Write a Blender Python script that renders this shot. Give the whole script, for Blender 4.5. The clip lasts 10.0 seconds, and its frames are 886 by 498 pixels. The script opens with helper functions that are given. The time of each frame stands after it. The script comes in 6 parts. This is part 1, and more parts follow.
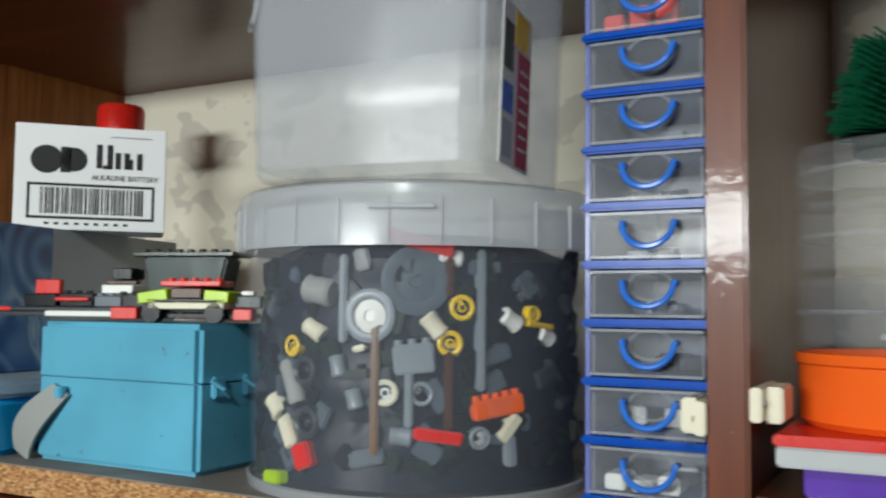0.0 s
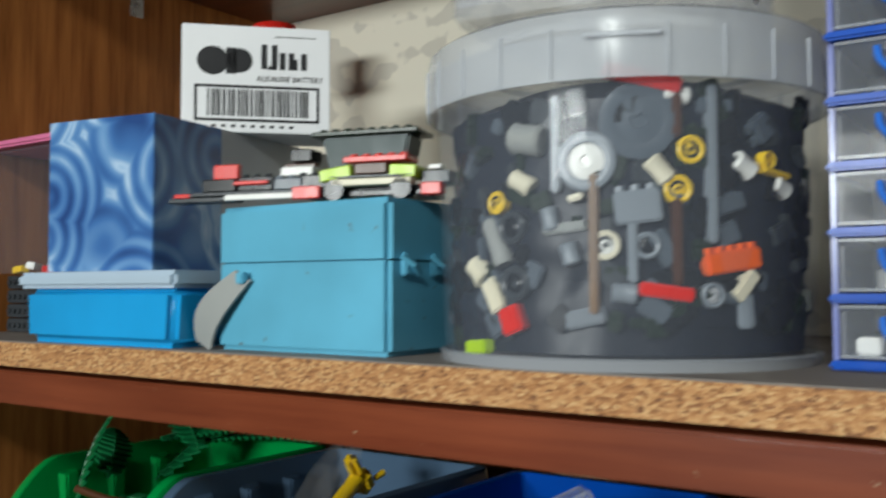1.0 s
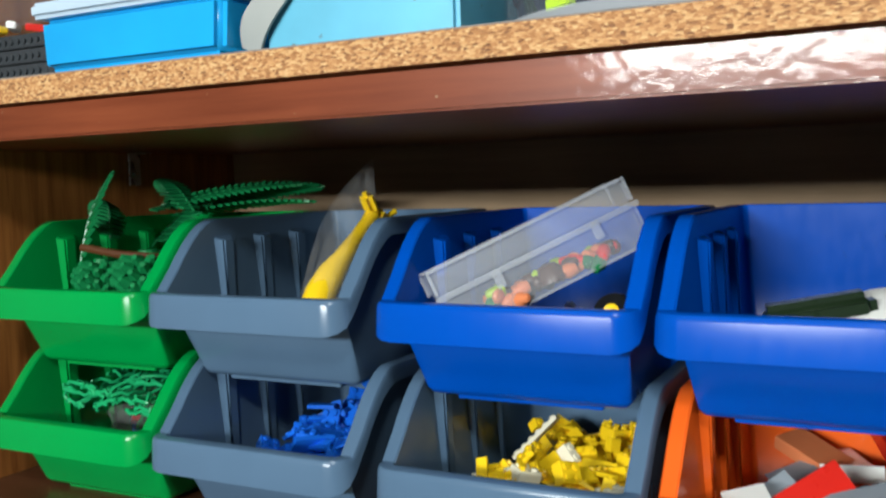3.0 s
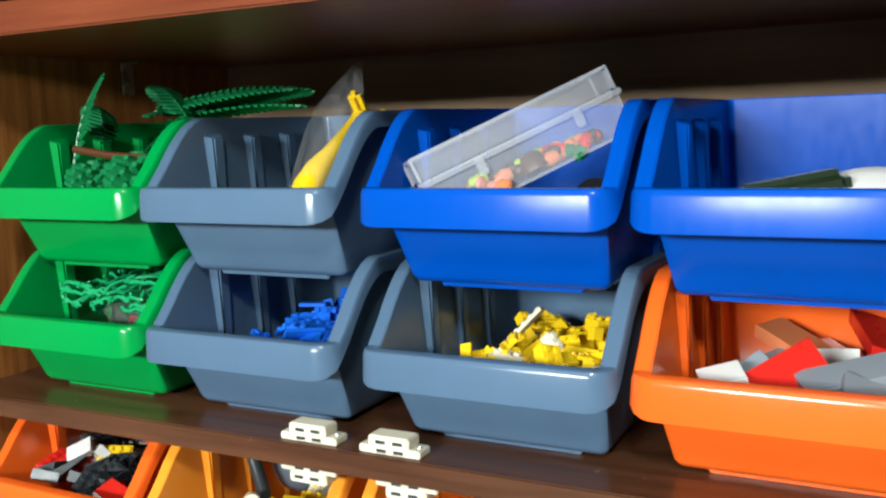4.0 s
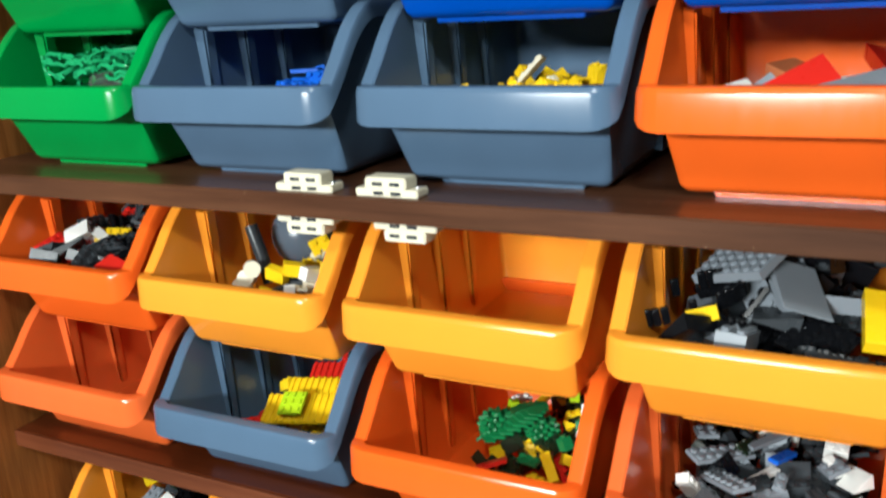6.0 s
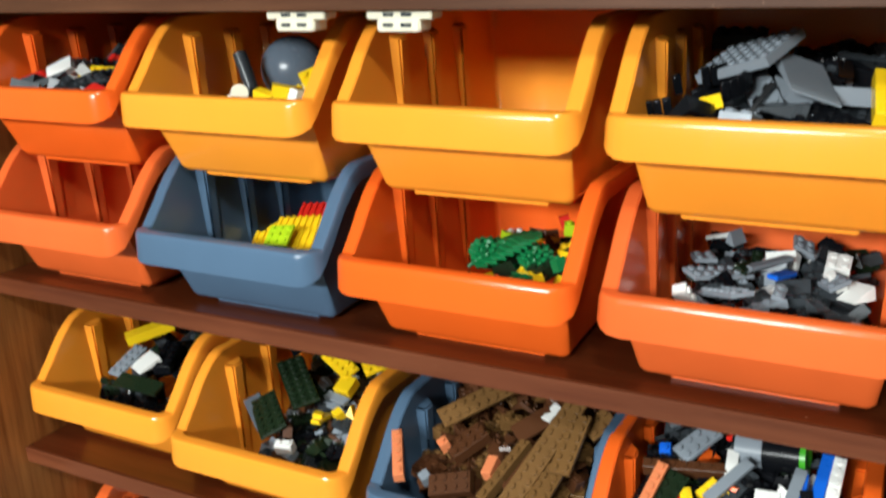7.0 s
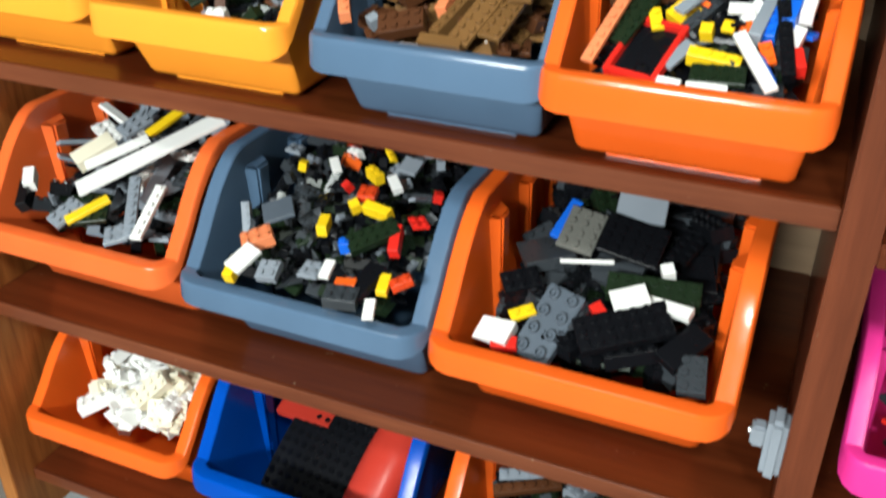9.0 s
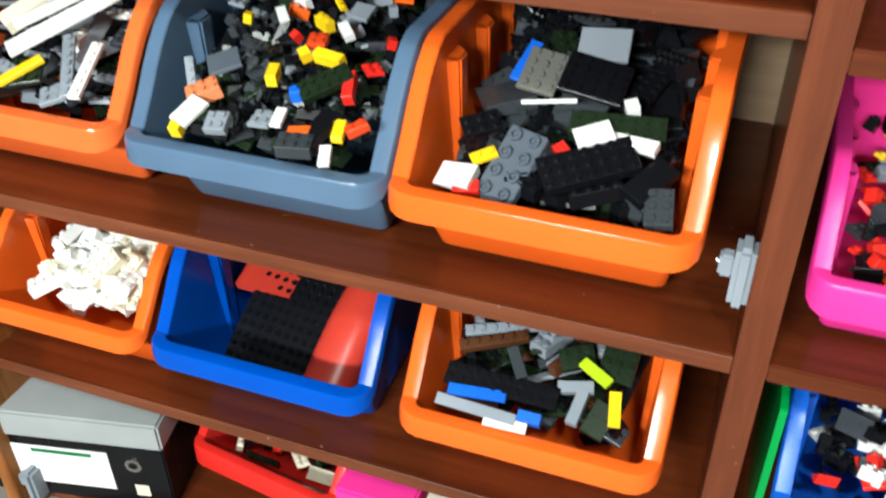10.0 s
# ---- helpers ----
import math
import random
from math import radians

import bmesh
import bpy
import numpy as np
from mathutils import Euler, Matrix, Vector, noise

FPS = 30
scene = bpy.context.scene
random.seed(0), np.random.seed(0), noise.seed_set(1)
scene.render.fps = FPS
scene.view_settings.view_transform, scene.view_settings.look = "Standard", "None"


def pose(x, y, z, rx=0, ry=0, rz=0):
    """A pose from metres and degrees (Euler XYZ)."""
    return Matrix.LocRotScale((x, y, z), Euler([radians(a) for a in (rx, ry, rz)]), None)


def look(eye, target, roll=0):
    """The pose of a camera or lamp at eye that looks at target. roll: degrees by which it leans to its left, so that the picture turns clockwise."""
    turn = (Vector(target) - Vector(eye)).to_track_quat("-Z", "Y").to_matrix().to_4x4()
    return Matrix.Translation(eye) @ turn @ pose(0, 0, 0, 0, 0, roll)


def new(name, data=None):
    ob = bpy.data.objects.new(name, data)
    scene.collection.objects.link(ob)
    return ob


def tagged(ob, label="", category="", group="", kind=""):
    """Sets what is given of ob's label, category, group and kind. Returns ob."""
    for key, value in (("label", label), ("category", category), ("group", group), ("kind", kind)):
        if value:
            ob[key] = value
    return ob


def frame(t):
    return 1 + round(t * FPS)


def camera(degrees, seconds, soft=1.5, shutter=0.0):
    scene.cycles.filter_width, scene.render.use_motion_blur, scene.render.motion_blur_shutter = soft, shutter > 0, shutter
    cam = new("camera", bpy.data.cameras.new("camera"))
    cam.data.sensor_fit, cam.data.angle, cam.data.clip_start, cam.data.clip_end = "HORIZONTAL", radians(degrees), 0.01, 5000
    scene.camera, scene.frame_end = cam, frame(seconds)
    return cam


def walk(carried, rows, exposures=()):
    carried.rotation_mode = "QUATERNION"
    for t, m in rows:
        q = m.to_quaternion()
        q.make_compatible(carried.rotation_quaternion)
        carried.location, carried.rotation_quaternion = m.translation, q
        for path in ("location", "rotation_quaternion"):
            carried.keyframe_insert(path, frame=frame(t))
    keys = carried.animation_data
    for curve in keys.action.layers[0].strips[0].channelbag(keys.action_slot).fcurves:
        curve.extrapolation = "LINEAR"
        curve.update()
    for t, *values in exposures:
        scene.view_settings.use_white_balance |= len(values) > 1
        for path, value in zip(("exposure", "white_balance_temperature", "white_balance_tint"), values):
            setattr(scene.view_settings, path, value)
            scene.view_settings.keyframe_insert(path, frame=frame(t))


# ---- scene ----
cam = camera(51.08, 10.0, soft=2.2, shutter=0.4)
PATH = [
    (0, pose(0.8460, -0.4215, 1.5997, 93.68, 0, 28.13) @ pose(0, 0, 0, 0, 0, 0.59)),
    (0.2, pose(0.8282, -0.4202, 1.5962, 93.69, 0, 29.00) @ pose(0, 0, 0, 0, 0, 0.69)),
    (0.5, pose(0.8109, -0.4191, 1.5805, 93.24, 0, 30.34) @ pose(0, 0, 0, 0, 0, 0.31)),
    (0.8, pose(0.8048, -0.3927, 1.5528, 92.76, 0, 34.88) @ pose(0, 0, 0, 0, 0, 0.03)),
    (1, pose(0.7810, -0.4064, 1.5367, 92.57, 0, 35.15) @ pose(0, 0, 0, 0, 0, -0.06)),
    (1.5, pose(0.7240, -0.4559, 1.5066, 91.57, 0, 30.72) @ pose(0, 0, 0, 0, 0, -1.13)),
    (2, pose(0.7018, -0.4682, 1.4682, 89.13, 0, 27.65) @ pose(0, 0, 0, 0, 0, -1.23)),
    (2.5, pose(0.6970, -0.4835, 1.4399, 87.43, 0, 27.34) @ pose(0, 0, 0, 0, 0, -1.91)),
    (3, pose(0.6996, -0.4966, 1.4154, 85.81, 0, 27.08) @ pose(0, 0, 0, 0, 0, -1.70)),
    (3.2, pose(0.7063, -0.5027, 1.4131, 84.54, 0, 26.93) @ pose(0, 0, 0, 0, 0, -2.24)),
    (4.3, pose(0.7193, -0.4998, 1.3684, 81.87, 0, 27.78) @ pose(0, 0, 0, 0, 0, -1.81)),
    (4.5, pose(0.7191, -0.5022, 1.3656, 81.34, 0, 27.33) @ pose(0, 0, 0, 0, 0, -1.80)),
    (5, pose(0.7162, -0.4932, 1.3539, 79.75, 0, 27.32) @ pose(0, 0, 0, 0, 0, -1.91)),
    (5.5, pose(0.7142, -0.4919, 1.3380, 76.75, 0, 27.80) @ pose(0, 0, 0, 0, 0, -2.67)),
    (5.7, pose(0.7172, -0.4927, 1.3246, 74.53, 0, 28.29) @ pose(0, 0, 0, 0, 0, -3.36)),
    (6.8, pose(0.7170, -0.5041, 1.1994, 72.92, 0, 28.14) @ pose(0, 0, 0, 0, 0, -2.79)),
    (7, pose(0.7181, -0.5092, 1.1773, 72.42, 0, 27.97) @ pose(0, 0, 0, 0, 0, -2.08)),
    (7.5, pose(0.7106, -0.5176, 1.1249, 70.65, 0, 26.96) @ pose(0, 0, 0, 0, 0, -0.46)),
    (8, pose(0.7084, -0.5152, 1.0851, 66.99, 0, 25.93) @ pose(0, 0, 0, 0, 0, 0.15)),
    (8.5, pose(0.7093, -0.5151, 1.0430, 63.65, 0, 24.98) @ pose(0, 0, 0, 0, 0, 0.01)),
    (9, pose(0.7114, -0.5398, 0.9894, 60.18, 0, 23.51) @ pose(0, 0, 0, 0, 0, 0.18)),
    (9.5, pose(0.7137, -0.5479, 0.9676, 56.96, 0, 22.49) @ pose(0, 0, 0, 0, 0, 0.10)),
    (10, pose(0.7129, -0.5457, 0.9339, 54.65, 0, 20.54) @ pose(0, 0, 0, 0, 0, -0.40)),
]
EXPOSURES = [(0.0, -1.15), (1.0, -1.1), (2.0, -0.87), (3.0, -0.38), (4.5, 0.12), (5.0, 0.12), (5.7, -0.08), (7.0, -0.2), (7.5, -0.32), (8.5, 0.08), (9.0, 0.14), (10.0, 0.44)]
walk(cam, PATH, EXPOSURES)

# ---- light: an evening room with ceiling lamps in front of the cabinet ----
world = bpy.data.worlds.new("room_air")
scene.world = world
world.use_nodes = True
world.node_tree.nodes["Background"].inputs[0].default_value = (1.0, 0.95, 0.88, 1)
world.node_tree.nodes["Background"].inputs[1].default_value = 0.05


def lamp(name, eye, target, size, watts, colour, size_y=None):
    data = bpy.data.lights.new(name, "AREA")
    data.energy, data.color, data.size = watts, colour, size
    if size_y:
        data.shape, data.size_y = "RECTANGLE", size_y
    ob = new(name, data)
    ob.matrix_world = look(eye, target)
    return ob


lamp("wall_lamp_light", (0.22, -2.90, 1.90), (0.35, 0.2, 0.9), 1.10, 150, (0.935, 1.0, 0.985), 0.22)


def bulb(name, place, watts, colour, radius):
    data = bpy.data.lights.new(name, "POINT")
    data.energy, data.color, data.shadow_soft_size = watts, colour, radius
    ob = new(name, data)
    ob.location = place
    return ob


bulb("ceiling_lamp_light", (1.10, -1.55, 2.38), 84, (0.935, 1.0, 0.955), 0.10)


# ---- materials ----
def nodes_of(name):
    m = bpy.data.materials.new(name)
    m.use_nodes = True
    nt = m.node_tree
    return m, nt, nt.nodes["Principled BSDF"]


def ramp(nt, fac, stops):
    r = nt.nodes.new("ShaderNodeValToRGB")
    while len(r.color_ramp.elements) < len(stops):
        r.color_ramp.elements.new(0.5)
    for e, (p, c) in zip(r.color_ramp.elements, stops):
        e.position, e.color = p, (*c, 1)
    nt.links.new(fac, r.inputs[0])
    return r.outputs[0]


def noise_tex(nt, scale, detail=4, stretch=(1, 1, 1), rough=0.5, space="Object"):
    co = nt.nodes.new("ShaderNodeTexCoord")
    mp = nt.nodes.new("ShaderNodeMapping")
    mp.inputs["Scale"].default_value = stretch
    nz = nt.nodes.new("ShaderNodeTexNoise")
    nz.inputs["Scale"].default_value, nz.inputs["Detail"].default_value, nz.inputs["Roughness"].default_value = scale, detail, rough
    nt.links.new(co.outputs[space], mp.inputs[0])
    nt.links.new(mp.outputs[0], nz.inputs["Vector"])
    return nz.outputs["Fac"]


def bump(nt, bsdf, height, strength, distance=0.001):
    b = nt.nodes.new("ShaderNodeBump")
    b.inputs["Strength"].default_value, b.inputs["Distance"].default_value = strength, distance
    nt.links.new(height, b.inputs["Height"])
    nt.links.new(b.outputs[0], bsdf.inputs["Normal"])


def mul(c, k):
    return tuple(min(1.0, v * k) for v in c)


def plastic(name, c, rough=0.32, wear=0.12, spec=0.34):
    """Moulded plastic: faint cloudiness, scuffs in the gloss, slight waviness."""
    m, nt, b = nodes_of(name)
    big = noise_tex(nt, 9, 3)
    nt.links.new(ramp(nt, big, [(0.3, mul(c, 1 - wear)), (0.7, mul(c, 1 + wear))]), b.inputs["Base Color"])
    fine = noise_tex(nt, 140, 5, (1, 1, 0.4))
    mr = nt.nodes.new("ShaderNodeMapRange")
    mr.inputs["From Min"].default_value, mr.inputs["From Max"].default_value = 0.3, 0.75
    mr.inputs["To Min"].default_value, mr.inputs["To Max"].default_value = rough * 0.92, rough * 1.2
    nt.links.new(fine, mr.inputs["Value"])
    nt.links.new(mr.outputs[0], b.inputs["Roughness"])
    b.inputs["Specular IOR Level"].default_value = spec
    bump(nt, b, noise_tex(nt, 30, 2), 0.045, 0.002)
    return m


def scuffed(name, c, chip, rough=0.4, cover=0.66):
    """Old paint: cloudy tone, grime and small worn spots."""
    m, nt, b = nodes_of(name)
    base = ramp(nt, noise_tex(nt, 14, 4), [(0.3, mul(c, 0.84)), (0.7, mul(c, 1.1))])
    spots = ramp(nt, noise_tex(nt, 75, 5, (1, 1, 1), 0.6), [(cover, (0, 0, 0)), (cover + 0.05, (1, 1, 1))])
    mx = nt.nodes.new("ShaderNodeMix")
    mx.data_type = "RGBA"
    nt.links.new(spots, mx.inputs["Factor"])
    nt.links.new(base, mx.inputs["A"])
    mx.inputs["B"].default_value = (*chip, 1)
    nt.links.new(mx.outputs["Result"], b.inputs["Base Color"])
    b.inputs["Roughness"].default_value = rough
    bump(nt, b, noise_tex(nt, 90, 4), 0.12, 0.001)
    return m


def wood(name, dark, light, rough=0.35, along="x", grain=60, coat=0.0):
    m, nt, b = nodes_of(name)
    st = {"x": (0.06, 1, 1), "z": (1, 1, 0.06), "y": (1, 0.06, 1)}[along]
    g = noise_tex(nt, grain, 6, st, 0.65)
    mid = tuple((a + c) / 2 for a, c in zip(dark, light))
    col = ramp(nt, g, [(0.3, dark), (0.5, mid), (0.72, light)])
    st2 = noise_tex(nt, 5, 3)
    mx = nt.nodes.new("ShaderNodeMix")
    mx.data_type, mx.blend_type = "RGBA", "MULTIPLY"
    mx.inputs["Factor"].default_value = 0.6
    nt.links.new(col, mx.inputs["A"])
    nt.links.new(ramp(nt, st2, [(0.3, (0.6, 0.58, 0.55)), (0.7, (1.1, 1.1, 1.1))]), mx.inputs["B"])
    out = mx.outputs["Result"]
    if coat:
        # scattered chips and dust on the varnish
        chips = ramp(nt, noise_tex(nt, 120, 3, (1, 1, 1), 0.6), [(0.72, (0, 0, 0)), (0.76, (1, 1, 1))])
        ch = nt.nodes.new("ShaderNodeMix")
        ch.data_type = "RGBA"
        nt.links.new(chips, ch.inputs["Factor"])
        nt.links.new(out, ch.inputs["A"])
        ch.inputs["B"].default_value = (0.30, 0.18, 0.11, 1)
        out = ch.outputs["Result"]
    nt.links.new(out, b.inputs["Base Color"])
    b.inputs["Roughness"].default_value = rough
    b.inputs["Specular IOR Level"].default_value = 0.2
    b.inputs["Coat Weight"].default_value, b.inputs["Coat Roughness"].default_value = coat, 0.07
    bump(nt, b, g, 0.12)
    if coat:
        # brushed varnish: uneven gloss that breaks up reflections
        vn = nt.nodes.new("ShaderNodeBump")
        vn.inputs["Strength"].default_value, vn.inputs["Distance"].default_value = 0.16, 0.0012
        nt.links.new(noise_tex(nt, 130, 4), vn.inputs["Height"])
        nt.links.new(vn.outputs[0], b.inputs["Coat Normal"])
    return m


def chipboard(name):
    m, nt, b = nodes_of(name)
    v = nt.nodes.new("ShaderNodeTexVoronoi")
    v.inputs["Scale"].default_value = 800
    co = nt.nodes.new("ShaderNodeTexCoord")
    mp = nt.nodes.new("ShaderNodeMapping")
    mp.inputs["Scale"].default_value = (0.45, 1, 1)
    nt.links.new(co.outputs["Object"], mp.inputs[0])
    nt.links.new(mp.outputs[0], v.inputs["Vector"])
    col = ramp(nt, v.outputs["Color"], [(0.0, (0.13, 0.05, 0.02)), (0.35, (0.35, 0.15, 0.05)), (0.6, (0.48, 0.24, 0.09)), (1.0, (0.62, 0.39, 0.18))])
    nt.links.new(col, b.inputs["Base Color"])
    b.inputs["Roughness"].default_value = 0.7
    bump(nt, b, v.outputs["Distance"], 0.6, 0.001)
    return m


def wall_paint(name, c, blotch, cover=0.55, scale=14):
    m, nt, b = nodes_of(name)
    n = noise_tex(nt, scale, 2, (1, 1, 1.3))
    nt.links.new(ramp(nt, n, [(cover - 0.015, c), (cover + 0.015, blotch)]), b.inputs["Base Color"])
    b.inputs["Roughness"].default_value = 0.75
    bump(nt, b, noise_tex(nt, 200, 4), 0.15)
    return m


def clear(name, c, alpha, rough=0.12, gloss=0.5, wavy=0.1):
    """Thin translucent plastic."""
    m, nt, b = nodes_of(name)
    b.inputs["Base Color"].default_value = (*c, 1)
    b.inputs["Roughness"].default_value = rough
    b.inputs["Alpha"].default_value = alpha
    b.inputs["Specular IOR Level"].default_value = gloss
    bump(nt, b, noise_tex(nt, 20, 2), wavy, 0.002)
    return m


def metal(name, c, rough=0.3):
    m, nt, b = nodes_of(name)
    b.inputs["Base Color"].default_value, b.inputs["Metallic"].default_value = (*c, 1), 1.0
    nt.links.new(ramp(nt, noise_tex(nt, 60, 4), [(0.3, (rough * 0.7,) * 3), (0.7, (rough * 1.4,) * 3)]), b.inputs["Roughness"])
    return m


GREEN, BLUE, GREY = plastic("green_plastic", (0.0, 0.26, 0.05), 0.19, 0.08, 0.25), plastic("blue_plastic", (0.0, 0.064, 0.40), 0.2, 0.08, 0.14), plastic("slate_plastic", (0.078, 0.135, 0.215), 0.2, 0.1, 0.34)
ORANGE, CORAL, AMBER = plastic("orange_plastic", (0.84, 0.122, 0.014), 0.17, 0.08, 0.38), plastic("coral_plastic", (0.80, 0.135, 0.030), 0.19, 0.1, 0.4), plastic("amber_plastic", (0.95, 0.32, 0.030), 0.17, 0.06, 0.36)
PINK, RED = plastic("pink_plastic", (0.80, 0.035, 0.27)), plastic("red_plastic", (0.62, 0.02, 0.015))
MAHOGANY = wood("mahogany_veneer", (0.066, 0.0125, 0.0035), (0.125, 0.027, 0.0075), 0.36, "x", 70, 0.26)
WORN = wood("worn_brown_veneer", (0.050, 0.0175, 0.008), (0.130, 0.052, 0.025), 0.4, "x", 60, 0.26)
EDGING = wood("scuffed_shelf_edging", (0.092, 0.021, 0.008), (0.19, 0.056, 0.023), 0.4, "x", 70, 0.3)
MAHOGANY_V = wood("mahogany_upright", (0.088, 0.021, 0.0085), (0.17, 0.044, 0.018), 0.36, "z", 70, 0.22)
PLANK = wood("red_brown_plank", (0.13, 0.025, 0.009), (0.24, 0.058, 0.022), 0.36, "x", 60, 0.19)
OAK = wood("oak_veneer", (0.20, 0.064, 0.014), (0.47, 0.18, 0.048), 0.42, "z", 110)
PLY = wood("plywood_back", (0.25, 0.165, 0.098), (0.42, 0.285, 0.175), 0.6, "x", 40)
LAMINATE = wall_paint("grey_laminate", (0.20, 0.17, 0.15), (0.24, 0.21, 0.18))
CHIP = chipboard("chipboard_edge")
CREAM = wall_paint("cream_wall", (0.80, 0.75, 0.62), (0.62, 0.58, 0.49), 0.57, 20)
# grey of the unseen room shell, kept low so little light bounces back
ROOM = wall_paint("room_wall", (0.17, 0.165, 0.155), (0.155, 0.15, 0.14))
TILE = wall_paint("floor_tile", (0.20, 0.175, 0.15), (0.165, 0.145, 0.12))


# ---- mesh helpers ----
def link(name, bm, mat, parent=None, label="", smooth=False):
    me = bpy.data.meshes.new(name)
    bmesh.ops.recalc_face_normals(bm, faces=bm.faces)
    bm.to_mesh(me)
    bm.free()
    if smooth:
        for p in me.polygons:
            p.use_smooth = True
        me.set_sharp_from_angle(angle=radians(38))
    ob = new(name, me)
    me.materials.append(mat)
    if parent:
        ob.parent = parent
    if label:
        tagged(ob, label)
    return ob


def part(name, bm, mat, parent, label="", smooth=True):
    return link(name, bm, mat, parent, label, smooth)


def box(x0, x1, y0, y1, z0, z1, bev=0.0, seg=2, bm=None, m=None):
    out = bm or bmesh.new()
    mm = pose((x0 + x1) / 2, (y0 + y1) / 2, (z0 + z1) / 2) @ Matrix.Diagonal((x1 - x0, y1 - y0, z1 - z0, 1))
    r = bmesh.ops.create_cube(out, size=1, matrix=(m @ mm) if m else mm)
    if bev:
        es = list({e for v in r["verts"] for e in v.link_edges})
        bmesh.ops.bevel(out, geom=es, offset=bev, segments=seg, affect="EDGES")
    return out


def cyl(r0, r1, z0, z1, n=24, bm=None, m=None, cap=True):
    out = bm or bmesh.new()
    mm = pose(0, 0, (z0 + z1) / 2)
    bmesh.ops.create_cone(out, cap_ends=cap, segments=n, radius1=r0, radius2=r1, depth=z1 - z0, matrix=(m @ mm) if m else mm)
    return out


def lathe(profile, n=48):
    """Turns a list of (radius, z) about z."""
    bm = bmesh.new()
    rings = [[bm.verts.new((r * math.cos(2 * math.pi * i / n), r * math.sin(2 * math.pi * i / n), z)) for i in range(n)] for r, z in profile]
    for a, b in zip(rings, rings[1:]):
        for i in range(n):
            bm.faces.new((a[i], a[(i + 1) % n], b[(i + 1) % n], b[i]))
    return bm


def tube(points, r, n=8, bm=None):
    out = bm or bmesh.new()
    pts = [Vector(p) for p in points]
    rings = []
    for i, p in enumerate(pts):
        d = (pts[min(i + 1, len(pts) - 1)] - pts[max(i - 1, 0)]).normalized()
        q = d.to_track_quat("Z", "Y")
        rings.append([out.verts.new(p + q @ Vector((r * math.cos(2 * math.pi * k / n), r * math.sin(2 * math.pi * k / n), 0))) for k in range(n)])
    for a, b in zip(rings, rings[1:]):
        for k in range(n):
            out.faces.new((a[k], a[(k + 1) % n], b[(k + 1) % n], b[k]))
    out.faces.new(rings[0][::-1])
    out.faces.new(rings[-1])
    return out


def empty(name, m, label, category, group=""):
    e = new(name)
    e.matrix_world = m
    return tagged(e, label, category, group)


def structure(name, bm, mat, label):
    return tagged(link(name, bm, mat), label, "", "", "structure")


# ---- the room and the cabinet ----
XL, XR, XT = -0.030, 0.734, 0.758     # left side, divider
YB = 0.385                            # back panel
Z_A, Z_B, Z_C, Z_D, Z_E, Z_F, Z_G = 1.500, 1.162, 0.910, 0.733, 0.479, 0.249, 0.02
XU, XV = 0.755, 0.773                # the upper cabinet's upright stands a little further along
TH = 0.0165
XR2 = 1.42                            # far side of the second bay
# floor, ceiling and walls are added out of view to enclose the light
structure("floor", box(-2, 3, -3, 0.6, -0.1, 0.0), TILE, "unseen beige floor closing the room")
structure("ceiling", box(-2, 3, -3, 0.6, 2.6, 2.7), ROOM, "unseen grey ceiling closing the room")
structure("wall_south", box(-2, 3, -3.1, -3, 0, 2.6), ROOM, "unseen plain grey wall facing the cabinet")
structure("wall_west", box(-2.1, -2, -3, 0.6, 0, 2.6), ROOM, "unseen plain grey side wall of the room")
structure("wall_east", box(3, 3.1, -3, 0.6, 0, 2.6), ROOM, "unseen plain grey side wall of the room")
structure("wall_north", box(-2, 3, 0.42, 0.52, 0, 2.6), ROOM, "unseen grey wall behind the cabinet")
structure("side_panel", box(XL - 0.02, XL, -0.03, YB + 0.02, 0, 2.2, 0.001), OAK, "oak-veneered side panel of the cabinet")
structure("divider", box(XR, XT, -0.004, YB + 0.02, 0.0, 1.4540, 0.0015), MAHOGANY_V, "red-brown varnished upright dividing the cabinet bays")
structure("upper_divider", box(XU, XV, -0.004, YB + 0.02, 1.4790, 2.2, 0.0015), MAHOGANY_V, "red-brown varnished upright of the upper cabinet")
structure("end_panel", box(XR2, XR2 + 0.022, -0.004, YB + 0.02, 0, 2.2, 0.001), MAHOGANY_V, "red-brown varnished end panel of the cabinet")
structure("back_panel", box(XL, XR2, YB, YB + 0.008, 0, Z_A - 0.04), PLY, "brown plywood back panel of the cabinet")
structure("back_wall", box(XL, XR2, YB, YB + 0.008, Z_A - 0.039, 2.2), CREAM, "cream back with peeling greyish patches")
structure("cabinet_top", box(XL, XU, -0.02, YB, 1.856, 1.878, 0.001), MAHOGANY, "dark brown underside of the shelf above")
structure("cabinet_top", box(XV, XR2, -0.02, YB, 1.856, 1.878, 0.001), MAHOGANY, "dark brown underside of the shelf above")
structure("top_shelf_laminate", box(XL, XU - 0.001, -0.0296, YB, Z_A - 0.0009, Z_A, 0.0), LAMINATE, "grey laminate face of a loose shelf board")
structure("top_shelf", box(XL, XU - 0.001, -0.030, YB, Z_A - 0.0185, Z_A - 0.001, 0.0004), CHIP, "loose board with raw speckled chipboard edge")
structure("fixed_shelf", box(XL, XV, -0.032, YB, 1.4545, 1.4785, 0.0015), PLANK, "red-brown varnished shelf under a loose board")
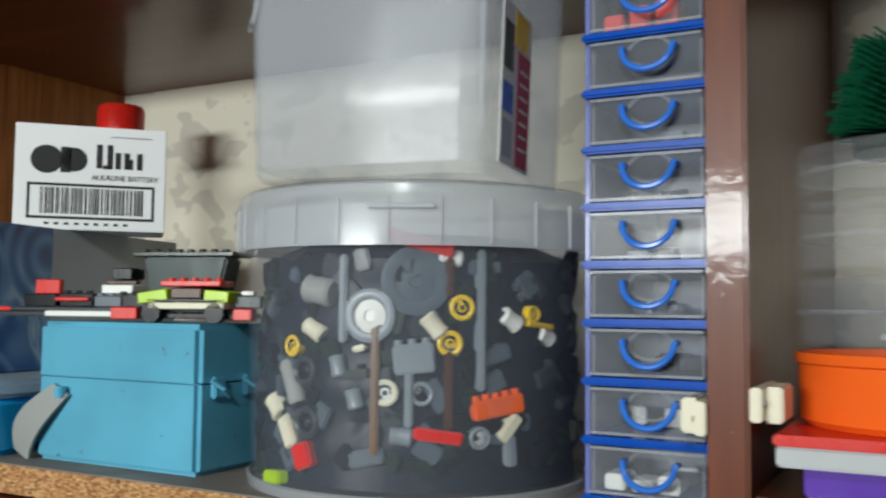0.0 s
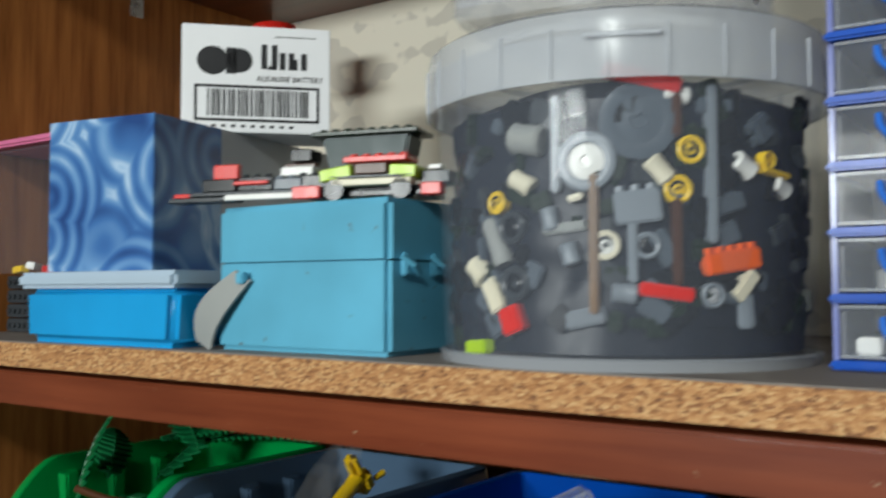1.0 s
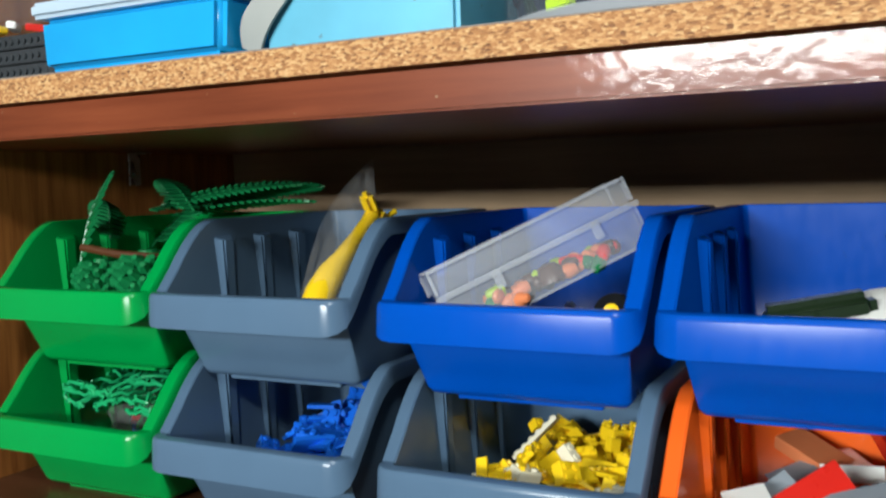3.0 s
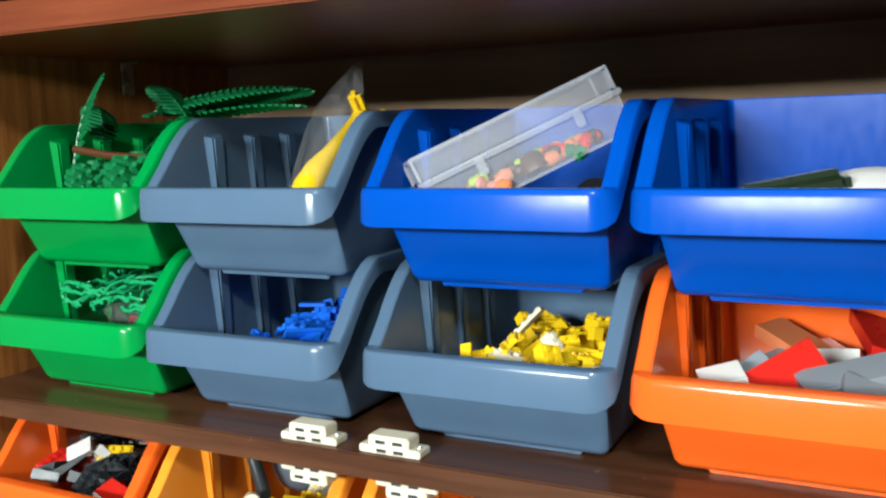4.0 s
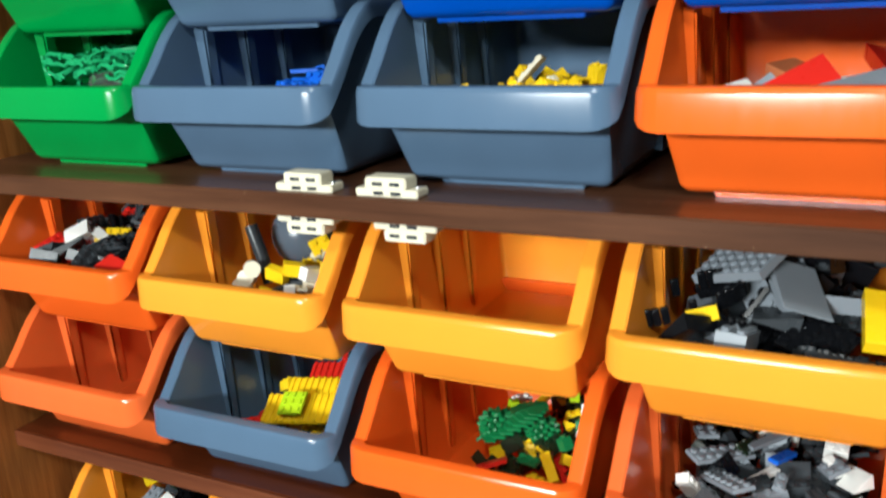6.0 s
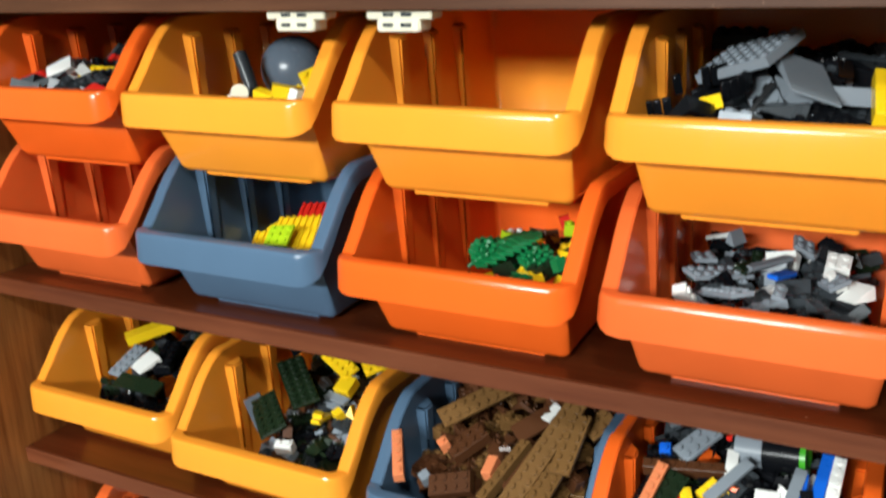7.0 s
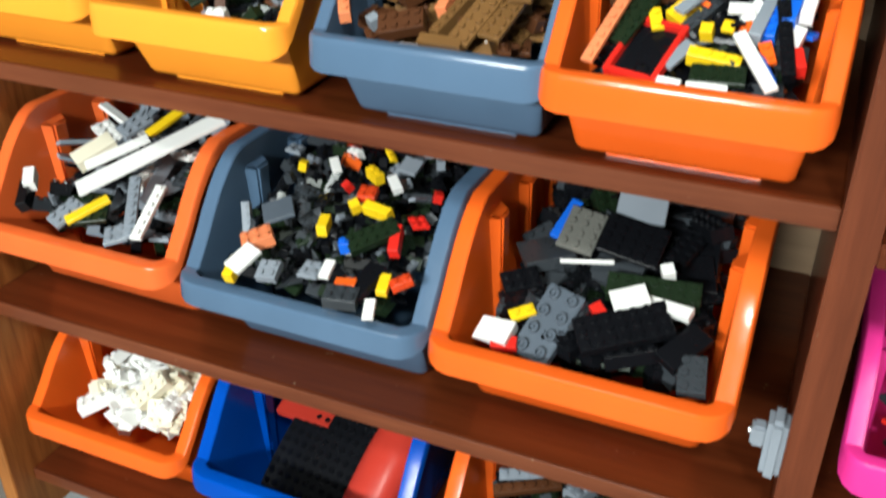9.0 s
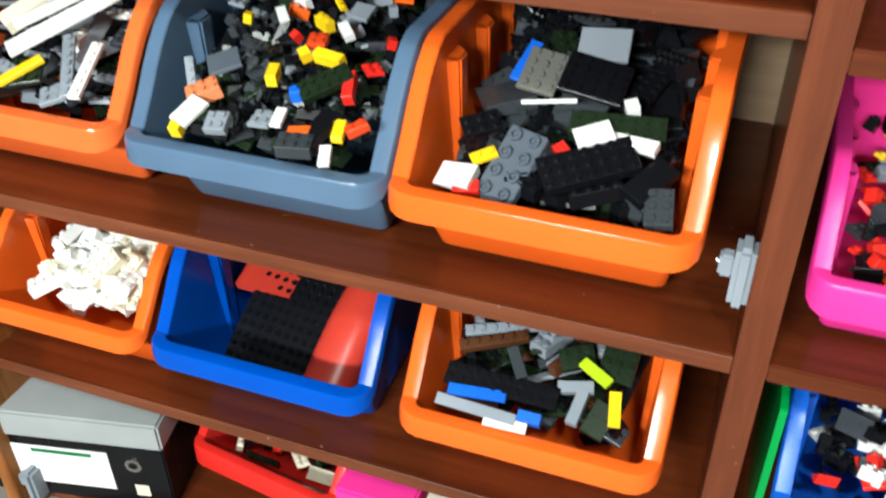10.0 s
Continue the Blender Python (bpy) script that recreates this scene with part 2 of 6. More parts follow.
for z, y in ((Z_B, 0.0), (Z_C, 0.014), (Z_D, 0.014), (Z_E, 0.0), (Z_F, 0.0), (Z_G + TH, 0.0)):
    structure("shelf", box(XL, XR, y, YB, z - TH, z, 0.0015), WORN if z == Z_B else MAHOGANY, "worn brown varnished wooden shelf" if z == Z_B else "dark red-brown varnished wooden shelf")
    structure("trim", box(XL, XR - 0.0005, y - 0.0016, y - 0.0001, z - TH + 0.0004, z - 0.0004, 0.0005, 1), WORN if z == Z_B else EDGING, "scuffed red-brown edging strip of a shelf")
for z in (1.52, 1.12, 0.72, 0.478, 0.249):
    structure("shelf", box(XV if z > 1.5 else XT, XR2, 0.0, YB, z - TH, z, 0.0015), MAHOGANY, "dark red-brown varnished wooden shelf")


# ---- storage bins ----
def rounded_plan(a, y0, y1, r, n=4):
    """Points round a rectangle with rounded corners, from the front's middle, with outward normals."""
    out = []
    for cx, cy, t0 in ((a - r, y0 + r, -90), (a - r, y1 - r, 0), (-a + r, y1 - r, 90), (-a + r, y0 + r, 180)):
        for i in range(n + 1):
            t = radians(t0 + 90 * i / n)
            out.append((cx + r * math.cos(t), cy + r * math.sin(t), math.cos(t), math.sin(t)))
        if t0 == -90:
            out += [(a, y0 + (y1 - y0) * k, 1, 0) for k in SIDE]
        if t0 == 90:
            out += [(-a, y0 + (y1 - y0) * k, -1, 0) for k in SIDE[::-1]]
    return out


SIDE = [0.09, 0.125, 0.16, 0.195, 0.23, 0.265, 0.31, 0.5, 0.75]


def rim_height(y, y0, y1, zf, h):
    k = (y - y0) / (y1 - y0)
    u = min(1, max(0, (k - 0.045) / 0.225))
    return zf + (h - zf) * (1 - (1 - u) ** 1.6)


def narrow(s):
    """The larger bins are a little slimmer for their height."""
    return 0.93 if s > 1.2 else 1.02


def bin_meshes(s):
    """Body, rim, ribs and foot of a stacking bin; s scales the small one (0.17 wide over the rim)."""
    kw = narrow(s)
    a, y0, y1, h, zf, t = 0.0772 * s * kw, 0.0085 * s, 0.245 * s, 0.118 * s, (0.067 if s < 1.3 else 0.061) * s, 0.0026
    lip = 1.0 if s < 1.2 else 0.60
    ab, b0, b1 = 0.0690 * s * kw, 0.046 * s, 0.2445 * s
    plan = rounded_plan(a, y0, y1, 0.0075 * s)
    zs = [rim_height(p[1], y0, y1, zf, h) for p in plan]
    n = len(plan)

    def low(p, inset, z, f):
        # f goes from 0 at the base to 1 at the rim
        bx, by = p[0] * ab / a, b0 + (p[1] - y0) / (y1 - y0) * (b1 - b0)
        return ((bx + (p[0] - bx) * f) - p[2] * inset, (by + (p[1] - by) * f) - p[3] * inset, z)

    bm = bmesh.new()
    loops = []
    for z_low, inset, fr in ((t, t + 0.004 * s, 0.0), (t, t, 0.07), (t, t, 0.5), (t, t, 1.0), (0, 0, 1.0), (0, 0, 0.62), (0, 0, 0.6), (0, 0, 0.07), (0, 0.0022 * s, 0.018), (0, 0.0045 * s, 0.0)):
        row = []
        for p, z in zip(plan, zs):
            # the front wall stands back under the lip
            front = max(0.0, -p[3]) if p[1] < y0 + 0.03 * s else 0.0
            ff = fr if fr == 1.0 else fr * (1 - 0.35 * front)
            row.append(bm.verts.new(low(p, inset, z_low + (z - z_low) * fr, ff)))
        loops.append(row)
    for A, B in zip(loops, loops[1:]):
        for i in range(n):
            bm.faces.new((A[i], A[(i + 1) % n], B[(i + 1) % n], B[i]))
    bm.faces.new(loops[0])
    bm.faces.new(loops[-1])
    rim = bmesh.new()
    F = 0.0083 * s
    rl = []
    for k in range(10):
        row = []
        for p, z in zip(plan, zs):
            fr = max(0.0, -p[3]) if p[1] < y0 + 0.03 * s else 0.0
            H = (0.011 + 0.013 * fr ** 0.6) * s * lip
            n_, dz = ((-t, -0.004), (-t + 0.0003, -0.0006), (-t + 0.0010, 0.0008), (F - 0.0026, 0.0009), (F - 0.0010, 0.0003), (F - 0.0002, -0.0012),
                      (F + 0.0004, -0.0035), (F + 0.0012, -H), (F - 0.0010, -H), (F - 0.0020, -0.005))[k]
            row.append(rim.verts.new((p[0] + p[2] * n_, p[1] + p[3] * n_, z + dz)))
        rl.append(row)
    for A, B in zip(rl, rl[1:] + rl[:1]):
        for i in range(n):
            rim.faces.new((A[i], A[(i + 1) % n], B[(i + 1) % n], B[i]))
    rib = bmesh.new()
    # shallow tapered rib on the +x wall; y runs from 0
    w, top, prot = 0.024 * s, h - 0.012 * s, 0.0075 * s
    xt_, xb_ = a - t, ab - t + 0.002 * s
    v = [rib.verts.new(c) for c in ((xt_ + 0.001, 0, top), (xt_ + 0.001, w, top), (xt_ - prot, w - 0.006 * s, top - 0.003), (xt_ - prot, 0.006 * s, top - 0.003),
                                    (xb_ + 0.001, 0.003, 0.006 * s), (xb_ + 0.001, w - 0.003, 0.006 * s), (xb_ - prot * 0.5, w - 0.008 * s, 0.006 * s), (xb_ - prot * 0.5, 0.008 * s, 0.006 * s))]
    for f in ((0, 1, 2, 3), (4, 5, 6, 7), (0, 3, 7, 4), (1, 2, 6, 5), (3, 2, 6, 7), (0, 1, 5, 4)):
        rib.faces.new([v[i] for i in f])
    bmesh.ops.bevel(rib, geom=rib.edges[:], offset=0.0014 * s, segments=2, affect="EDGES")
    foot = box(-0.050 * s * kw, 0.050 * s * kw, 0.054 * s, 0.23 * s, -0.0035, 0.001, 0.0008)
    step = bmesh.new()
    v = []
    for yy in (0.150 * s, 0.225 * s):
        for zz in (0.004 * s, 0.098 * s):
            wx = ab + (a - ab) * zz / h
            v += [step.verts.new((wx - 0.001, yy, zz)), step.verts.new((wx + 0.0055 * s, yy, zz))]
    for f in ((0, 1, 3, 2), (4, 5, 7, 6), (0, 1, 5, 4), (2, 3, 7, 6), (1, 3, 7, 5), (0, 2, 6, 4)):
        step.faces.new([v[i] for i in f])
    bmesh.ops.bevel(step, geom=step.edges[:], offset=0.0008, segments=1, affect="EDGES")
    return bm, rim, rib, foot, step


BIN_DATA = {}


def storage_bin(s, mat, m, label, group="stacking storage bins"):
    if s not in BIN_DATA:
        made = []
        for nm, b in zip(("body", "rim", "rib", "foot", "side_step"), bin_meshes(s)):
            me = bpy.data.meshes.new(nm)
            bmesh.ops.recalc_face_normals(b, faces=b.faces)
            b.to_mesh(me)
            b.free()
            for p in me.polygons:
                p.use_smooth = True
            me.set_sharp_from_angle(angle=radians(35))
            me.materials.append(None)
            made.append(me)
        BIN_DATA[s] = made
    body, rim, rib, foot, step = BIN_DATA[s]
    e = empty("storage_bin", m @ pose(0, 0, 0.0035), label, "storage bin", group)

    def put(nm, me, mm):
        ob = new(nm, me)
        ob.parent = e
        ob.matrix_basis = mm
        ob.material_slots[0].link = "OBJECT"
        ob.material_slots[0].material = mat
        return ob

    put("body", body, Matrix())
    put("rim", rim, Matrix())
    put("foot", foot, Matrix())
    put("side_step", step, Matrix())
    put("side_step", step, Matrix.Scale(-1, 4, (1, 0, 0)))
    for k in (0.27, 0.47, 0.67):
        put("rib", rib, pose(0, 0.245 * s * k, 0))
        put("rib", rib, pose(0, 0.245 * s * k + 0.027 * s, 0) @ pose(0, 0, 0, 0, 0, 180))
    return e


SMALL, LARGE = 1.0, 1.46
HS = 0.106
# colour, label, x centre, lip y, base z, size
BINS = [
    (GREEN, "green plastic bin of plant pieces stacked on another bin", 0.0980, 0.006, Z_B + HS, SMALL),
    (GREY, "slate-grey plastic bin with a bagged giraffe inside", 0.2775, 0.006, Z_B + HS, SMALL),
    (BLUE, "bright blue plastic bin holding a clear lidded box", 0.4740, 0.006, Z_B + HS, SMALL),
    (BLUE, "bright blue plastic bin holding a few large pieces", 0.6560, 0.006, Z_B + HS, SMALL),
    (GREEN, "green plastic bin of tangled vines on a wooden shelf", 0.0985, 0.000, Z_B, SMALL),
    (GREY, "slate-grey plastic bin of blue bricks on the shelf", 0.2790, 0.000, Z_B, SMALL),
    (GREY, "slate-grey plastic bin of yellow bricks on the shelf", 0.4740, 0.000, Z_B, SMALL),
    (ORANGE, "orange plastic bin of red and grey pieces", 0.6570, 0.000, Z_B, SMALL),
    (ORANGE, "orange plastic bin of dark grey wedge pieces", 0.0735, -0.005, Z_C + HS, SMALL),
    (AMBER, "amber plastic bin of tan and yellow pieces", 0.2600, -0.005, Z_C + HS, SMALL),
    (AMBER, "empty amber plastic bin stacked on another bin", 0.4510, -0.005, Z_C + HS, SMALL),
    (AMBER, "amber plastic bin of grey pieces and rubber tracks", 0.6405, -0.005, Z_C + HS, SMALL),
    (CORAL, "faded coral plastic bin with a few black pieces", 0.0735, -0.011, Z_C, SMALL),
    (GREY, "slate-grey plastic bin holding yellow ribbed plates", 0.2620, -0.011, Z_C, SMALL),
    (ORANGE, "orange plastic bin of green plant pieces", 0.4510, -0.011, Z_C, SMALL),
    (CORAL, "faded coral plastic bin of mixed grey bricks", 0.6400, -0.011, Z_C, SMALL),
    (AMBER, "amber plastic bin with yellow and white bricks", 0.0760, 0.008, Z_D, SMALL),
    (AMBER, "amber plastic bin of dark green and black bricks", 0.2705, -0.012, Z_D, SMALL),
    (GREY, "slate-grey plastic bin heaped with brown and tan plates", 0.4650, -0.016, Z_D, SMALL),
    (ORANGE, "orange plastic bin heaped with mixed long bricks", 0.6330, -0.022, Z_D, SMALL),
    (CORAL, "large coral plastic bin of white and grey plates", 0.0985, -0.010, Z_E, LARGE),
    (GREY, "large slate-grey bin heaped with small mixed bricks", 0.3430, -0.014, Z_E, LARGE),
    (ORANGE, "large orange bin of black and dark grey bricks", 0.5800, -0.014, Z_E, LARGE),
    (ORANGE, "large orange bin of white bricks", 0.0860, -0.012, Z_F, 1.28),
    (BLUE, "large blue bin of big black curved pieces", 0.3185, -0.014, Z_F, LARGE),
    (ORANGE, "large orange bin of dark plates and odd bricks", 0.5810, -0.014, Z_F, LARGE),
]
for mat, label, x, y, z, s in BINS:
    storage_bin(s, mat, pose(x, y, z), label)


# ---- more materials ----
def mat_print(name):
    """Printed blue card with pale swirling rings."""
    m, nt, b = nodes_of(name)
    v = nt.nodes.new("ShaderNodeTexVoronoi")
    v.inputs["Scale"].default_value = 16
    co = nt.nodes.new("ShaderNodeTexCoord")
    nt.links.new(co.outputs["Object"], v.inputs["Vector"])
    w = nt.nodes.new("ShaderNodeMath")
    w.operation = "MULTIPLY"
    w.inputs[1].default_value = 30
    nt.links.new(v.outputs["Distance"], w.inputs[0])
    sn = nt.nodes.new("ShaderNodeMath")
    sn.operation = "SINE"
    nt.links.new(w.outputs[0], sn.inputs[0])
    big = noise_tex(nt, 13, 2)
    ad = nt.nodes.new("ShaderNodeMath")
    ad.operation = "MULTIPLY_ADD"
    ad.inputs[1].default_value = 0.115
    nt.links.new(sn.outputs[0], ad.inputs[0])
    nt.links.new(big, ad.inputs[2])
    nt.links.new(ramp(nt, ad.outputs[0], [(0.25, (0.02, 0.06, 0.20)), (0.42, (0.05, 0.15, 0.38)), (0.58, (0.14, 0.29, 0.52)), (0.66, (0.40, 0.54, 0.70)), (0.72, (0.17, 0.33, 0.56)), (0.82, (0.50, 0.62, 0.75))]), b.inputs["Base Color"])
    b.inputs["Roughness"].default_value = 0.22
    return m


SKY = scuffed("pale_blue_paint", (0.10, 0.38, 0.54), (0.10, 0.16, 0.18))
CYAN = plastic("cyan_plastic", (0.010, 0.29, 0.62), 0.22)
WHITE = plastic("white_plastic", (0.78, 0.78, 0.75), 0.35, 0.03)
IVORY = plastic("ivory_plastic", (0.72, 0.67, 0.52), 0.4, 0.05)
CARD = plastic("white_card", (0.80, 0.80, 0.81), 0.55, 0.03)
INK = plastic("black_ink", (0.012, 0.012, 0.014), 0.5, 0.05)
BLACK = plastic("black_plastic", (0.005, 0.0055, 0.007), 0.24, 0.2, 0.22)
DKGREY = plastic("dark_grey_plastic", (0.036, 0.042, 0.048), 0.28, 0.12, 0.25)
LTGREY = plastic("light_grey_plastic", (0.22, 0.25, 0.285), 0.3)
YELLOW = plastic("yellow_plastic", (0.86, 0.56, 0.012), 0.28)
SCARLET = plastic("orange_red_plastic", (0.62, 0.055, 0.012), 0.28)
DULLRED = plastic("dull_red_plastic", (0.50, 0.040, 0.024), 0.3)
BRIGHTRED = plastic("bright_red_plastic", (0.66, 0.022, 0.014), 0.28)
BBLUE = plastic("brick_blue_plastic", (0.008, 0.12, 0.62), 0.28)
DKGREEN = plastic("dark_green_plastic", (0.010, 0.020, 0.009), 0.28, 0.12, 0.3)
LEAF = plastic("leaf_green_plastic", (0.006, 0.16, 0.05), 0.3)
LIME = plastic("lime_plastic", (0.42, 0.62, 0.015), 0.3)
TAN = plastic("tan_plastic", (0.155, 0.077, 0.025), 0.32)
BROWN = plastic("brown_plastic", (0.078, 0.028, 0.011), 0.32)
SALMON = plastic("salmon_plastic", (0.72, 0.22, 0.09), 0.32)
STEEL = metal("steel", (0.62, 0.62, 0.62), 0.28)
STONE = plastic("stone_grey_plastic", (0.13, 0.13, 0.115), 0.32)
GREYBLUE = plastic("grey_blue_plastic", (0.085, 0.105, 0.13), 0.3)
DULL = plastic("dull_grey_strap", (0.30, 0.31, 0.30), 0.6)
GREYCARD = plastic("grey_card", (0.46, 0.47, 0.49), 0.5)
SILVER = plastic("silver_grey_lid", (0.30, 0.32, 0.32), 0.35)
CLEAR = clear("clear_plastic", (0.50, 0.53, 0.57), 0.075, 0.05, 0.6, 0.3)
FROST = clear("frosted_plastic", (0.60, 0.63, 0.68), 0.44, 0.2)
MILKY = clear("milky_clear_plastic", (0.60, 0.63, 0.69), 0.24, 0.16, 0.3, 0.3)
DRAWER = clear("clear_drawer_plastic", (0.52, 0.55, 0.60), 0.10, 0.08, 0.14, 0.5)
GRUBBY = clear("grubby_clear_plastic", (0.45, 0.50, 0.60), 0.065, 0.06)
FILM = clear("thin_plastic_film", (0.75, 0.75, 0.75), 0.07, 0.03)
LIDBLUE = clear("pale_lid_plastic", (0.50, 0.62, 0.74), 0.78, 0.3)
SMOKE = plastic("smoky_windscreen", (0.022, 0.045, 0.045), 0.3, 0.2, 0.15)
PRINT = mat_print("blue_print")
PURPLE = plastic("purple_plastic", (0.09, 0.02, 0.35), 0.3)


# ---- things on the top shelf ----
def slab(name, x0, x1, y0, y1, z0, z1, mat, parent, bev=0.001, label="", m=None):
    return part(name, box(x0, x1, y0, y1, z0, z1, bev, 2, None, m), mat, parent, label)


def toolbox():
    e = empty("toolbox", pose(0.326, -0.008, Z_A), "pale blue painted metal toolbox with scuffed edges", "toolbox")
    w, d = 0.138, 0.115
    slab("body", 0.0, w, 0.0, d, 0.0, 0.0565, SKY, e, 0.0032)
    slab("lid", -0.0004, w + 0.0004, -0.0004, d + 0.0004, 0.0508, 0.089, SKY, e, 0.0036)
    strap = bmesh.new()
    rows = []
    for k in range(13):
        u = k / 12
        x = 0.026 - 0.030 * u - 0.010 * math.sin(u * 2.6)
        z = 0.046 - 0.044 * u
        wd = 0.0075 + 0.0035 * math.sin(u * 3.1)
        y = -0.0035 - 0.004 * math.sin(u * 3.14)
        rows.append([strap.verts.new((x - wd * 0.9, y, z + wd * 0.45)), strap.verts.new((x + wd * 0.9, y, z - wd * 0.45)),
                     strap.verts.new((x + wd * 0.9, y + 0.0022, z - wd * 0.45)), strap.verts.new((x - wd * 0.9, y + 0.0022, z + wd * 0.45))])
    for A, B in zip(rows, rows[1:]):
        for i in range(4):
            strap.faces.new((A[i], A[(i + 1) % 4], B[(i + 1) % 4], B[i]))
    strap.faces.new(rows[0])
    strap.faces.new(rows[-1][::-1])
    part("strap", strap, DULL, e, "worn grey carrying strap")
    part("rivet", box(0.0235, 0.0305, -0.0075, -0.002, 0.041, 0.048, 0.001), SKY, e, "painted square rivet")
    for y in (0.014, 0.042):
        c = slab("clasp", w, w + 0.004, y - 0.004, y + 0.006, 0.045, 0.058, SKY, e, 0.001, "painted metal clasp")
        part("lever", tube([(w + 0.003, y - 0.006, 0.056), (w + 0.007, y, 0.051), (w + 0.004, y + 0.009, 0.046)], 0.0018, 6), SKY, c)


def tub():
    e = empty("lidded_tub", pose(0.224, 0, Z_A), "bright cyan plastic tub with a pale translucent lid", "tub")
    b = box(-0.084, 0.0845, -0.028, 0.15, 0.0, 0.040, 0.006, 3)
    for v in b.verts:
        k = 1 - v.co.z / 0.04
        v.co.x *= 1 - 0.035 * k
    part("body", b, CYAN, e)
    slab("lid", -0.0875, 0.088, -0.0315, 0.153, 0.0385, 0.0500, LIDBLUE, e, 0.003, "pale translucent lid")


def print_box():
    e = empty("card_file_box", pose(0.258, -0.006, Z_A + 0.0505, 0, 0, 10), "card box printed with blue swirls and a grey side", "box")
    slab("front_panel", -0.098, 0.0, 0.0, 0.002, 0.0, 0.108, PRINT, e, 0.0004, "blue printed card face")
    slab("side_panel", -0.002, 0.0, 0.0022, 0.072, 0.0, 0.108, PRINT, e, 0.0004, "dark blue printed card face")
    slab("grey_side", -0.0022, -0.0002, 0.0724, 0.235, 0.0, 0.108, GREYCARD, e, 0.0004, "plain grey card side")
    slab("back_panel", -0.098, -0.003, 0.233, 0.235, 0.0, 0.108, GREYCARD, e, 0.0004)
    slab("left_panel", -0.098, -0.096, 0.0024, 0.232, 0.0, 0.108, GREYCARD, e, 0.0004)
    slab("top_panel", -0.0955, -0.0025, 0.0024, 0.232, 0.105, 0.108, GREYCARD, e, 0.0004)


def battery_carton():
    w, d, h = 0.113, 0.062, 0.0830
    e = empty("battery_carton", pose(0.2140, 0.052, Z_A + 0.1588, 0, 0, 46), "white cardboard battery carton with a printed barcode", "carton")
    slab("carton", 0, w, 0, d, 0, h, CARD, e, 0.0006)
    ink = lambda nm, x0, x1, z0, z1, bev=0.0: part(nm, box(x0 * w, x1 * w, -0.0004, 0.0002, z0 * h, z1 * h, bev), INK, e, "black printed mark", False)
    # plain marks where the maker's name stands
    for cx, cz, rx, rz in ((0.205, 0.665, 0.105, 0.135), (0.385, 0.672, 0.085, 0.115)):
        b = cyl(1, 1, -0.0004, 0.0002, 20)
        for v in b.verts:
            v.co = Vector((cx * w + v.co.x * rx * w, v.co.z, cz * h + v.co.y * rz * h))
        part("print_mark", b, INK, e, "black printed mark", False)
    ink("print_mark", 0.295, 0.365, 0.545, 0.79)
    for x in (0.53, 0.60, 0.655, 0.715, 0.80):
        ink("print_mark", x, x + 0.038, 0.60, 0.76 if x > 0.62 else 0.83)
    ink("print_mark", 0.575, 0.625, 0.595, 0.63)
    ink("print_mark", 0.735, 0.775, 0.60, 0.70)
    ink("print_mark", 0.62, 0.90, 0.905, 0.912)
    for z0, z1 in ((0.10, 0.125), (0.415, 0.44)):
        ink("barcode_frame", 0.085, 0.925, z0, z1)
    for x0, x1 in ((0.085, 0.102), (0.908, 0.925)):
        ink("barcode_frame", x0, x1, 0.1255, 0.4145)
    rng = random.Random(4)
    x = 0.17
    while x < 0.85:
        t = rng.choice((0.004, 0.006, 0.010, 0.013))
        ink("barcode_line", x, x + t, 0.15, 0.40)
        x += t + rng.choice((0.006, 0.008, 0.014))
    for i in range(9):
        ink("print_mark", 0.2 + i * 0.065, 0.23 + i * 0.065, 0.045, 0.068)
    cu = bpy.data.curves.new("lettering", "FONT")
    cu.body, cu.size, cu.extrude = "ALKALINE BATTERY", 0.0062, 0.0002
    tmp = bpy.data.objects.new("lettering", cu)
    me = bpy.data.meshes.new_from_object(tmp)
    bpy.data.objects.remove(tmp)
    ob = new("lettering", me)
    ob.parent = e
    ob.matrix_basis = pose(0.50 * w, -0.0003, 0.485 * h, 90) @ Matrix.Diagonal((0.92, 1, 1, 1))
    me.materials.clear()
    me.materials.append(INK)


def bottle(x, y, z, r, label):
    e = empty("bottle", pose(x, y, z), label, "bottle")
    part("body", lathe([(0, 0), (r, 0), (r, 0.17), (r * 0.75, 0.2), (r * 0.7, 0.272)], 24), clear("bottle_plastic", (0.5, 0.5, 0.48), 0.35), e)
    part("cap", lathe([(0, 0.302), (r * 0.78, 0.302), (r * 0.86, 0.298), (r * 0.86, 0.272), (r * 1.15, 0.268), (r * 1.15, 0.262), (0, 0.262)], 24), BRIGHTRED, e, "red screw cap")


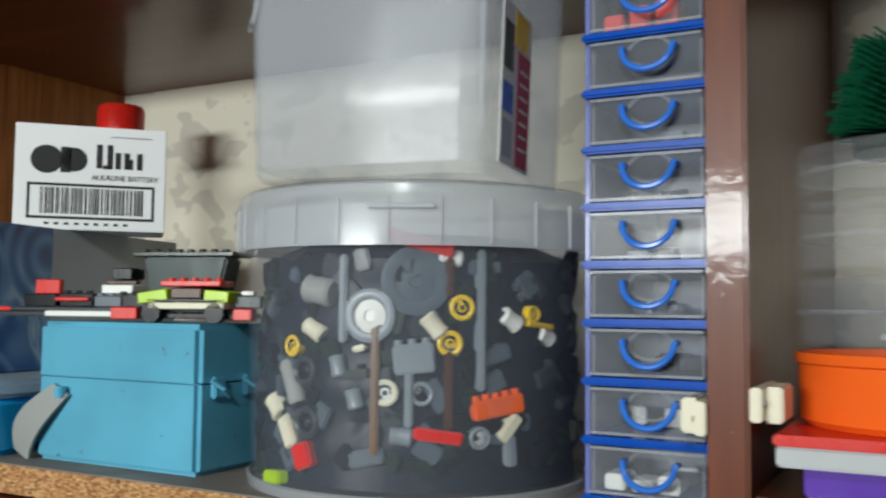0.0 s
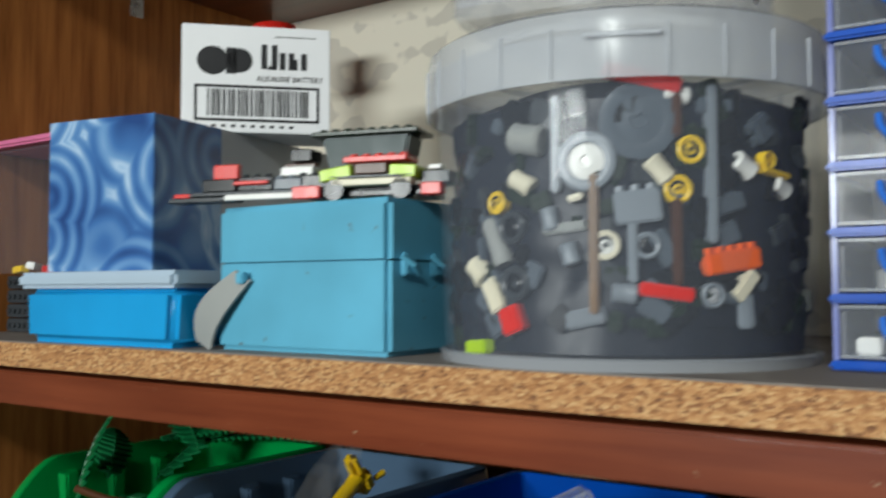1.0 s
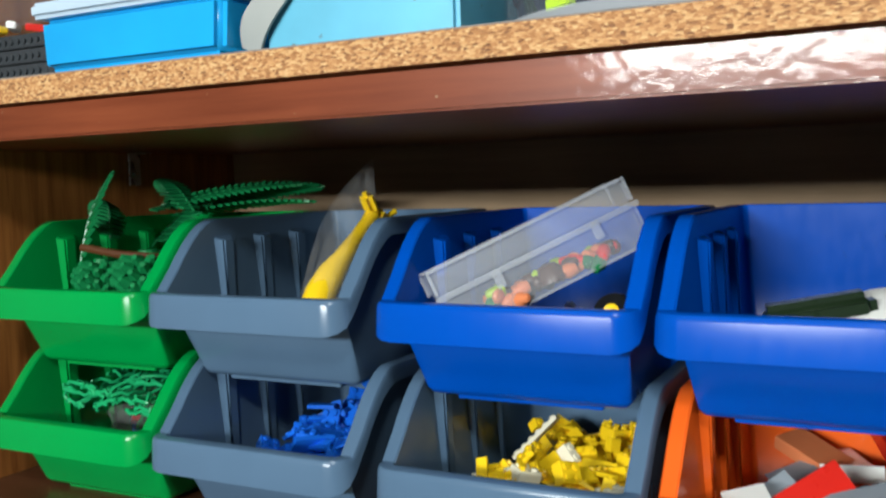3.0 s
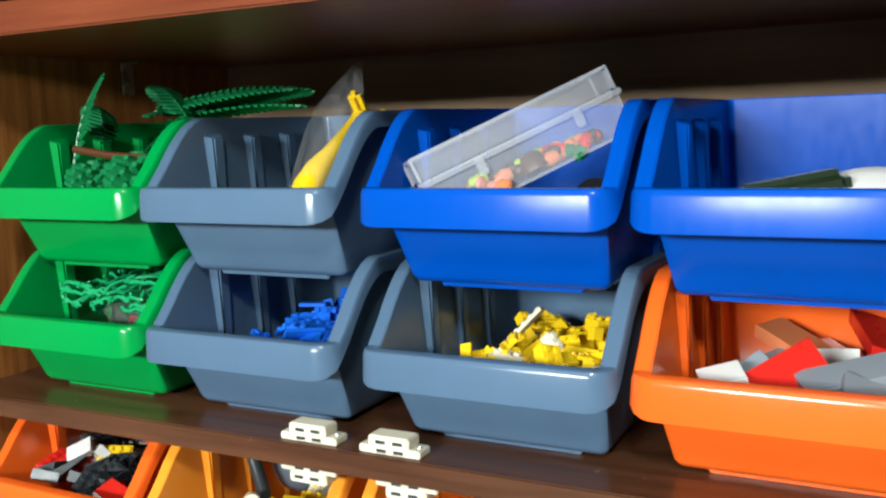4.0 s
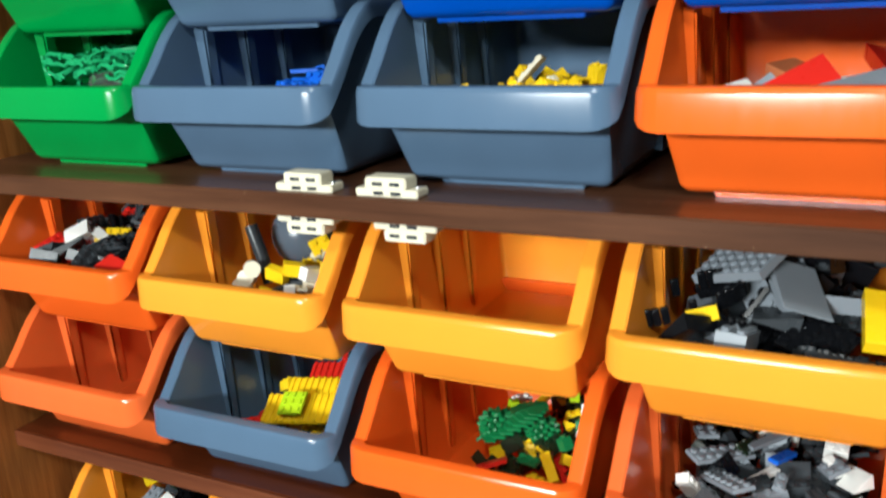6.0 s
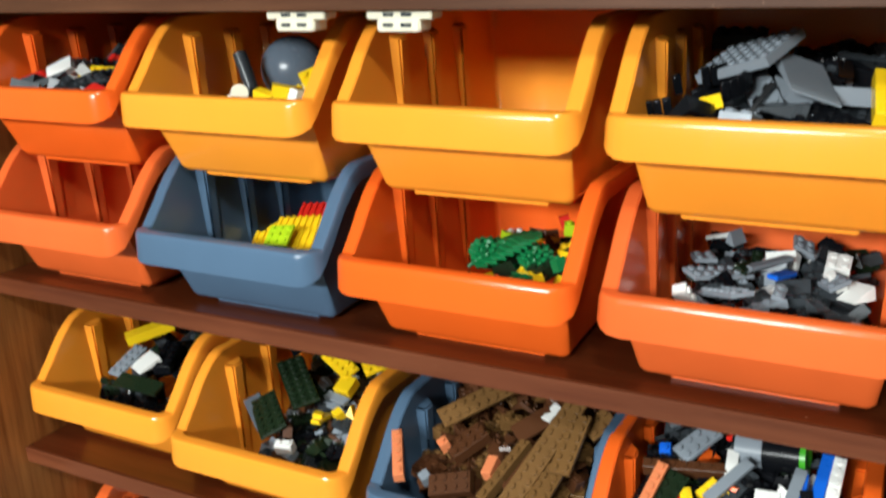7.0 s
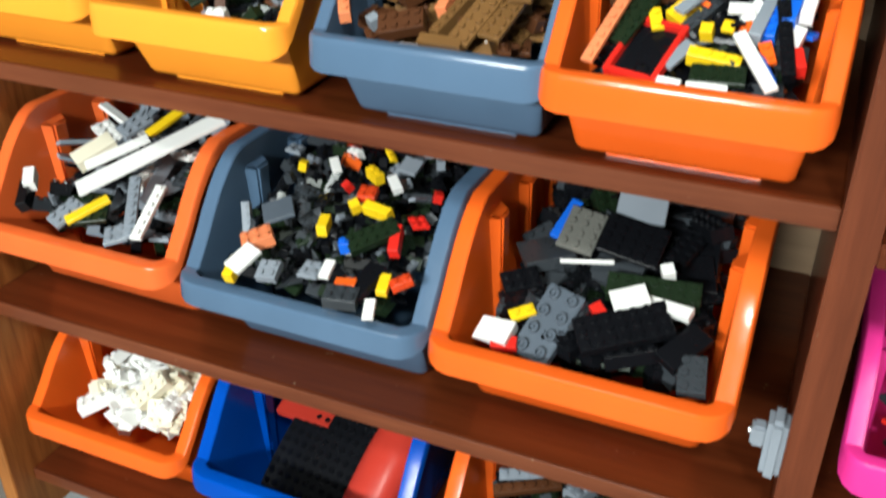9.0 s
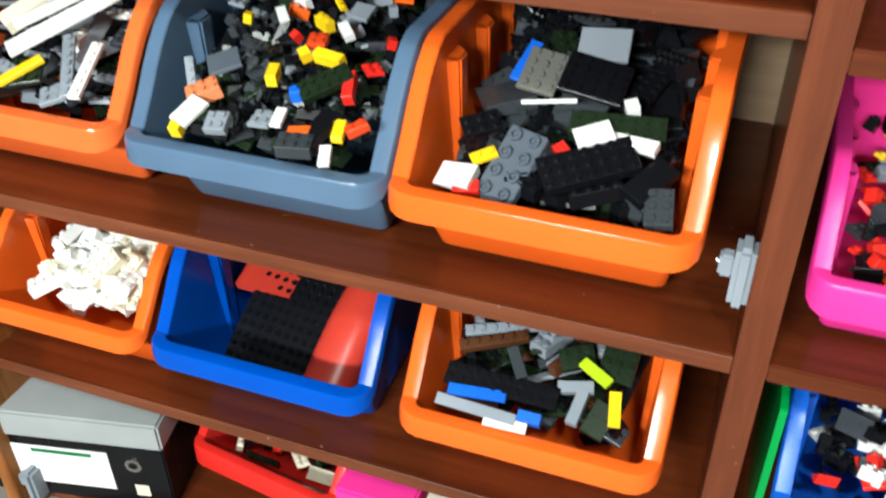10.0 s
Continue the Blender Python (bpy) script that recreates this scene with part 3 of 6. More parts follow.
def bucket():
    cx, cy = 0.568, 0.070
    e = empty("bucket", pose(cx, cy, Z_A), "large clear plastic bucket with a frosted lid", "bucket")
    part("body", lathe([(0.0, 0.001), (0.098, 0.001), (0.0995, 0.004), (0.1035, 0.135), (0.1020, 0.135), (0.098, 0.0055), (0, 0.0055)], 64), GRUBBY, e)
    part("bottom_ring", lathe([(0.0985, 0.0), (0.1005, 0.0), (0.1015, 0.005), (0.1000, 0.006)], 64), FROST, e)
    part("lid", lathe([(0.0, 0.160), (0.088, 0.160), (0.090, 0.164), (0.104, 0.1645), (0.1075, 0.162), (0.1085, 0.156), (0.1090, 0.131), (0.1072, 0.131), (0.1065, 0.152), (0.0, 0.156)], 64), FROST, e, "frosted plastic lid with a ribbed skirt")
    for i in range(26):
        a = 2 * math.pi * i / 26
        part("skirt_rib", box(0.1082, 0.1098, -0.0006, 0.0006, 0.132, 0.155, 0.0002, 1, None, pose(0, 0, 0, 0, 0, math.degrees(a))), FROST, e)
    a = math.degrees(math.atan2(-0.49, 0.22))
    part("tear_tab", box(0.1085, 0.1105, -0.017, 0.017, 0.149, 0.1515, 0.0006, 1, None, pose(0, 0, 0, 0, 0, a)), FROST, e, "moulded tear tab")

    def on_wall(px, pz, r=0.0985):
        """Place on the inside of the wall: px is the angle from the side that faces the room's middle, in degrees."""
        t = radians(a + px)
        return pose(cx, cy, Z_A + pz) @ pose(r * math.cos(t), r * math.sin(t), 0, 0, 0, a + px)

    fill = lathe([(0, 0.007), (0.092, 0.007), (0.0925, 0.02)] + [(0.0935 + 0.002 * math.sin(k * 2.1), 0.02 + k * 0.0105) for k in range(11)] + [(0.06, 0.140), (0, 0.144)], 72)
    rng = random.Random(11)
    for v in fill.verts:
        if 0.015 < v.co.z < 0.135:
            k = 1 + rng.uniform(-0.03, 0.01)
            v.co.x *= k
            v.co.y *= k
    bmesh.ops.translate(fill, vec=(cx, cy, Z_A), verts=fill.verts)
    tagged(link("brick_fill", fill, plastic("navy_black_pieces", (0.006, 0.009, 0.018), 0.4, 0.3, 0.3), None, "", True), "dark mass of small black pieces filling a bucket", "toy bricks", "", "stuff")
    g = "pieces in the bucket"

    def disc(px, pz, r, mat, label, hub=None, depth=0.006, name="toy_disc"):
        m = on_wall(px, pz, 0.0955) @ pose(0, 0, 0, 0, 90, 0)
        w = empty(name, m, label, "toy wheel", g)
        part("tread", lathe([(r * 0.62, -depth), (r, -depth), (r, depth * 0.5), (r * 0.85, depth * 0.7), (r * 0.62, depth * 0.5)], 24), mat, w)
        part("hub", lathe([(0, depth * 0.1), (r * 0.2, depth * 0.1), (r * 0.22, depth * 0.45), (r * 0.42, depth * 0.3), (r * 0.63, depth * 0.2)], 20), hub or mat, w)

    disc(-10, 0.0958, 0.0138, LTGREY, "pale grey ringed toy wheel behind the bucket wall", WHITE, 0.004)
    disc(4, 0.1137, 0.0178, GREYBLUE, "wide slate-grey toy wheel behind the bucket wall", GREYBLUE, 0.002)
    disc(-39, 0.0793, 0.0058, YELLOW, "small yellow toy wheel in the bucket", None, 0.003)
    disc(18, 0.1003, 0.0066, YELLOW, "small yellow toy wheel in the bucket", None, 0.003)
    disc(14.4, 0.0822, 0.0066, YELLOW, "small yellow toy wheel in the bucket", None, 0.003)
    disc(-5, 0.0572, 0.0068, IVORY, "small cream toy wheel in the bucket", WHITE, 0.003)
    disc(6, 0.0569, 0.0062, LTGREY, "small grey toy wheel in the bucket", BLACK, 0.003)
    disc(-32, 0.0399, 0.0085, DKGREY, "dark toy tyre in the bucket", BLACK, 0.004)
    disc(-33, 0.0668, 0.0080, DKGREY, "dark toy tyre in the bucket", BLACK, 0.004)
    disc(24, 0.0344, 0.0058, LTGREY, "small grey toy wheel in the bucket", GREYCARD, 0.003)
    disc(43.4, 0.0972, 0.0046, YELLOW, "small yellow toy wheel in the bucket", None, 0.003)

    def barrel(px, pz, r, l, mat, tilt, label, name="toy_barrel"):
        b = lathe([(0, -l), (r * 0.8, -l), (r, -l * 0.8), (r * 0.93, -l * 0.35), (r * 0.93, l * 0.35), (r, l * 0.8), (r * 0.8, l), (r * 0.5, l), (r * 0.5, l * 0.6), (0, l * 0.6)], 16)
        ob = link(name, b, mat, None, "", True)
        ob.matrix_world = on_wall(px, pz, 0.094) @ pose(0, 0, 0, tilt, 0, 0)
        tagged(ob, label, "toy piece", g)

    for px, pz, r, l, mat, tilt in ((-30, 0.0878, 0.0052, 0.0066, IVORY, 60), (9.5, 0.0912, 0.0055, 0.0066, IVORY, 40), (14.5, 0.1255, 0.0045, 0.0062, WHITE, 85), (35, 0.0941, 0.0052, 0.0060, WHITE, 60),
                                    (50, 0.0856, 0.0048, 0.0060, WHITE, 70), (-21, 0.0699, 0.0045, 0.0056, LTGREY, 12), (0, 0.0355, 0.0052, 0.0058, LTGREY, 85), (-40, 0.0600, 0.0055, 0.0120, DULL, 25),
                                    (-48, 0.0461, 0.0065, 0.0066, IVORY, 50), (-15, 0.0535, 0.0048, 0.0052, LTGREY, 15), (-28, 0.1084, 0.0080, 0.0090, DULL, 80)):
        barrel(px, pz, r, l, mat, tilt, "pale barrel-shaped toy piece behind the bucket wall")

    def chunk(px, pz, w, h, mat, tilt, label, studs=0):
        b = box(-0.004, 0.003, -w, w, -h, h, 0.001)
        for k in range(studs):
            cyl(0.0024, 0.0024, 0, 0.0025, 8, b, pose(-0.001, -w + (k + 0.5) * 2 * w / studs, h))
        ob = link("toy_piece", b, mat, None, "", True)
        ob.matrix_world = on_wall(px, pz, 0.0935 if "dark toy" in label else 0.096) @ pose(0, 0, 0, tilt, 0, 0)
        tagged(ob, label, "toy piece", g)

    chunk(30, 0.0500, 0.0145, 0.0050, ORANGE, 8, "orange studded toy piece behind the bucket wall", 5)
    chunk(11, 0.0360, 0.0125, 0.0032, BRIGHTRED, -8, "red pointed toy piece behind the bucket wall")
    chunk(-33, 0.0228, 0.0062, 0.0066, BRIGHTRED, 20, "red rounded toy piece behind the bucket wall")
    chunk(3.6, 0.0745, 0.0105, 0.0075, LTGREY, 6, "pale grey grille piece behind the bucket wall", 3)
    chunk(-48, 0.0088, 0.0085, 0.0035, LIME, 5, "lime green toy piece low in the bucket")
    chunk(-40, 0.0344, 0.0048, 0.0085, IVORY, 30, "cream toy piece behind the bucket wall")
    chunk(34, 0.0390, 0.0035, 0.0080, IVORY, -40, "cream toy piece behind the bucket wall")
    chunk(34.5, 0.0273, 0.0028, 0.0080, LTGREY, 5, "grey clip-like toy piece behind the bucket wall")
    chunk(46, 0.0914, 0.0105, 0.0014, YELLOW, -6, "thin yellow toy piece behind the bucket wall")
    chunk(-13, 0.0793, 0.0038, 0.0016, IVORY, 12, "small cream toy piece behind the bucket wall")
    chunk(5, 0.1330, 0.0180, 0.0035, BRIGHTRED, -14, "red curved toy piece under the bucket lid")
    rng2 = random.Random(5)
    for _ in range(110):
        chunk(rng2.uniform(-75, 75), rng2.uniform(0.012, 0.128), rng2.uniform(0.004, 0.011), rng2.uniform(0.002, 0.006), rng2.choice((BLACK, DKGREY, GREYBLUE, BLACK, DKGREEN)),
              rng2.uniform(0, 180), "dark toy piece packed behind the bucket wall", rng2.choice((0, 0, 2)))
    # narrow upright strips set just inside the bucket wall
    for px, z0, z1, mat in ((-8, 0.026, 0.090, TAN), (14, 0.039, 0.078, BROWN), (14, 0.106, 0.128, BROWN), (2.2, 0.040, 0.068, LTGREY), (24, 0.058, 0.130, LTGREY), (-18.5, 0.082, 0.127, LTGREY)):
        chunk(px, (z0 + z1) / 2, 0.0022, (z1 - z0) / 2, mat, 0, "long narrow upright strip inside the bucket")


def clear_crate():
    m = pose(0.583, 0.038, Z_A + 0.1650, 0, 0, 8)
    e = empty("clear_crate", m, "milky clear plastic crate standing on the bucket lid", "crate")
    n, b = 0, bmesh.new()
    plan0 = rounded_plan(0.067, -0.080, 0.085, 0.014)
    rows = []
    for z, k in ((0.0, 0.94), (0.004, 0.97), (0.045, 0.99), (0.18, 1.045), (0.185, 1.045), (0.18, 1.025), (0.006, 0.955)):
        rows.append([b.verts.new((p[0] * k, p[1] * k, z)) for p in plan0])
    n = len(plan0)
    for A, B in zip(rows, rows[1:]):
        for i in range(n):
            b.faces.new((A[i], A[(i + 1) % n], B[(i + 1) % n], B[i]))
    b.faces.new(rows[0])
    part("body", b, MILKY, e)
    lb = part("sticker", box(0.0915, 0.0920, -0.074, -0.022, 0.036, 0.146, 0.0001, 1), WHITE, e, "white printed price sticker", False)
    lb.matrix_basis = pose(-0.0232, 0.004, -0.018, 0, 2.0, 0) @ Matrix.Diagonal((1, 1, 0.74, 1))
    for nm, y0, y1, z0, z1, mt in (("print_block", -0.047, -0.023, 0.038, 0.118, plastic("crimson_print", (0.45, 0.012, 0.07), 0.4)), ("print_block", -0.053, -0.028, 0.120, 0.144, YELLOW),
                                   ("print_block", -0.072, -0.054, 0.071, 0.091, BBLUE), ("print_block", -0.072, -0.054, 0.041, 0.066, GREYCARD), ("print_block", -0.072, -0.055, 0.100, 0.132, DKGREEN)):
        part(nm, box(0.09205, 0.09225, y0, y1, z0, z1), mt, lb, "", False)
    for k in range(7):
        part("print_line", box(0.0923, 0.0924, -0.043, -0.028, 0.05 + k * 0.009, 0.052 + k * 0.009), WHITE, lb, "", False)
    for pts in ([(-0.080, -0.0895, 0.185), (-0.074, -0.087, 0.10), (-0.082, -0.086, 0.082), (-0.088, -0.080, 0.080)], [(0.03, -0.0895, 0.185), (0.036, -0.088, 0.115), (0.046, -0.0865, 0.092), (0.062, -0.086, 0.088), (0.082, -0.083, 0.086)],
                [(0.090, -0.086, 0.185), (0.085, -0.082, 0.02)]):
        part("moulded_ridge", tube([(0.745 * x, 0.945 * y, z) for x, y, z in pts], 0.0013, 6), MILKY, e)


def drawer_unit():
    x0, x1, y0, zb, dz, n = 0.6815, 0.7465, 0.040, Z_A, 0.0301, 11
    e = empty("drawer_unit", pose(0, 0, 0), "tall narrow drawer unit of blue frames and clear drawers", "drawer unit")
    part("side_panel", box(x0, x0 + 0.0025, y0 + 0.006, y0 + 0.14, zb, zb + dz * n + 0.004, 0.0004), clear("blue_clear_side", (0.20, 0.24, 0.60), 0.75, 0.2), e)
    part("side_panel", box(x1 - 0.0015, x1, y0 + 0.006, y0 + 0.14, zb, zb + dz * n + 0.004, 0.0004), BLUE, e)
    part("back_panel", box(x0 + 0.003, x1 - 0.002, y0 + 0.138, y0 + 0.14, zb + 0.001, zb + dz * n, 0.0), BLUE, e)
    rng = random.Random(2)
    for i in range(n):
        z = zb + 0.0008 + i * dz
        part("frame_ledge", box(x0 - 0.0006, x1 + 0.0004, y0, y0 + 0.137, z, z + 0.0042, 0.0012), BLUE, e, "deep blue ledge")
        d = part("drawer", box(x0 + 0.0035, x1 - 0.0025, y0 + 0.003, y0 + 0.0045, z + 0.0052, z + dz - 0.001, 0.0004), DRAWER, e, "clear drawer front")
        part("tray", box(x0 + 0.004, x1 - 0.003, y0 + 0.006, y0 + 0.12, z + 0.0048, z + 0.0062, 0.0), GRUBBY, d)
        for xa in (x0 + 0.004, x1 - 0.0042):
            part("tray_side", box(xa, xa + 0.0012, y0 + 0.006, y0 + 0.12, z + 0.0063, z + dz - 0.004, 0.0), MILKY, d)
        part("tray_back", box(x0 + 0.0055, x1 - 0.0045, y0 + 0.072, y0 + 0.0735, z + 0.0063, z + dz - 0.004, 0.0), MILKY, d)
        for a, c in ((z + 0.0052, z + 0.0066), (z + dz - 0.0024, z + dz - 0.001)):
            part("front_rim", box(x0 + 0.0035, x1 - 0.0025, y0 + 0.0012, y0 + 0.0029, a, c, 0.0005), MILKY, d)
        cx, cz = (x0 + x1) / 2 + 0.0035, z + 0.0228
        pts = [(cx + 0.0132 * math.cos(t), y0 - 0.003 - 0.003 * math.sin(math.pi * k / 14), cz + 0.0122 * math.sin(t)) for k, t in ((k, math.pi + math.pi * k / 14) for k in range(15))]
        part("handle", tube([(pts[0][0], y0 + 0.003, pts[0][2])] + pts + [(pts[-1][0], y0 + 0.003, pts[-1][2])], 0.0017, 7), plastic("handle_blue", (0.03, 0.16, 0.62), 0.22), d, "curved blue pull handle")
        part("finger_recess", lathe([(0.0095, 0.0), (0.0112, 0.0008), (0.0112, 0.0016)], 20), MILKY, d).matrix_basis = pose(cx, y0 + 0.0025, cz - 0.0015, 90) @ Matrix.Diagonal((1.1, 0.72, 1, 1))
        for k in range(4 if i % 3 else 6):
            xx, yy = x0 + 0.012 + rng.random() * 0.034, y0 + 0.034 + rng.random() * 0.026
            b = box(-0.006, 0.006, -0.003, 0.003, 0, 0.004 + rng.random() * 0.006, 0.0008, 1, None, pose(xx, yy, z + 0.0063, 0, 0, rng.uniform(0, 180)))
            tagged(link("drawer_piece", b, rng.choice((LTGREY, WHITE, GREYBLUE, DKGREY, LTGREY, BLACK)), None, "", True), "small grey or white piece lying in a clear drawer", "toy piece", "pieces in the drawers")
        fill = {0: WHITE, 8: BRIGHTRED}.get(i)
        if fill:
            for k in range(3):
                xx = x0 + 0.009 + k * 0.014
                b = box(xx, xx + 0.011, y0 + 0.010, y0 + 0.03, z + 0.0063, z + 0.012 + rng.random() * 0.010, 0.001)
                tagged(link("drawer_piece", b, fill, None, "", True), "small plastic pieces lying in a clear drawer", "toy piece", "pieces in the drawers")


def magnet_catch(m, group="magnetic door catches"):
    e = empty("magnetic_catch", m, "white plastic magnetic door catch screwed to the cabinet", "door catch", group)
    part("base", box(-0.0235, 0.0235, 0.0, 0.015, 0.0, 0.0052, 0.0008), IVORY, e)
    part("housing", box(-0.0155, 0.0155, -0.0008, 0.015, 0.0052, 0.0128, 0.001), IVORY, e)
    for x in (-0.0095, 0.0035):
        for z, y in ((0.0012, -0.0003), (0.0075, -0.0011)):
            part("slot", box(x, x + 0.0075, y, y + 0.0006, z, z + 0.0024), DKGREY, e, "dark magnet slot", False)
    for x in (-0.0195, 0.0195):
        part("screw", cyl(0.0018, 0.0014, 0.0052, 0.0064, 10, None, pose(x, 0.008, 0)), STEEL, e, "steel screw head")


def vehicle():
    """Brick-built craft with a long grey deck, on the toolbox lid."""
    z = Z_A + 0.0892
    e = empty("brick_vehicle", pose(0.420, 0.013, z, 0, 0, 16), "half-built brick vehicle with lime bonnet and smoky canopy", "toy vehicle")
    P = lambda nm, a, mat, lab="", m=None: part(nm, box(*a, 0.0006, 1, None, m), mat, e, lab)
    P("deck", (-0.112, 0.050, -0.004, 0.012, 0.0065, 0.0092), DKGREY, "long grey plate deck")
    P("tail", (-0.128, -0.080, -0.003, 0.010, 0.0030, 0.0062), DKGREY)
    P("strip", (-0.084, -0.022, -0.0075, -0.0042, 0.0032, 0.0068), WHITE, "white edge strip")
    P("tail_block", (-0.104, -0.080, -0.001, 0.009, 0.0094, 0.0175), BLACK)
    P("fin", (-0.098, -0.080, 0.002, 0.007, 0.0176, 0.0270), BRIGHTRED, "red fin", pose(0, 0, 0, 0, 0, 0))
    P("rod", (-0.126, -0.104, 0.0, 0.0028, 0.0064, 0.0092), BRIGHTRED, "red rod")
    P("rod", (-0.080, -0.056, -0.0036, -0.0012, 0.0130, 0.0155), BRIGHTRED, "red rod")
    P("panel", (-0.078, -0.054, -0.001, 0.012, 0.0094, 0.0180), BLACK)
    P("panel", (-0.053, -0.034, -0.001, 0.012, 0.0094, 0.0165), GREYBLUE)
    P("panel", (-0.033, -0.014, -0.002, 0.012, 0.0094, 0.0175), BLACK)
    P("chassis", (-0.030, 0.048, -0.008, 0.030, 0.0026, 0.0063), BLACK)
    P("bumper", (-0.008, 0.042, -0.014, -0.0042, 0.0085, 0.0125), IVORY, "cream bumper plate")
    P("bumper", (-0.010, 0.043, -0.012, -0.0042, 0.0130, 0.0150), DKGREY)
    P("bonnet", (-0.014, 0.006, -0.012, 0.010, 0.0135, 0.0205), LIME, "lime bonnet wedge", pose(0, 0, 0, 0, -8, 0))
    P("bonnet", (0.027, 0.043, -0.012, 0.010, 0.0155, 0.0225), LIME, "lime bonnet wedge", pose(0, 0, 0, 0, 4, 0))
    P("grille", (0.0065, 0.0265, -0.0125, 0.010, 0.0152, 0.0215), BROWN)
    P("hood", (-0.002, 0.038, -0.010, 0.010, 0.0226, 0.0262), BRIGHTRED, "red hood plate")
    for x in (0.002, 0.010, 0.018, 0.026, 0.034):
        part("stud", cyl(0.0024, 0.0024, 0.0262, 0.0280, 10, None, pose(x, -0.003, 0)), BRIGHTRED, e)
    cn = box(-0.026, 0.032, 0.011, 0.034, 0.0190, 0.0420, 0.0016)
    for v in cn.verts:
        if v.co.z < 0.03:
            v.co.x = 0.003 + (v.co.x - 0.003) * 0.84
    part("canopy", cn, SMOKE, e, "smoky clear canopy")
    P("roof", (-0.032, 0.038, 0.008, 0.038, 0.0422, 0.0452), DKGREEN, "dark green roof plate")
    for k in range(8):
        part("stud", cyl(0.0024, 0.0024, 0.0452, 0.0470, 10, None, pose(-0.026 + k * 0.008, 0.014, 0)), DKGREEN, e)
    P("rack", (-0.044, -0.030, 0.004, 0.020, 0.0270, 0.0345), BLACK)
    P("rack", (-0.052, -0.030, 0.010, 0.016, 0.0240, 0.0268), BROWN)
    P("seat", (-0.050, -0.028, 0.002, 0.020, 0.0180, 0.0236), WHITE)
    P("wing", (0.045, 0.062, -0.004, 0.02, 0.0095, 0.017), DKGREY)
    P("wing", (0.050, 0.058, -0.006, 0.000, 0.0172, 0.020), WHITE)
    P("lamp", (-0.034, -0.016, -0.013, -0.0085, 0.002, 0.0095), BRIGHTRED, "red lamp")
    P("lamp", (0.048, 0.060, -0.013, -0.0045, 0.002, 0.0090), BRIGHTRED, "red lamp")
    for x in (-0.006, 0.036):
        part("wheel", cyl(0.0062, 0.0062, -0.004, 0.004, 14, None, pose(x, -0.010, 0.0062, 90)), BLACK, e)
    for k in range(10):
        part("stud", cyl(0.0024, 0.0024, 0, 0.0018, 8, None, pose(-0.074 + 0.008 * k, 0.002, (0.0180, 0.0180, 0.0180, 0.0165, 0.0165, 0.0175, 0.0175, 0.0175, 0.0092, 0.0092)[k])), LTGREY if 2 < k < 5 else DKGREY, e)


toolbox()
tub()
print_box()
battery_carton()
bottle(0.112, 0.250, Z_A, 0.027, "clear bottle with a red screw cap behind the cartons")
bucket()
clear_crate()
drawer_unit()
vehicle()
magnet_catch(pose(0.3412, 0.006, Z_B))
magnet_catch(pose(0.4075, 0.005, Z_B))
magnet_catch(pose(0.3412, 0.004, Z_B - TH) @ pose(0, 0, 0, 0, 180, 0))
magnet_catch(pose(0.4200, 0.004, Z_B - TH) @ pose(0, 0, 0, 0, 180, 0))
magnet_catch(pose(XU, 0.017, 1.560) @ pose(0, 0, 0, 0, -90, 0) @ pose(0, 0, 0, 0, 0, 90))
magnet_catch(pose(XV, 0.020, 1.552) @ pose(0, 0, 0, 0, 90, 0) @ pose(0, 0, 0, 0, 0, 90))


def clear_tray():
    e = empty("pink_rimmed_tray", pose(0.045, 0.0, Z_A + 0.022, 0, 0, 0), "clear plastic tray with a pink rim against the side panel", "tray")
    b = box(-0.07, 0.075, 0.03, 0.16, 0.030, 0.140, 0.004)
    for v in b.verts:
        v.co.x *= 0.9 + 0.8 * (v.co.z - 0.03)
    part("body", b, GRUBBY, e)
    part("rim", box(-0.073, 0.08, 0.024, 0.165, 0.1385, 0.1445, 0.002), plastic("dusty_pink", (0.62, 0.16, 0.30), 0.35), e, "dusty pink rim")
    s = empty("baseplate_stack", pose(0.04, 0.02, Z_A), "stack of dark grey studded baseplates", "baseplates")
    for k in range(4):
        part("baseplate", box(-0.068, 0.09, 0.035, 0.16, 0.0005 + k * 0.0128, 0.012 + k * 0.0128, 0.0008), DKGREY, s)
    for i in range(9):
        for k in range(4):
            part("stud", cyl(0.0024, 0.0024, 0, 0.002, 6, None, pose(-0.063 + i * 0.008, 0.0352, 0.006 + k * 0.0128, 90)), DKGREY, s)
    rng = random.Random(8)
    for k in range(7):
        b = box(0, 0.018, 0, 0.008, 0, 0.006, 0.0008)
        ob = link("tray_piece", b, (YELLOW, WHITE, BRIGHTRED, IVORY)[k % 4], None, "", True)
        ob.matrix_world = pose(0.0 + k * 0.014, 0.05 + rng.random() * 0.04, Z_A + 0.053 + 0.003 * (k % 2), 8, 5, rng.uniform(0, 180))
        tagged(ob, "small bright toy piece lying in a clear tray", "toy piece", "pieces in the tray")


clear_tray()


def hinge_bracket(m, label):
    e = empty("shelf_bracket", m, label, "bracket")
    part("plate", box(0, 0.002, -0.008, 0.008, -0.034, 0.0, 0.0005), STEEL, e)
    part("arm", box(0, 0.018, -0.008, 0.008, -0.002, 0.0, 0.0005), STEEL, e)
    part("screw", cyl(0.003, 0.003, 0, 0.002, 10, None, pose(0.002, 0, -0.022, 0, 90, 0)), STEEL, e)


hinge_bracket(pose(XL, 0.225, 1.4543), "small steel bracket under the shelf at the side panel")
hinge_bracket(pose(XL, 0.190, 1.8558), "small steel bracket under the shelf above")


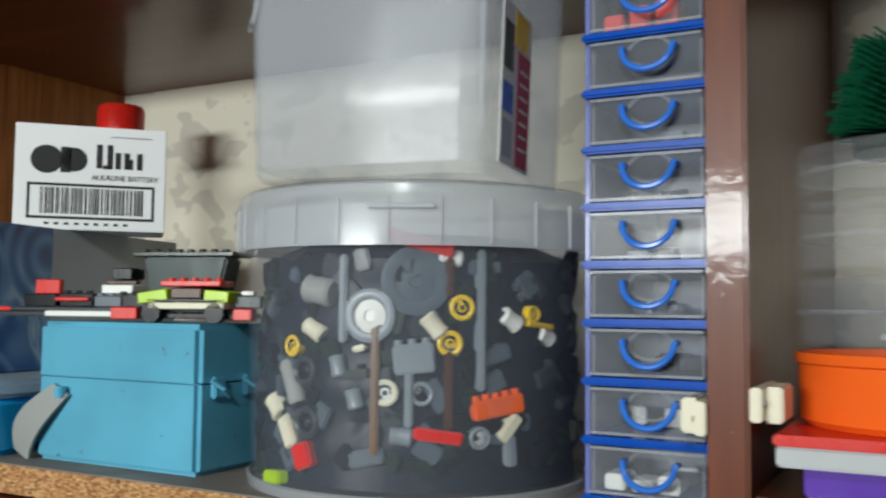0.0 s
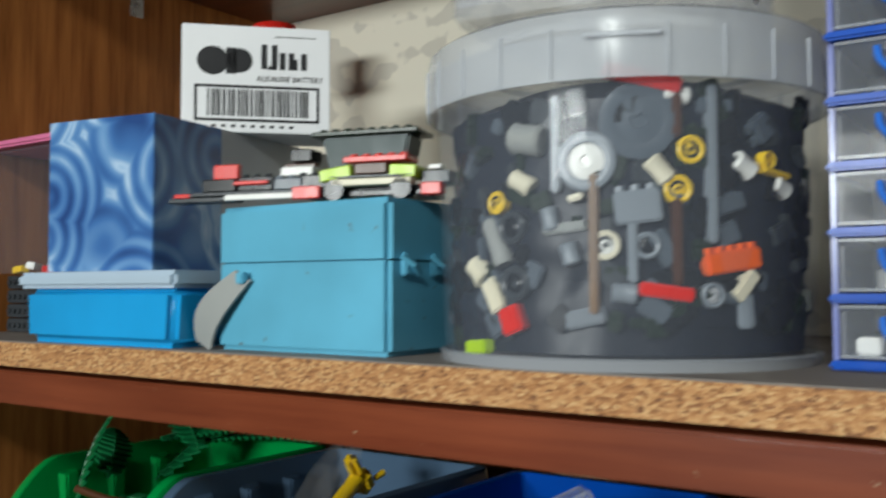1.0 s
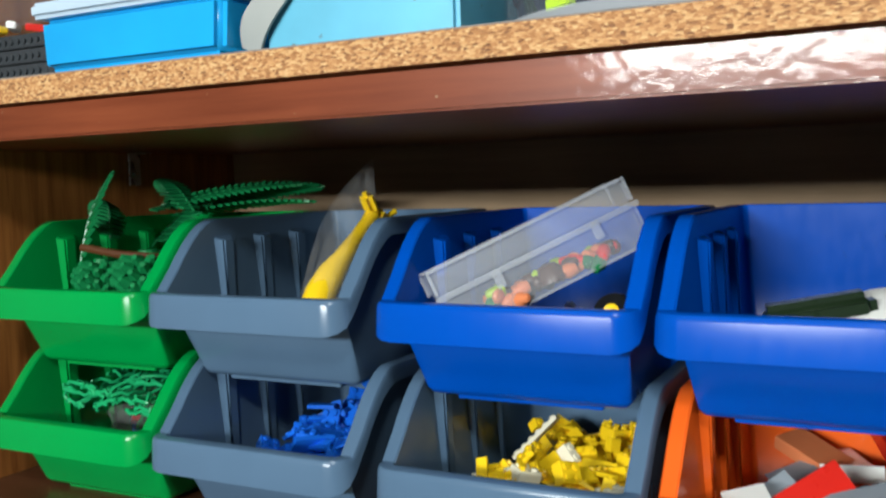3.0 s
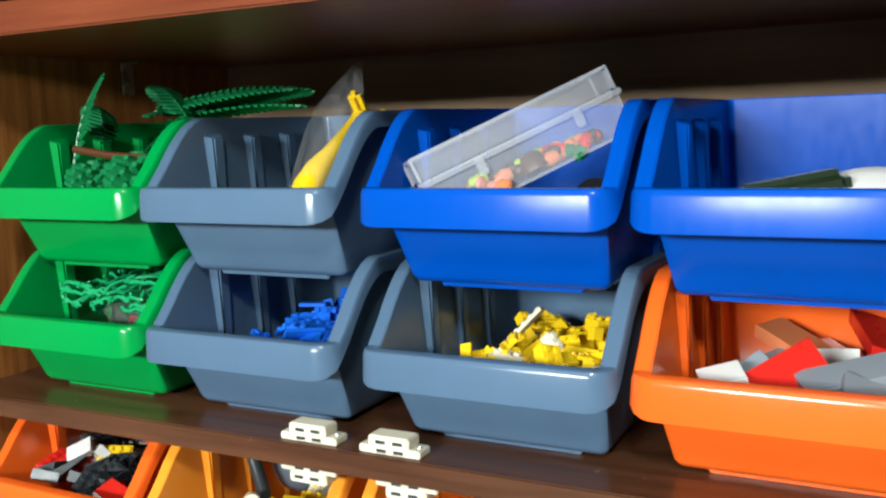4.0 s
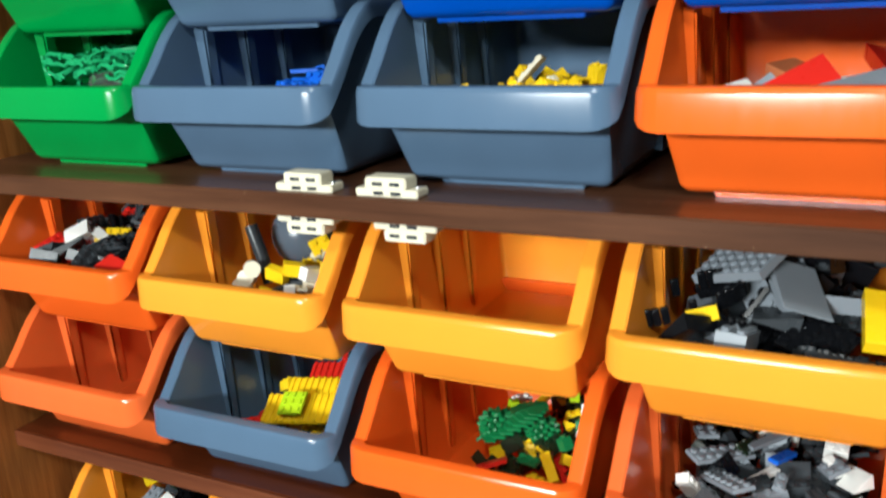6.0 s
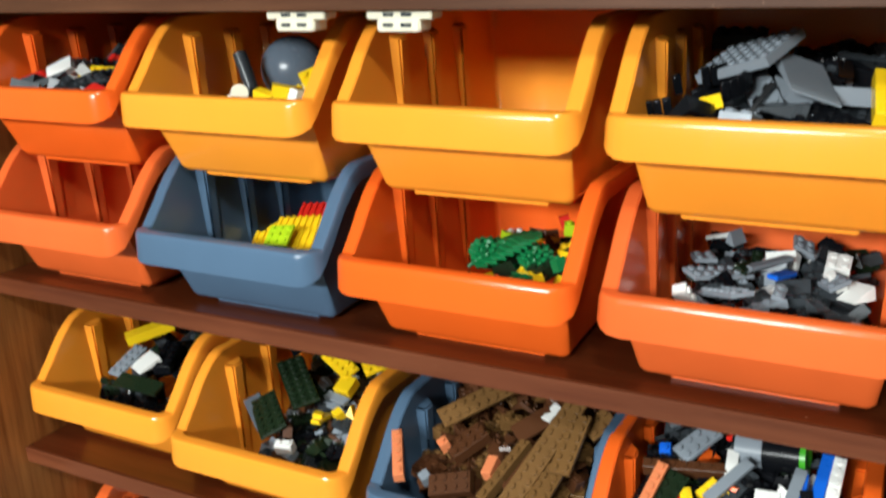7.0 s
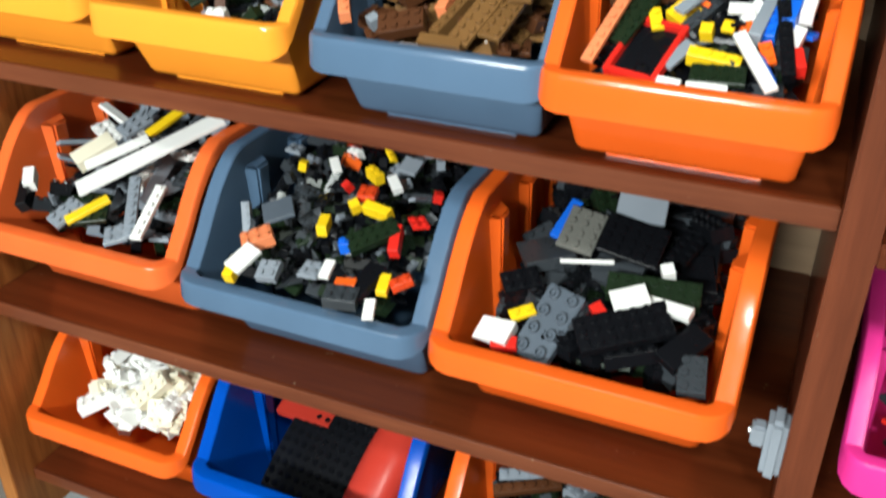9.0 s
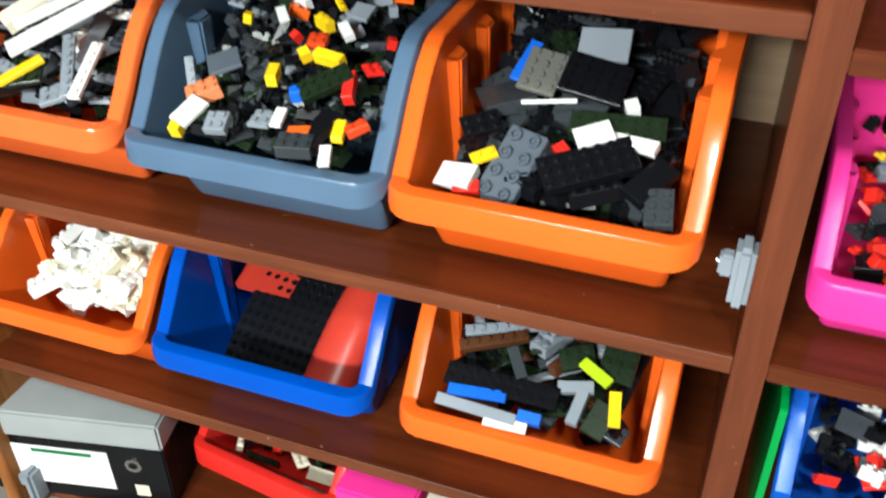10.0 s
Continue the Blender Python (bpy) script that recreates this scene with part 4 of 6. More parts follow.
def lock_catch(m):
    e = empty("cabinet_catch", m, "grey plastic cabinet catch fixed to the upright", "door catch")
    part("case", box(-0.014, 0, -0.012, 0.012, -0.03, 0.022, 0.004), LTGREY, e)
    part("tongue", box(-0.024, -0.013, -0.008, 0.004, -0.006, 0.012, 0.002), LTGREY, e)
    part("screw", cyl(0.003, 0.003, 0, 0.006, 10, None, pose(-0.026, -0.002, 0.004, 0, 90, 0)), STEEL, e)


lock_catch(pose(XR, 0.018, 0.545))


# ---- bricks ----
U, PL = 0.008, 0.0032
BRICK_MESH = {}


def brick_arrays(nx, ny, k, studs=True):
    """Vertices and faces of a toy brick: nx by ny studs, k plates high, with its lower edge drawn in a little."""
    hx, hy, h = nx * U / 2 - 0.0001, ny * U / 2 - 0.0001, k * PL
    c = 0.0003
    v, f = [], []
    for z, i in ((0, c), (c, 0), (h - c, 0), (h, c)):
        v += [(-hx + i, -hy + i, z), (hx - i, -hy + i, z), (hx - i, hy - i, z), (-hx + i, hy - i, z)]
    for r in range(3):
        for j in range(4):
            f.append((r * 4 + j, r * 4 + (j + 1) % 4, r * 4 + 4 + (j + 1) % 4, r * 4 + 4 + j))
    f += [(3, 2, 1, 0), (12, 13, 14, 15)]
    if studs:
        for a in range(nx):
            for b in range(ny):
                cx, cy, o = (a - (nx - 1) / 2) * U, (b - (ny - 1) / 2) * U, len(v)
                for z in (h - 0.0002, h + 0.0017):
                    v += [(cx + 0.0024 * math.cos(t), cy + 0.0024 * math.sin(t), z) for t in (math.pi * q / 4 for q in range(8))]
                f += [(o + q, o + (q + 1) % 8, o + 8 + (q + 1) % 8, o + 8 + q) for q in range(8)]
                f.append(tuple(o + 8 + q for q in range(8)))
    return v, f


def wedge_arrays(nx, ny, k):
    """A sloped piece."""
    v, f = brick_arrays(nx, ny, k, False)
    v = [(x, y, z if y > 0 or z < 0.001 else 0.0012) for x, y, z in v]
    return v, f


def arrays(kind):
    nx, ny, k, st = kind
    return wedge_arrays(nx, ny, k) if st == 2 else brick_arrays(nx, ny, k, bool(st))


def brick(kind, mat, m, label, name="toy_brick", group="loose toy bricks", scale=1.0):
    if kind not in BRICK_MESH:
        v, f = arrays(kind)
        me = bpy.data.meshes.new(name)
        me.from_pydata(v, [], f)
        me.materials.append(None)
        BRICK_MESH[kind] = me
    ob = new(name, BRICK_MESH[kind])
    ob.material_slots[0].link = "OBJECT"
    ob.material_slots[0].material = mat
    ob.matrix_world = m @ Matrix.Scale(scale, 4)
    return tagged(ob, label, "toy brick", group)


COLOUR = {BLACK: "black", DKGREY: "dark grey", LTGREY: "light grey", WHITE: "white", YELLOW: "yellow", BRIGHTRED: "red", BBLUE: "blue", DKGREEN: "dark green",
          LEAF: "green", LIME: "lime", TAN: "tan", BROWN: "brown", SALMON: "salmon", IVORY: "cream", ORANGE: "orange"}
KINDNAME = {0: "smooth", 1: "studded", 2: "sloped"}


def in_bin(lx, ly, lz, s):
    """Whether a point, in a bin's own axes, lies clear inside its walls."""
    k = lz / (0.118 * s)
    if lz < 0.0045:
        return False
    if k > 1.0:
        return abs(lx) < 0.078 * s and ly > 0.03 * s
    front = (0.052 - 0.042 * min(1.0, lz / (0.067 * s))) * s + 0.0075
    if lz > 0.064 * s:
        front = 0.012 * s + (lz - 0.064 * s) * 0.9
    back = (0.238 + 0.007 * k) * s - 0.004
    return abs(lx) < (0.0645 + 0.011 * k) * s * narrow(s) - 0.0045 and front < ly < back


def pile(x, y, z, s, f0, f1, n, top, palette, kinds, seed, what, scale=1.0, spread=1.0, tilt=24, xr=(-1, 1), yr=(0.02, 0.225)):
    """Heap inside a bin: a joined under-layer and, on it, bricks of their own. f0, f1: fill at front and back."""
    rng = random.Random(seed)
    mats = list(dict.fromkeys(palette))
    V, F, M = [], [], []

    def fall(depth):
        for _ in range(30):
            kind = rng.choice(kinds)
            u = rng.uniform(*yr)
            px, py = rng.uniform(*xr) * 0.058 * s * spread, u * s
            fill = f0 + (f1 - f0) * (u - 0.05) / 0.175 + rng.uniform(-0.005, 0.005)
            pz = 0.008 + max(0.001, (fill - rng.uniform(*depth)) * s)
            mm = pose(px, py, pz, rng.gauss(0, tilt), rng.gauss(0, tilt), rng.uniform(0, 360)) @ Matrix.Scale(scale, 4)
            v, f = arrays(kind)
            if all(in_bin(*(mm @ Vector(c)), s) for c in v[:16]):
                return kind, pose(x, y, z) @ mm, v, f
        return None

    for _ in range(n):
        got = fall((0.004, 0.024))
        if not got:
            continue
        kind, mm, v, f = got
        mi = mats.index(rng.choice(palette))
        o = len(V)
        V += [tuple(mm @ Vector(c)) for c in v]
        F += [tuple(i + o for i in q) for q in f]
        M += [mi] * len(f)
    me = bpy.data.meshes.new("brick_heap")
    me.from_pydata(V, [], F)
    for mt in mats:
        me.materials.append(mt)
    me.polygons.foreach_set("material_index", M)
    tagged(new("brick_heap", me), "heap of " + what + " filling a bin", "toy bricks", "brick heaps", "stuff")
    for _ in range(int(top * 0.17 + 0.5)):
        got = fall((-0.004, 0.003))
        if got:
            mat = rng.choice(palette)
            brick(got[0], mat, got[1] @ Matrix.Scale(1 / scale, 4), f"{COLOUR[mat]} {KINDNAME[got[0][3]]} toy brick lying loose on a heap", scale=scale)


SMALLK = [(1, 1, 3, 1), (2, 1, 3, 1), (2, 2, 1, 1), (2, 1, 1, 1), (2, 2, 3, 1), (2, 1, 3, 2), (3, 1, 1, 0), (1, 1, 3, 0)]
MIDK = [(2, 2, 3, 1), (4, 2, 1, 1), (4, 1, 3, 1), (3, 2, 3, 2), (4, 2, 3, 1), (6, 1, 1, 1), (2, 2, 1, 0)]
LONGK = [(6, 1, 1, 1), (8, 1, 3, 1), (6, 2, 1, 1), (8, 1, 1, 0), (4, 2, 3, 1), (10, 1, 1, 1), (2, 2, 1, 1)]
B = BINS
at = lambda i: B[i][2:6]
# bins on the second shelf, from the side panel to the upright
pile(*at(5), 0.046, 0.062, 130, 16, [BBLUE], SMALLK + MIDK, 1, "bright blue bricks", 1.0, 1.0, 24, (-0.5, 1), (0.05, 0.2))
pile(*at(6), 0.050, 0.050, 130, 26, [YELLOW] * 12 + [IVORY], SMALLK + MIDK, 2, "yellow bricks", 1.0, 1, 26, (-0.75, 1), (0.06, 0.2))
pile(*at(7), 0.034, 0.044, 16, 9, [BRIGHTRED, LTGREY, WHITE, LTGREY, SALMON], [(4, 3, 3, 2), (6, 3, 3, 2), (6, 2, 3, 0), (4, 2, 3, 2)], 3, "large red and grey pieces", 1.25, 0.8, 22)
pile(*at(8), 0.060, 0.090, 90, 24, [DKGREY, DKGREY, DKGREY, BRIGHTRED, YELLOW, WHITE, BLACK], [(4, 4, 3, 2), (4, 3, 1, 1), (4, 2, 3, 2), (3, 2, 3, 2), (4, 4, 1, 1)], 4, "dark grey wedge pieces", 1.0, 0.95)
pile(*at(9), 0.044, 0.064, 60, 8, [TAN, IVORY, YELLOW, WHITE, DKGREY], SMALLK, 5, "tan and yellow pieces", 1.1, 0.7, 30, (0, 1))
pile(*at(11), 0.052, 0.082, 70, 14, [DKGREY, BLACK, DKGREY, LTGREY, LTGREY, BLACK], [(4, 2, 3, 1), (6, 2, 1, 1), (4, 4, 1, 1), (4, 3, 3, 2), (2, 2, 3, 1)], 6, "black and grey pieces", 1.15, 1.0)
pile(*at(12), 0.010, 0.030, 14, 3, [BLACK, BLACK, DKGREY], SMALLK, 7, "black pieces", 1.0, 0.7, 20, (0.2, 1), (0.1, 0.22))
pile(*at(14), 0.034, 0.048, 70, 18, [LEAF, DKGREEN, DKGREEN, LEAF, BROWN, DKGREEN, YELLOW, BRIGHTRED], SMALLK, 8, "green plant pieces", 1.0, 0.85, 34, (-0.2, 1), (0.05, 0.2))
pile(*at(15), 0.036, 0.042, 150, 22, [DKGREY, DKGREY, BLACK, DKGREY, WHITE, DKGREEN, LTGREY, LTGREY, BLACK, DKGREY], SMALLK + MIDK, 9, "mixed grey bricks", 1.0, 1.0)
pile(*at(16), 0.040, 0.090, 130, 22, [BLACK, DKGREY, DKGREEN, BLACK, BLACK], MIDK, 10, "black and dark bricks", 1.0, 1.0, 24, (-0.75, 1))
pile(*at(17), 0.044, 0.118, 230, 36, [BLACK, DKGREEN, BLACK, DKGREY, DKGREEN, YELLOW, LTGREY, BROWN], MIDK, 11, "black and dark green bricks", 1.0, 0.95, 26, (-0.45, 1))
pile(*at(18), 0.066, 0.150, 300, 44, [BROWN, TAN, BROWN, TAN, BROWN, TAN, BROWN, BROWN], LONGK + MIDK, 12, "brown and tan plates", 1.05, 0.98, 20)
pile(*at(19), 0.066, 0.150, 300, 26, [BLACK, BLACK, DKGREY, BLACK, BLACK, BLACK, DKGREEN, BLACK], LONGK + MIDK, 13, "mixed dark bricks", 1.0, 1.0, 20)
pile(*at(20), 0.070, 0.122, 260, 44, [LTGREY, BLACK, BLACK, DKGREY, LTGREY, DKGREY, DKGREEN, BLACK, DKGREEN], LONGK, 14, "grey and black plates", 1.2, 0.95, 20)
pile(*at(21), 0.080, 0.128, 900, 110, [BLACK, DKGREY, BLACK, DKGREEN, BLACK, LTGREY, DKGREEN, BLACK, DKGREY, DKGREEN, BLACK, DKGREY, BLACK], SMALLK + [(2, 2, 3, 1), (3, 2, 3, 2), (4, 1, 3, 1)], 15, "small mixed bricks", 0.95, 1.0, 30)
pile(*at(22), 0.056, 0.115, 250, 22, [BLACK, BLACK, BLACK, BLACK, BLACK, DKGREY, BLACK, DKGREEN], [(4, 2, 3, 1), (8, 4, 1, 1), (6, 2, 3, 1), (8, 2, 1, 1), (4, 4, 3, 2)], 16, "large black bricks", 1.3, 0.95, 14)
pile(*at(23), 0.078, 0.125, 380, 64, [IVORY, WHITE, WHITE], SMALLK + MIDK, 17, "white bricks", 1.3, 1.0, 28, (-0.6, 1), (0.04, 0.2))
pile(*at(25), 0.066, 0.118, 220, 36, [BLACK, DKGREEN, BLACK, DKGREY, BLACK, DKGREEN, LTGREY, BROWN], LONGK, 18, "dark plates and odd bricks", 1.25, 1.0, 18)


def piece(kind, mat, x, y, z, rx, ry, rz, label, scale=1.0):
    return brick(kind, mat, pose(x, y, z, rx, ry, rz), label, scale=scale)


# the slope of each heap: its height at the shelf's front line and its rise to the back
HEAP_LONG = HEAP_BROWN = (0.804, 0.6)
HEAP_DARK, HEAP_FEW = (0.778, 0.5), (0.775, 0.35)
HEAP_COAL, HEAP_MIX, HEAP_PALE, HEAP_ODDS = (0.558, 0.45), (0.603, 0.36), (0.598, 0.42), (0.345, 0.5)
tumble = random.Random(77)


def lay(heap, kind, mat, x0, y0, x1, y1, label, scale=1.0, lift=0.0):
    """A piece lying on a heap with its length from one place to the other, its top lift above the slope."""
    a, b = Vector((x0, y0, heap[0] + heap[1] * y0)), Vector((x1, y1, heap[0] + heap[1] * y1))
    d = (b - a).normalized()
    side = d.cross(Vector((0, -heap[1], 1)).normalized()).normalized()
    up = side.cross(d)
    mid = (a + b) / 2 + up * (lift + 0.003 - kind[2] * PL * scale)
    m = Matrix((side, d, up)).transposed().to_4x4()
    return brick(kind, mat, Matrix.Translation(mid) @ m @ pose(0, 0, 0, tumble.uniform(-5, 5), tumble.uniform(-9, 9), 0), label, scale=scale)


# pieces that stand out on the heaps
lay(HEAP_LONG, (1, 8, 1, 1), SALMON, 0.573, -0.001, 0.586, 0.053, "salmon orange long plate leaning on mixed bricks", 1.0, 0.006)
lay(HEAP_LONG, (1, 3, 1, 0), LTGREY, 0.619, 0.005, 0.630, 0.024, "light grey pin piece lying on mixed bricks", 1.0, 0.0)
lay(HEAP_LONG, (1, 4, 3, 1), YELLOW, 0.630, 0.017, 0.660, 0.015, "yellow studded beam lying on mixed bricks", 1.0, 0.0)
lay(HEAP_LONG, (1, 6, 1, 1), WHITE, 0.656, 0.029, 0.683, -0.007, "long white plate lying on mixed bricks", 1.0, 0.007)
lay(HEAP_LONG, (1, 3, 1, 0), WHITE, 0.634, -0.007, 0.658, -0.004, "white smooth plate at the front of the bin", 1.0, 0.0)
lay(HEAP_LONG, (1, 2, 1, 0), WHITE, 0.616, -0.005, 0.630, -0.006, "white smooth plate at the front of the bin", 1.0, 0.0)
lay(HEAP_LONG, (2, 1, 1, 1), YELLOW, 0.599, 0.035, 0.610, 0.039, "yellow plate lying on mixed bricks", 1.0, 0.0)
lay(HEAP_LONG, (2, 2, 3, 1), YELLOW, 0.615, 0.048, 0.625, 0.042, "yellow brick lying on mixed bricks", 1.0, 0.0)
lay(HEAP_LONG, (1, 5, 3, 1), DKGREY, 0.623, 0.033, 0.642, 0.062, "dark toothed rack lying on mixed bricks", 1.0, 0.0)
lay(HEAP_LONG, (1, 5, 1, 0), LTGREY, 0.620, 0.036, 0.639, 0.063, "light grey bar lying on a dark rack", 1.0, 0.01)
lay(HEAP_LONG, (1, 6, 3, 0), LTGREY, 0.664, 0.027, 0.671, 0.070, "pale grey long beam lying on mixed bricks", 1.0, 0.004)
lay(HEAP_LONG, (1, 5, 3, 1), BBLUE, 0.673, 0.034, 0.673, 0.067, "bright blue beam lying on mixed bricks", 1.0, 0.0)
lay(HEAP_LONG, (1, 6, 3, 0), BBLUE, 0.683, 0.041, 0.687, 0.080, "long bright blue beam lying on mixed bricks", 1.0, 0.004)
lay(HEAP_LONG, (1, 5, 3, 1), WHITE, 0.691, 0.048, 0.693, 0.079, "long white studded beam lying on mixed bricks", 1.0, 0.004)
lay(HEAP_LONG, (1, 2, 3, 0), WHITE, 0.686, 0.029, 0.689, 0.042, "white beam end lying on mixed bricks", 1.0, 0.0)
lay(HEAP_LONG, (1, 7, 3, 1), BLACK, 0.677, 0.057, 0.690, 0.008, "long black beam lying on mixed bricks", 1.0, 0.004)
lay(HEAP_LONG, (1, 1, 3, 0), YELLOW, 0.634, 0.035, 0.640, 0.035, "small yellow piece lying on mixed bricks", 1.0, 0.0)
lay(HEAP_LONG, (1, 1, 1, 0), YELLOW, 0.644, 0.038, 0.654, 0.037, "thin yellow piece lying on mixed bricks", 1.0, 0.0)
lay(HEAP_LONG, (1, 1, 3, 0), ORANGE, 0.655, 0.037, 0.662, 0.040, "small orange piece lying on mixed bricks", 1.0, 0.0)
lay(HEAP_LONG, (1, 2, 1, 1), ORANGE, 0.672, 0.028, 0.677, 0.017, "orange plate lying on mixed bricks", 1.0, 0.0)
lay(HEAP_LONG, (1, 3, 1, 0), BBLUE, 0.668, 0.020, 0.680, 0.003, "thin blue plate beside a white one", 1.0, 0.0)
lay(HEAP_LONG, (1, 3, 3, 0), WHITE, 0.628, 0.052, 0.626, 0.075, "white bracket piece standing on mixed bricks", 1.0, 0.0)
lay(HEAP_LONG, (1, 7, 3, 1), BROWN, 0.571, 0.053, 0.625, 0.060, "long brown beam lying across the heap", 1.0, 0.0)
lay(HEAP_LONG, (2, 4, 1, 1), LTGREY, 0.593, 0.064, 0.612, 0.085, "light grey plate at the back of the heap", 1.0, 0.0)
lay(HEAP_LONG, (1, 1, 3, 1), BBLUE, 0.579, 0.067, 0.586, 0.068, "small blue brick at the back of the heap", 1.0, 0.0)
lay(HEAP_LONG, (1, 1, 3, 1), YELLOW, 0.599, 0.088, 0.604, 0.092, "small yellow brick at the back of the heap", 1.0, 0.0)
lay(HEAP_LONG, (1, 2, 1, 0), WHITE, 0.646, 0.047, 0.662, 0.048, "white odd piece lying on mixed bricks", 1.0, 0.004)
lay(HEAP_LONG, (1, 2, 3, 2), WHITE, 0.655, 0.042, 0.664, 0.054, "white sloped piece lying on mixed bricks", 1.0, 0.004)
lay(HEAP_LONG, (1, 2, 3, 0), BRIGHTRED, 0.689, 0.028, 0.694, 0.014, "red beam lying beside the bin wall", 1.0, 0.0)
lay(HEAP_LONG, (2, 5, 1, 1), DKGREEN, 0.584, 0.020, 0.597, 0.050, "dark green plate under a salmon one", 1.0, 0.0)
lay(HEAP_LONG, (2, 4, 1, 1), DKGREEN, 0.636, 0.003, 0.665, 0.005, "dark green plate at the front of the bin", 1.0, 0.0)
lay(HEAP_BROWN, (1, 5, 3, 1), SALMON, 0.406, 0.001, 0.386, 0.035, "salmon beam standing in the corner of the bin", 1.0, 0.012)
lay(HEAP_BROWN, (2, 8, 1, 1), TAN, 0.416, 0.048, 0.463, 0.090, "long tan grid plate lying on the brown heap", 1.0, 0.008)
lay(HEAP_BROWN, (2, 13, 1, 1), TAN, 0.488, 0.001, 0.516, 0.083, "long tan grid plate lying on the brown heap", 1.0, 0.008)
lay(HEAP_BROWN, (2, 6, 1, 1), TAN, 0.507, 0.004, 0.515, 0.045, "tan grid plate lying on the brown heap", 1.0, 0.004)
lay(HEAP_BROWN, (2, 6, 1, 1), TAN, 0.519, 0.029, 0.522, 0.073, "tan grid plate leaning on the brown heap", 1.0, 0.01)
lay(HEAP_BROWN, (1, 7, 3, 1), TAN, 0.470, 0.006, 0.485, 0.049, "long tan beam lying on the brown heap", 1.0, 0.003)
lay(HEAP_BROWN, (2, 4, 3, 1), BROWN, 0.429, 0.007, 0.456, 0.015, "brown studded brick at the front of the heap", 1.0, 0.004)
lay(HEAP_BROWN, (1, 4, 3, 0), TAN, 0.459, 0.001, 0.493, -0.001, "tan beam along the front of the heap", 1.0, 0.004)
lay(HEAP_BROWN, (2, 4, 3, 1), BROWN, 0.432, 0.032, 0.449, 0.052, "brown studded brick lying on the heap", 1.0, 0.0)
lay(HEAP_BROWN, (2, 4, 1, 0), BROWN, 0.475, 0.052, 0.497, 0.073, "red-brown plate lying on the heap", 1.0, 0.003)
lay(HEAP_BROWN, (1, 1, 3, 1), SALMON, 0.422, 0.031, 0.430, 0.039, "salmon brick lying on the brown heap", 1.0, 0.006)
lay(HEAP_BROWN, (1, 2, 3, 0), SALMON, 0.468, 0.021, 0.468, 0.032, "salmon block lying on the brown heap", 1.0, 0.006)
lay(HEAP_BROWN, (2, 1, 1, 0), WHITE, 0.491, 0.074, 0.502, 0.071, "small white plate on the brown heap", 1.0, 0.003)
lay(HEAP_BROWN, (1, 1, 3, 0), LTGREY, 0.416, 0.009, 0.422, 0.016, "pale grey round piece in the corner", 1.0, 0.0)
lay(HEAP_BROWN, (1, 6, 1, 1), BROWN, 0.482, 0.016, 0.499, 0.056, "long brown plate lying on the heap", 1.0, 0.0)
lay(HEAP_BROWN, (2, 3, 1, 1), TAN, 0.525, 0.064, 0.539, 0.082, "tan plate at the back of the heap", 1.0, 0.0)
lay(HEAP_DARK, (3, 6, 1, 1), DKGREEN, 0.266, 0.036, 0.231, 0.065, "dark green plate leaning in an amber bin", 1.0, 0.006)
lay(HEAP_DARK, (3, 8, 1, 1), DKGREEN, 0.283, 0.062, 0.239, 0.100, "dark green plate leaning in an amber bin", 1.0, 0.012)
lay(HEAP_DARK, (2, 5, 1, 0), GREYBLUE, 0.253, 0.040, 0.219, 0.064, "slate-grey plate leaning on the bin wall", 1.0, 0.004)
lay(HEAP_DARK, (2, 5, 1, 1), YELLOW, 0.269, 0.117, 0.301, 0.102, "yellow plate on a dark heap", 1.0, 0.006)
lay(HEAP_DARK, (2, 2, 3, 0), YELLOW, 0.294, 0.093, 0.307, 0.092, "yellow brick on a dark heap", 1.0, 0.004)
lay(HEAP_DARK, (1, 2, 3, 1), WHITE, 0.267, 0.030, 0.283, 0.033, "white brick at the front of the heap", 1.0, 0.0)
lay(HEAP_DARK, (1, 3, 1, 0), LTGREY, 0.284, 0.083, 0.311, 0.078, "pale grey bar on a dark heap", 1.0, 0.0)
lay(HEAP_DARK, (2, 3, 3, 1), BLACK, 0.221, 0.120, 0.234, 0.135, "black brick at the back of the heap", 1.0, 0.0)
lay(HEAP_DARK, (2, 3, 1, 1), YELLOW, 0.308, 0.111, 0.323, 0.124, "yellow plate at the side of the heap", 1.0, 0.0)
lay(HEAP_DARK, (1, 1, 3, 0), YELLOW, 0.303, 0.065, 0.307, 0.072, "small yellow brick by the bin wall", 1.0, 0.0)
lay(HEAP_FEW, (2, 6, 3, 0), YELLOW, 0.027, 0.108, 0.055, 0.142, "yellow brick lying on dark bricks", 1.0, 0.006)
lay(HEAP_FEW, (3, 3, 2, 2), WHITE, 0.066, 0.075, 0.076, 0.098, "white sloped piece lying on dark bricks", 1.0, 0.006)
lay(HEAP_FEW, (2, 5, 1, 1), LTGREY, 0.049, 0.067, 0.052, 0.102, "pale grey plate leaning in an amber bin", 1.0, 0.004)
lay(HEAP_FEW, (2, 7, 1, 0), DKGREEN, 0.058, 0.063, 0.111, 0.061, "dark green plate at the front of the bin", 1.0, 0.003)
lay(HEAP_FEW, (2, 5, 3, 1), BLACK, 0.088, 0.087, 0.075, 0.119, "black brick lying in an amber bin", 1.0, 0.0)
lay(HEAP_COAL, (3, 7, 2, 1), BLACK, 0.574, 0.033, 0.637, 0.066, "large black studded brick lying in the bin", 1.3, 0.01)
lay(HEAP_COAL, (1, 12, 1, 0), WHITE, 0.540, 0.093, 0.584, 0.102, "thin white strip on black bricks", 0.45, 0.008)
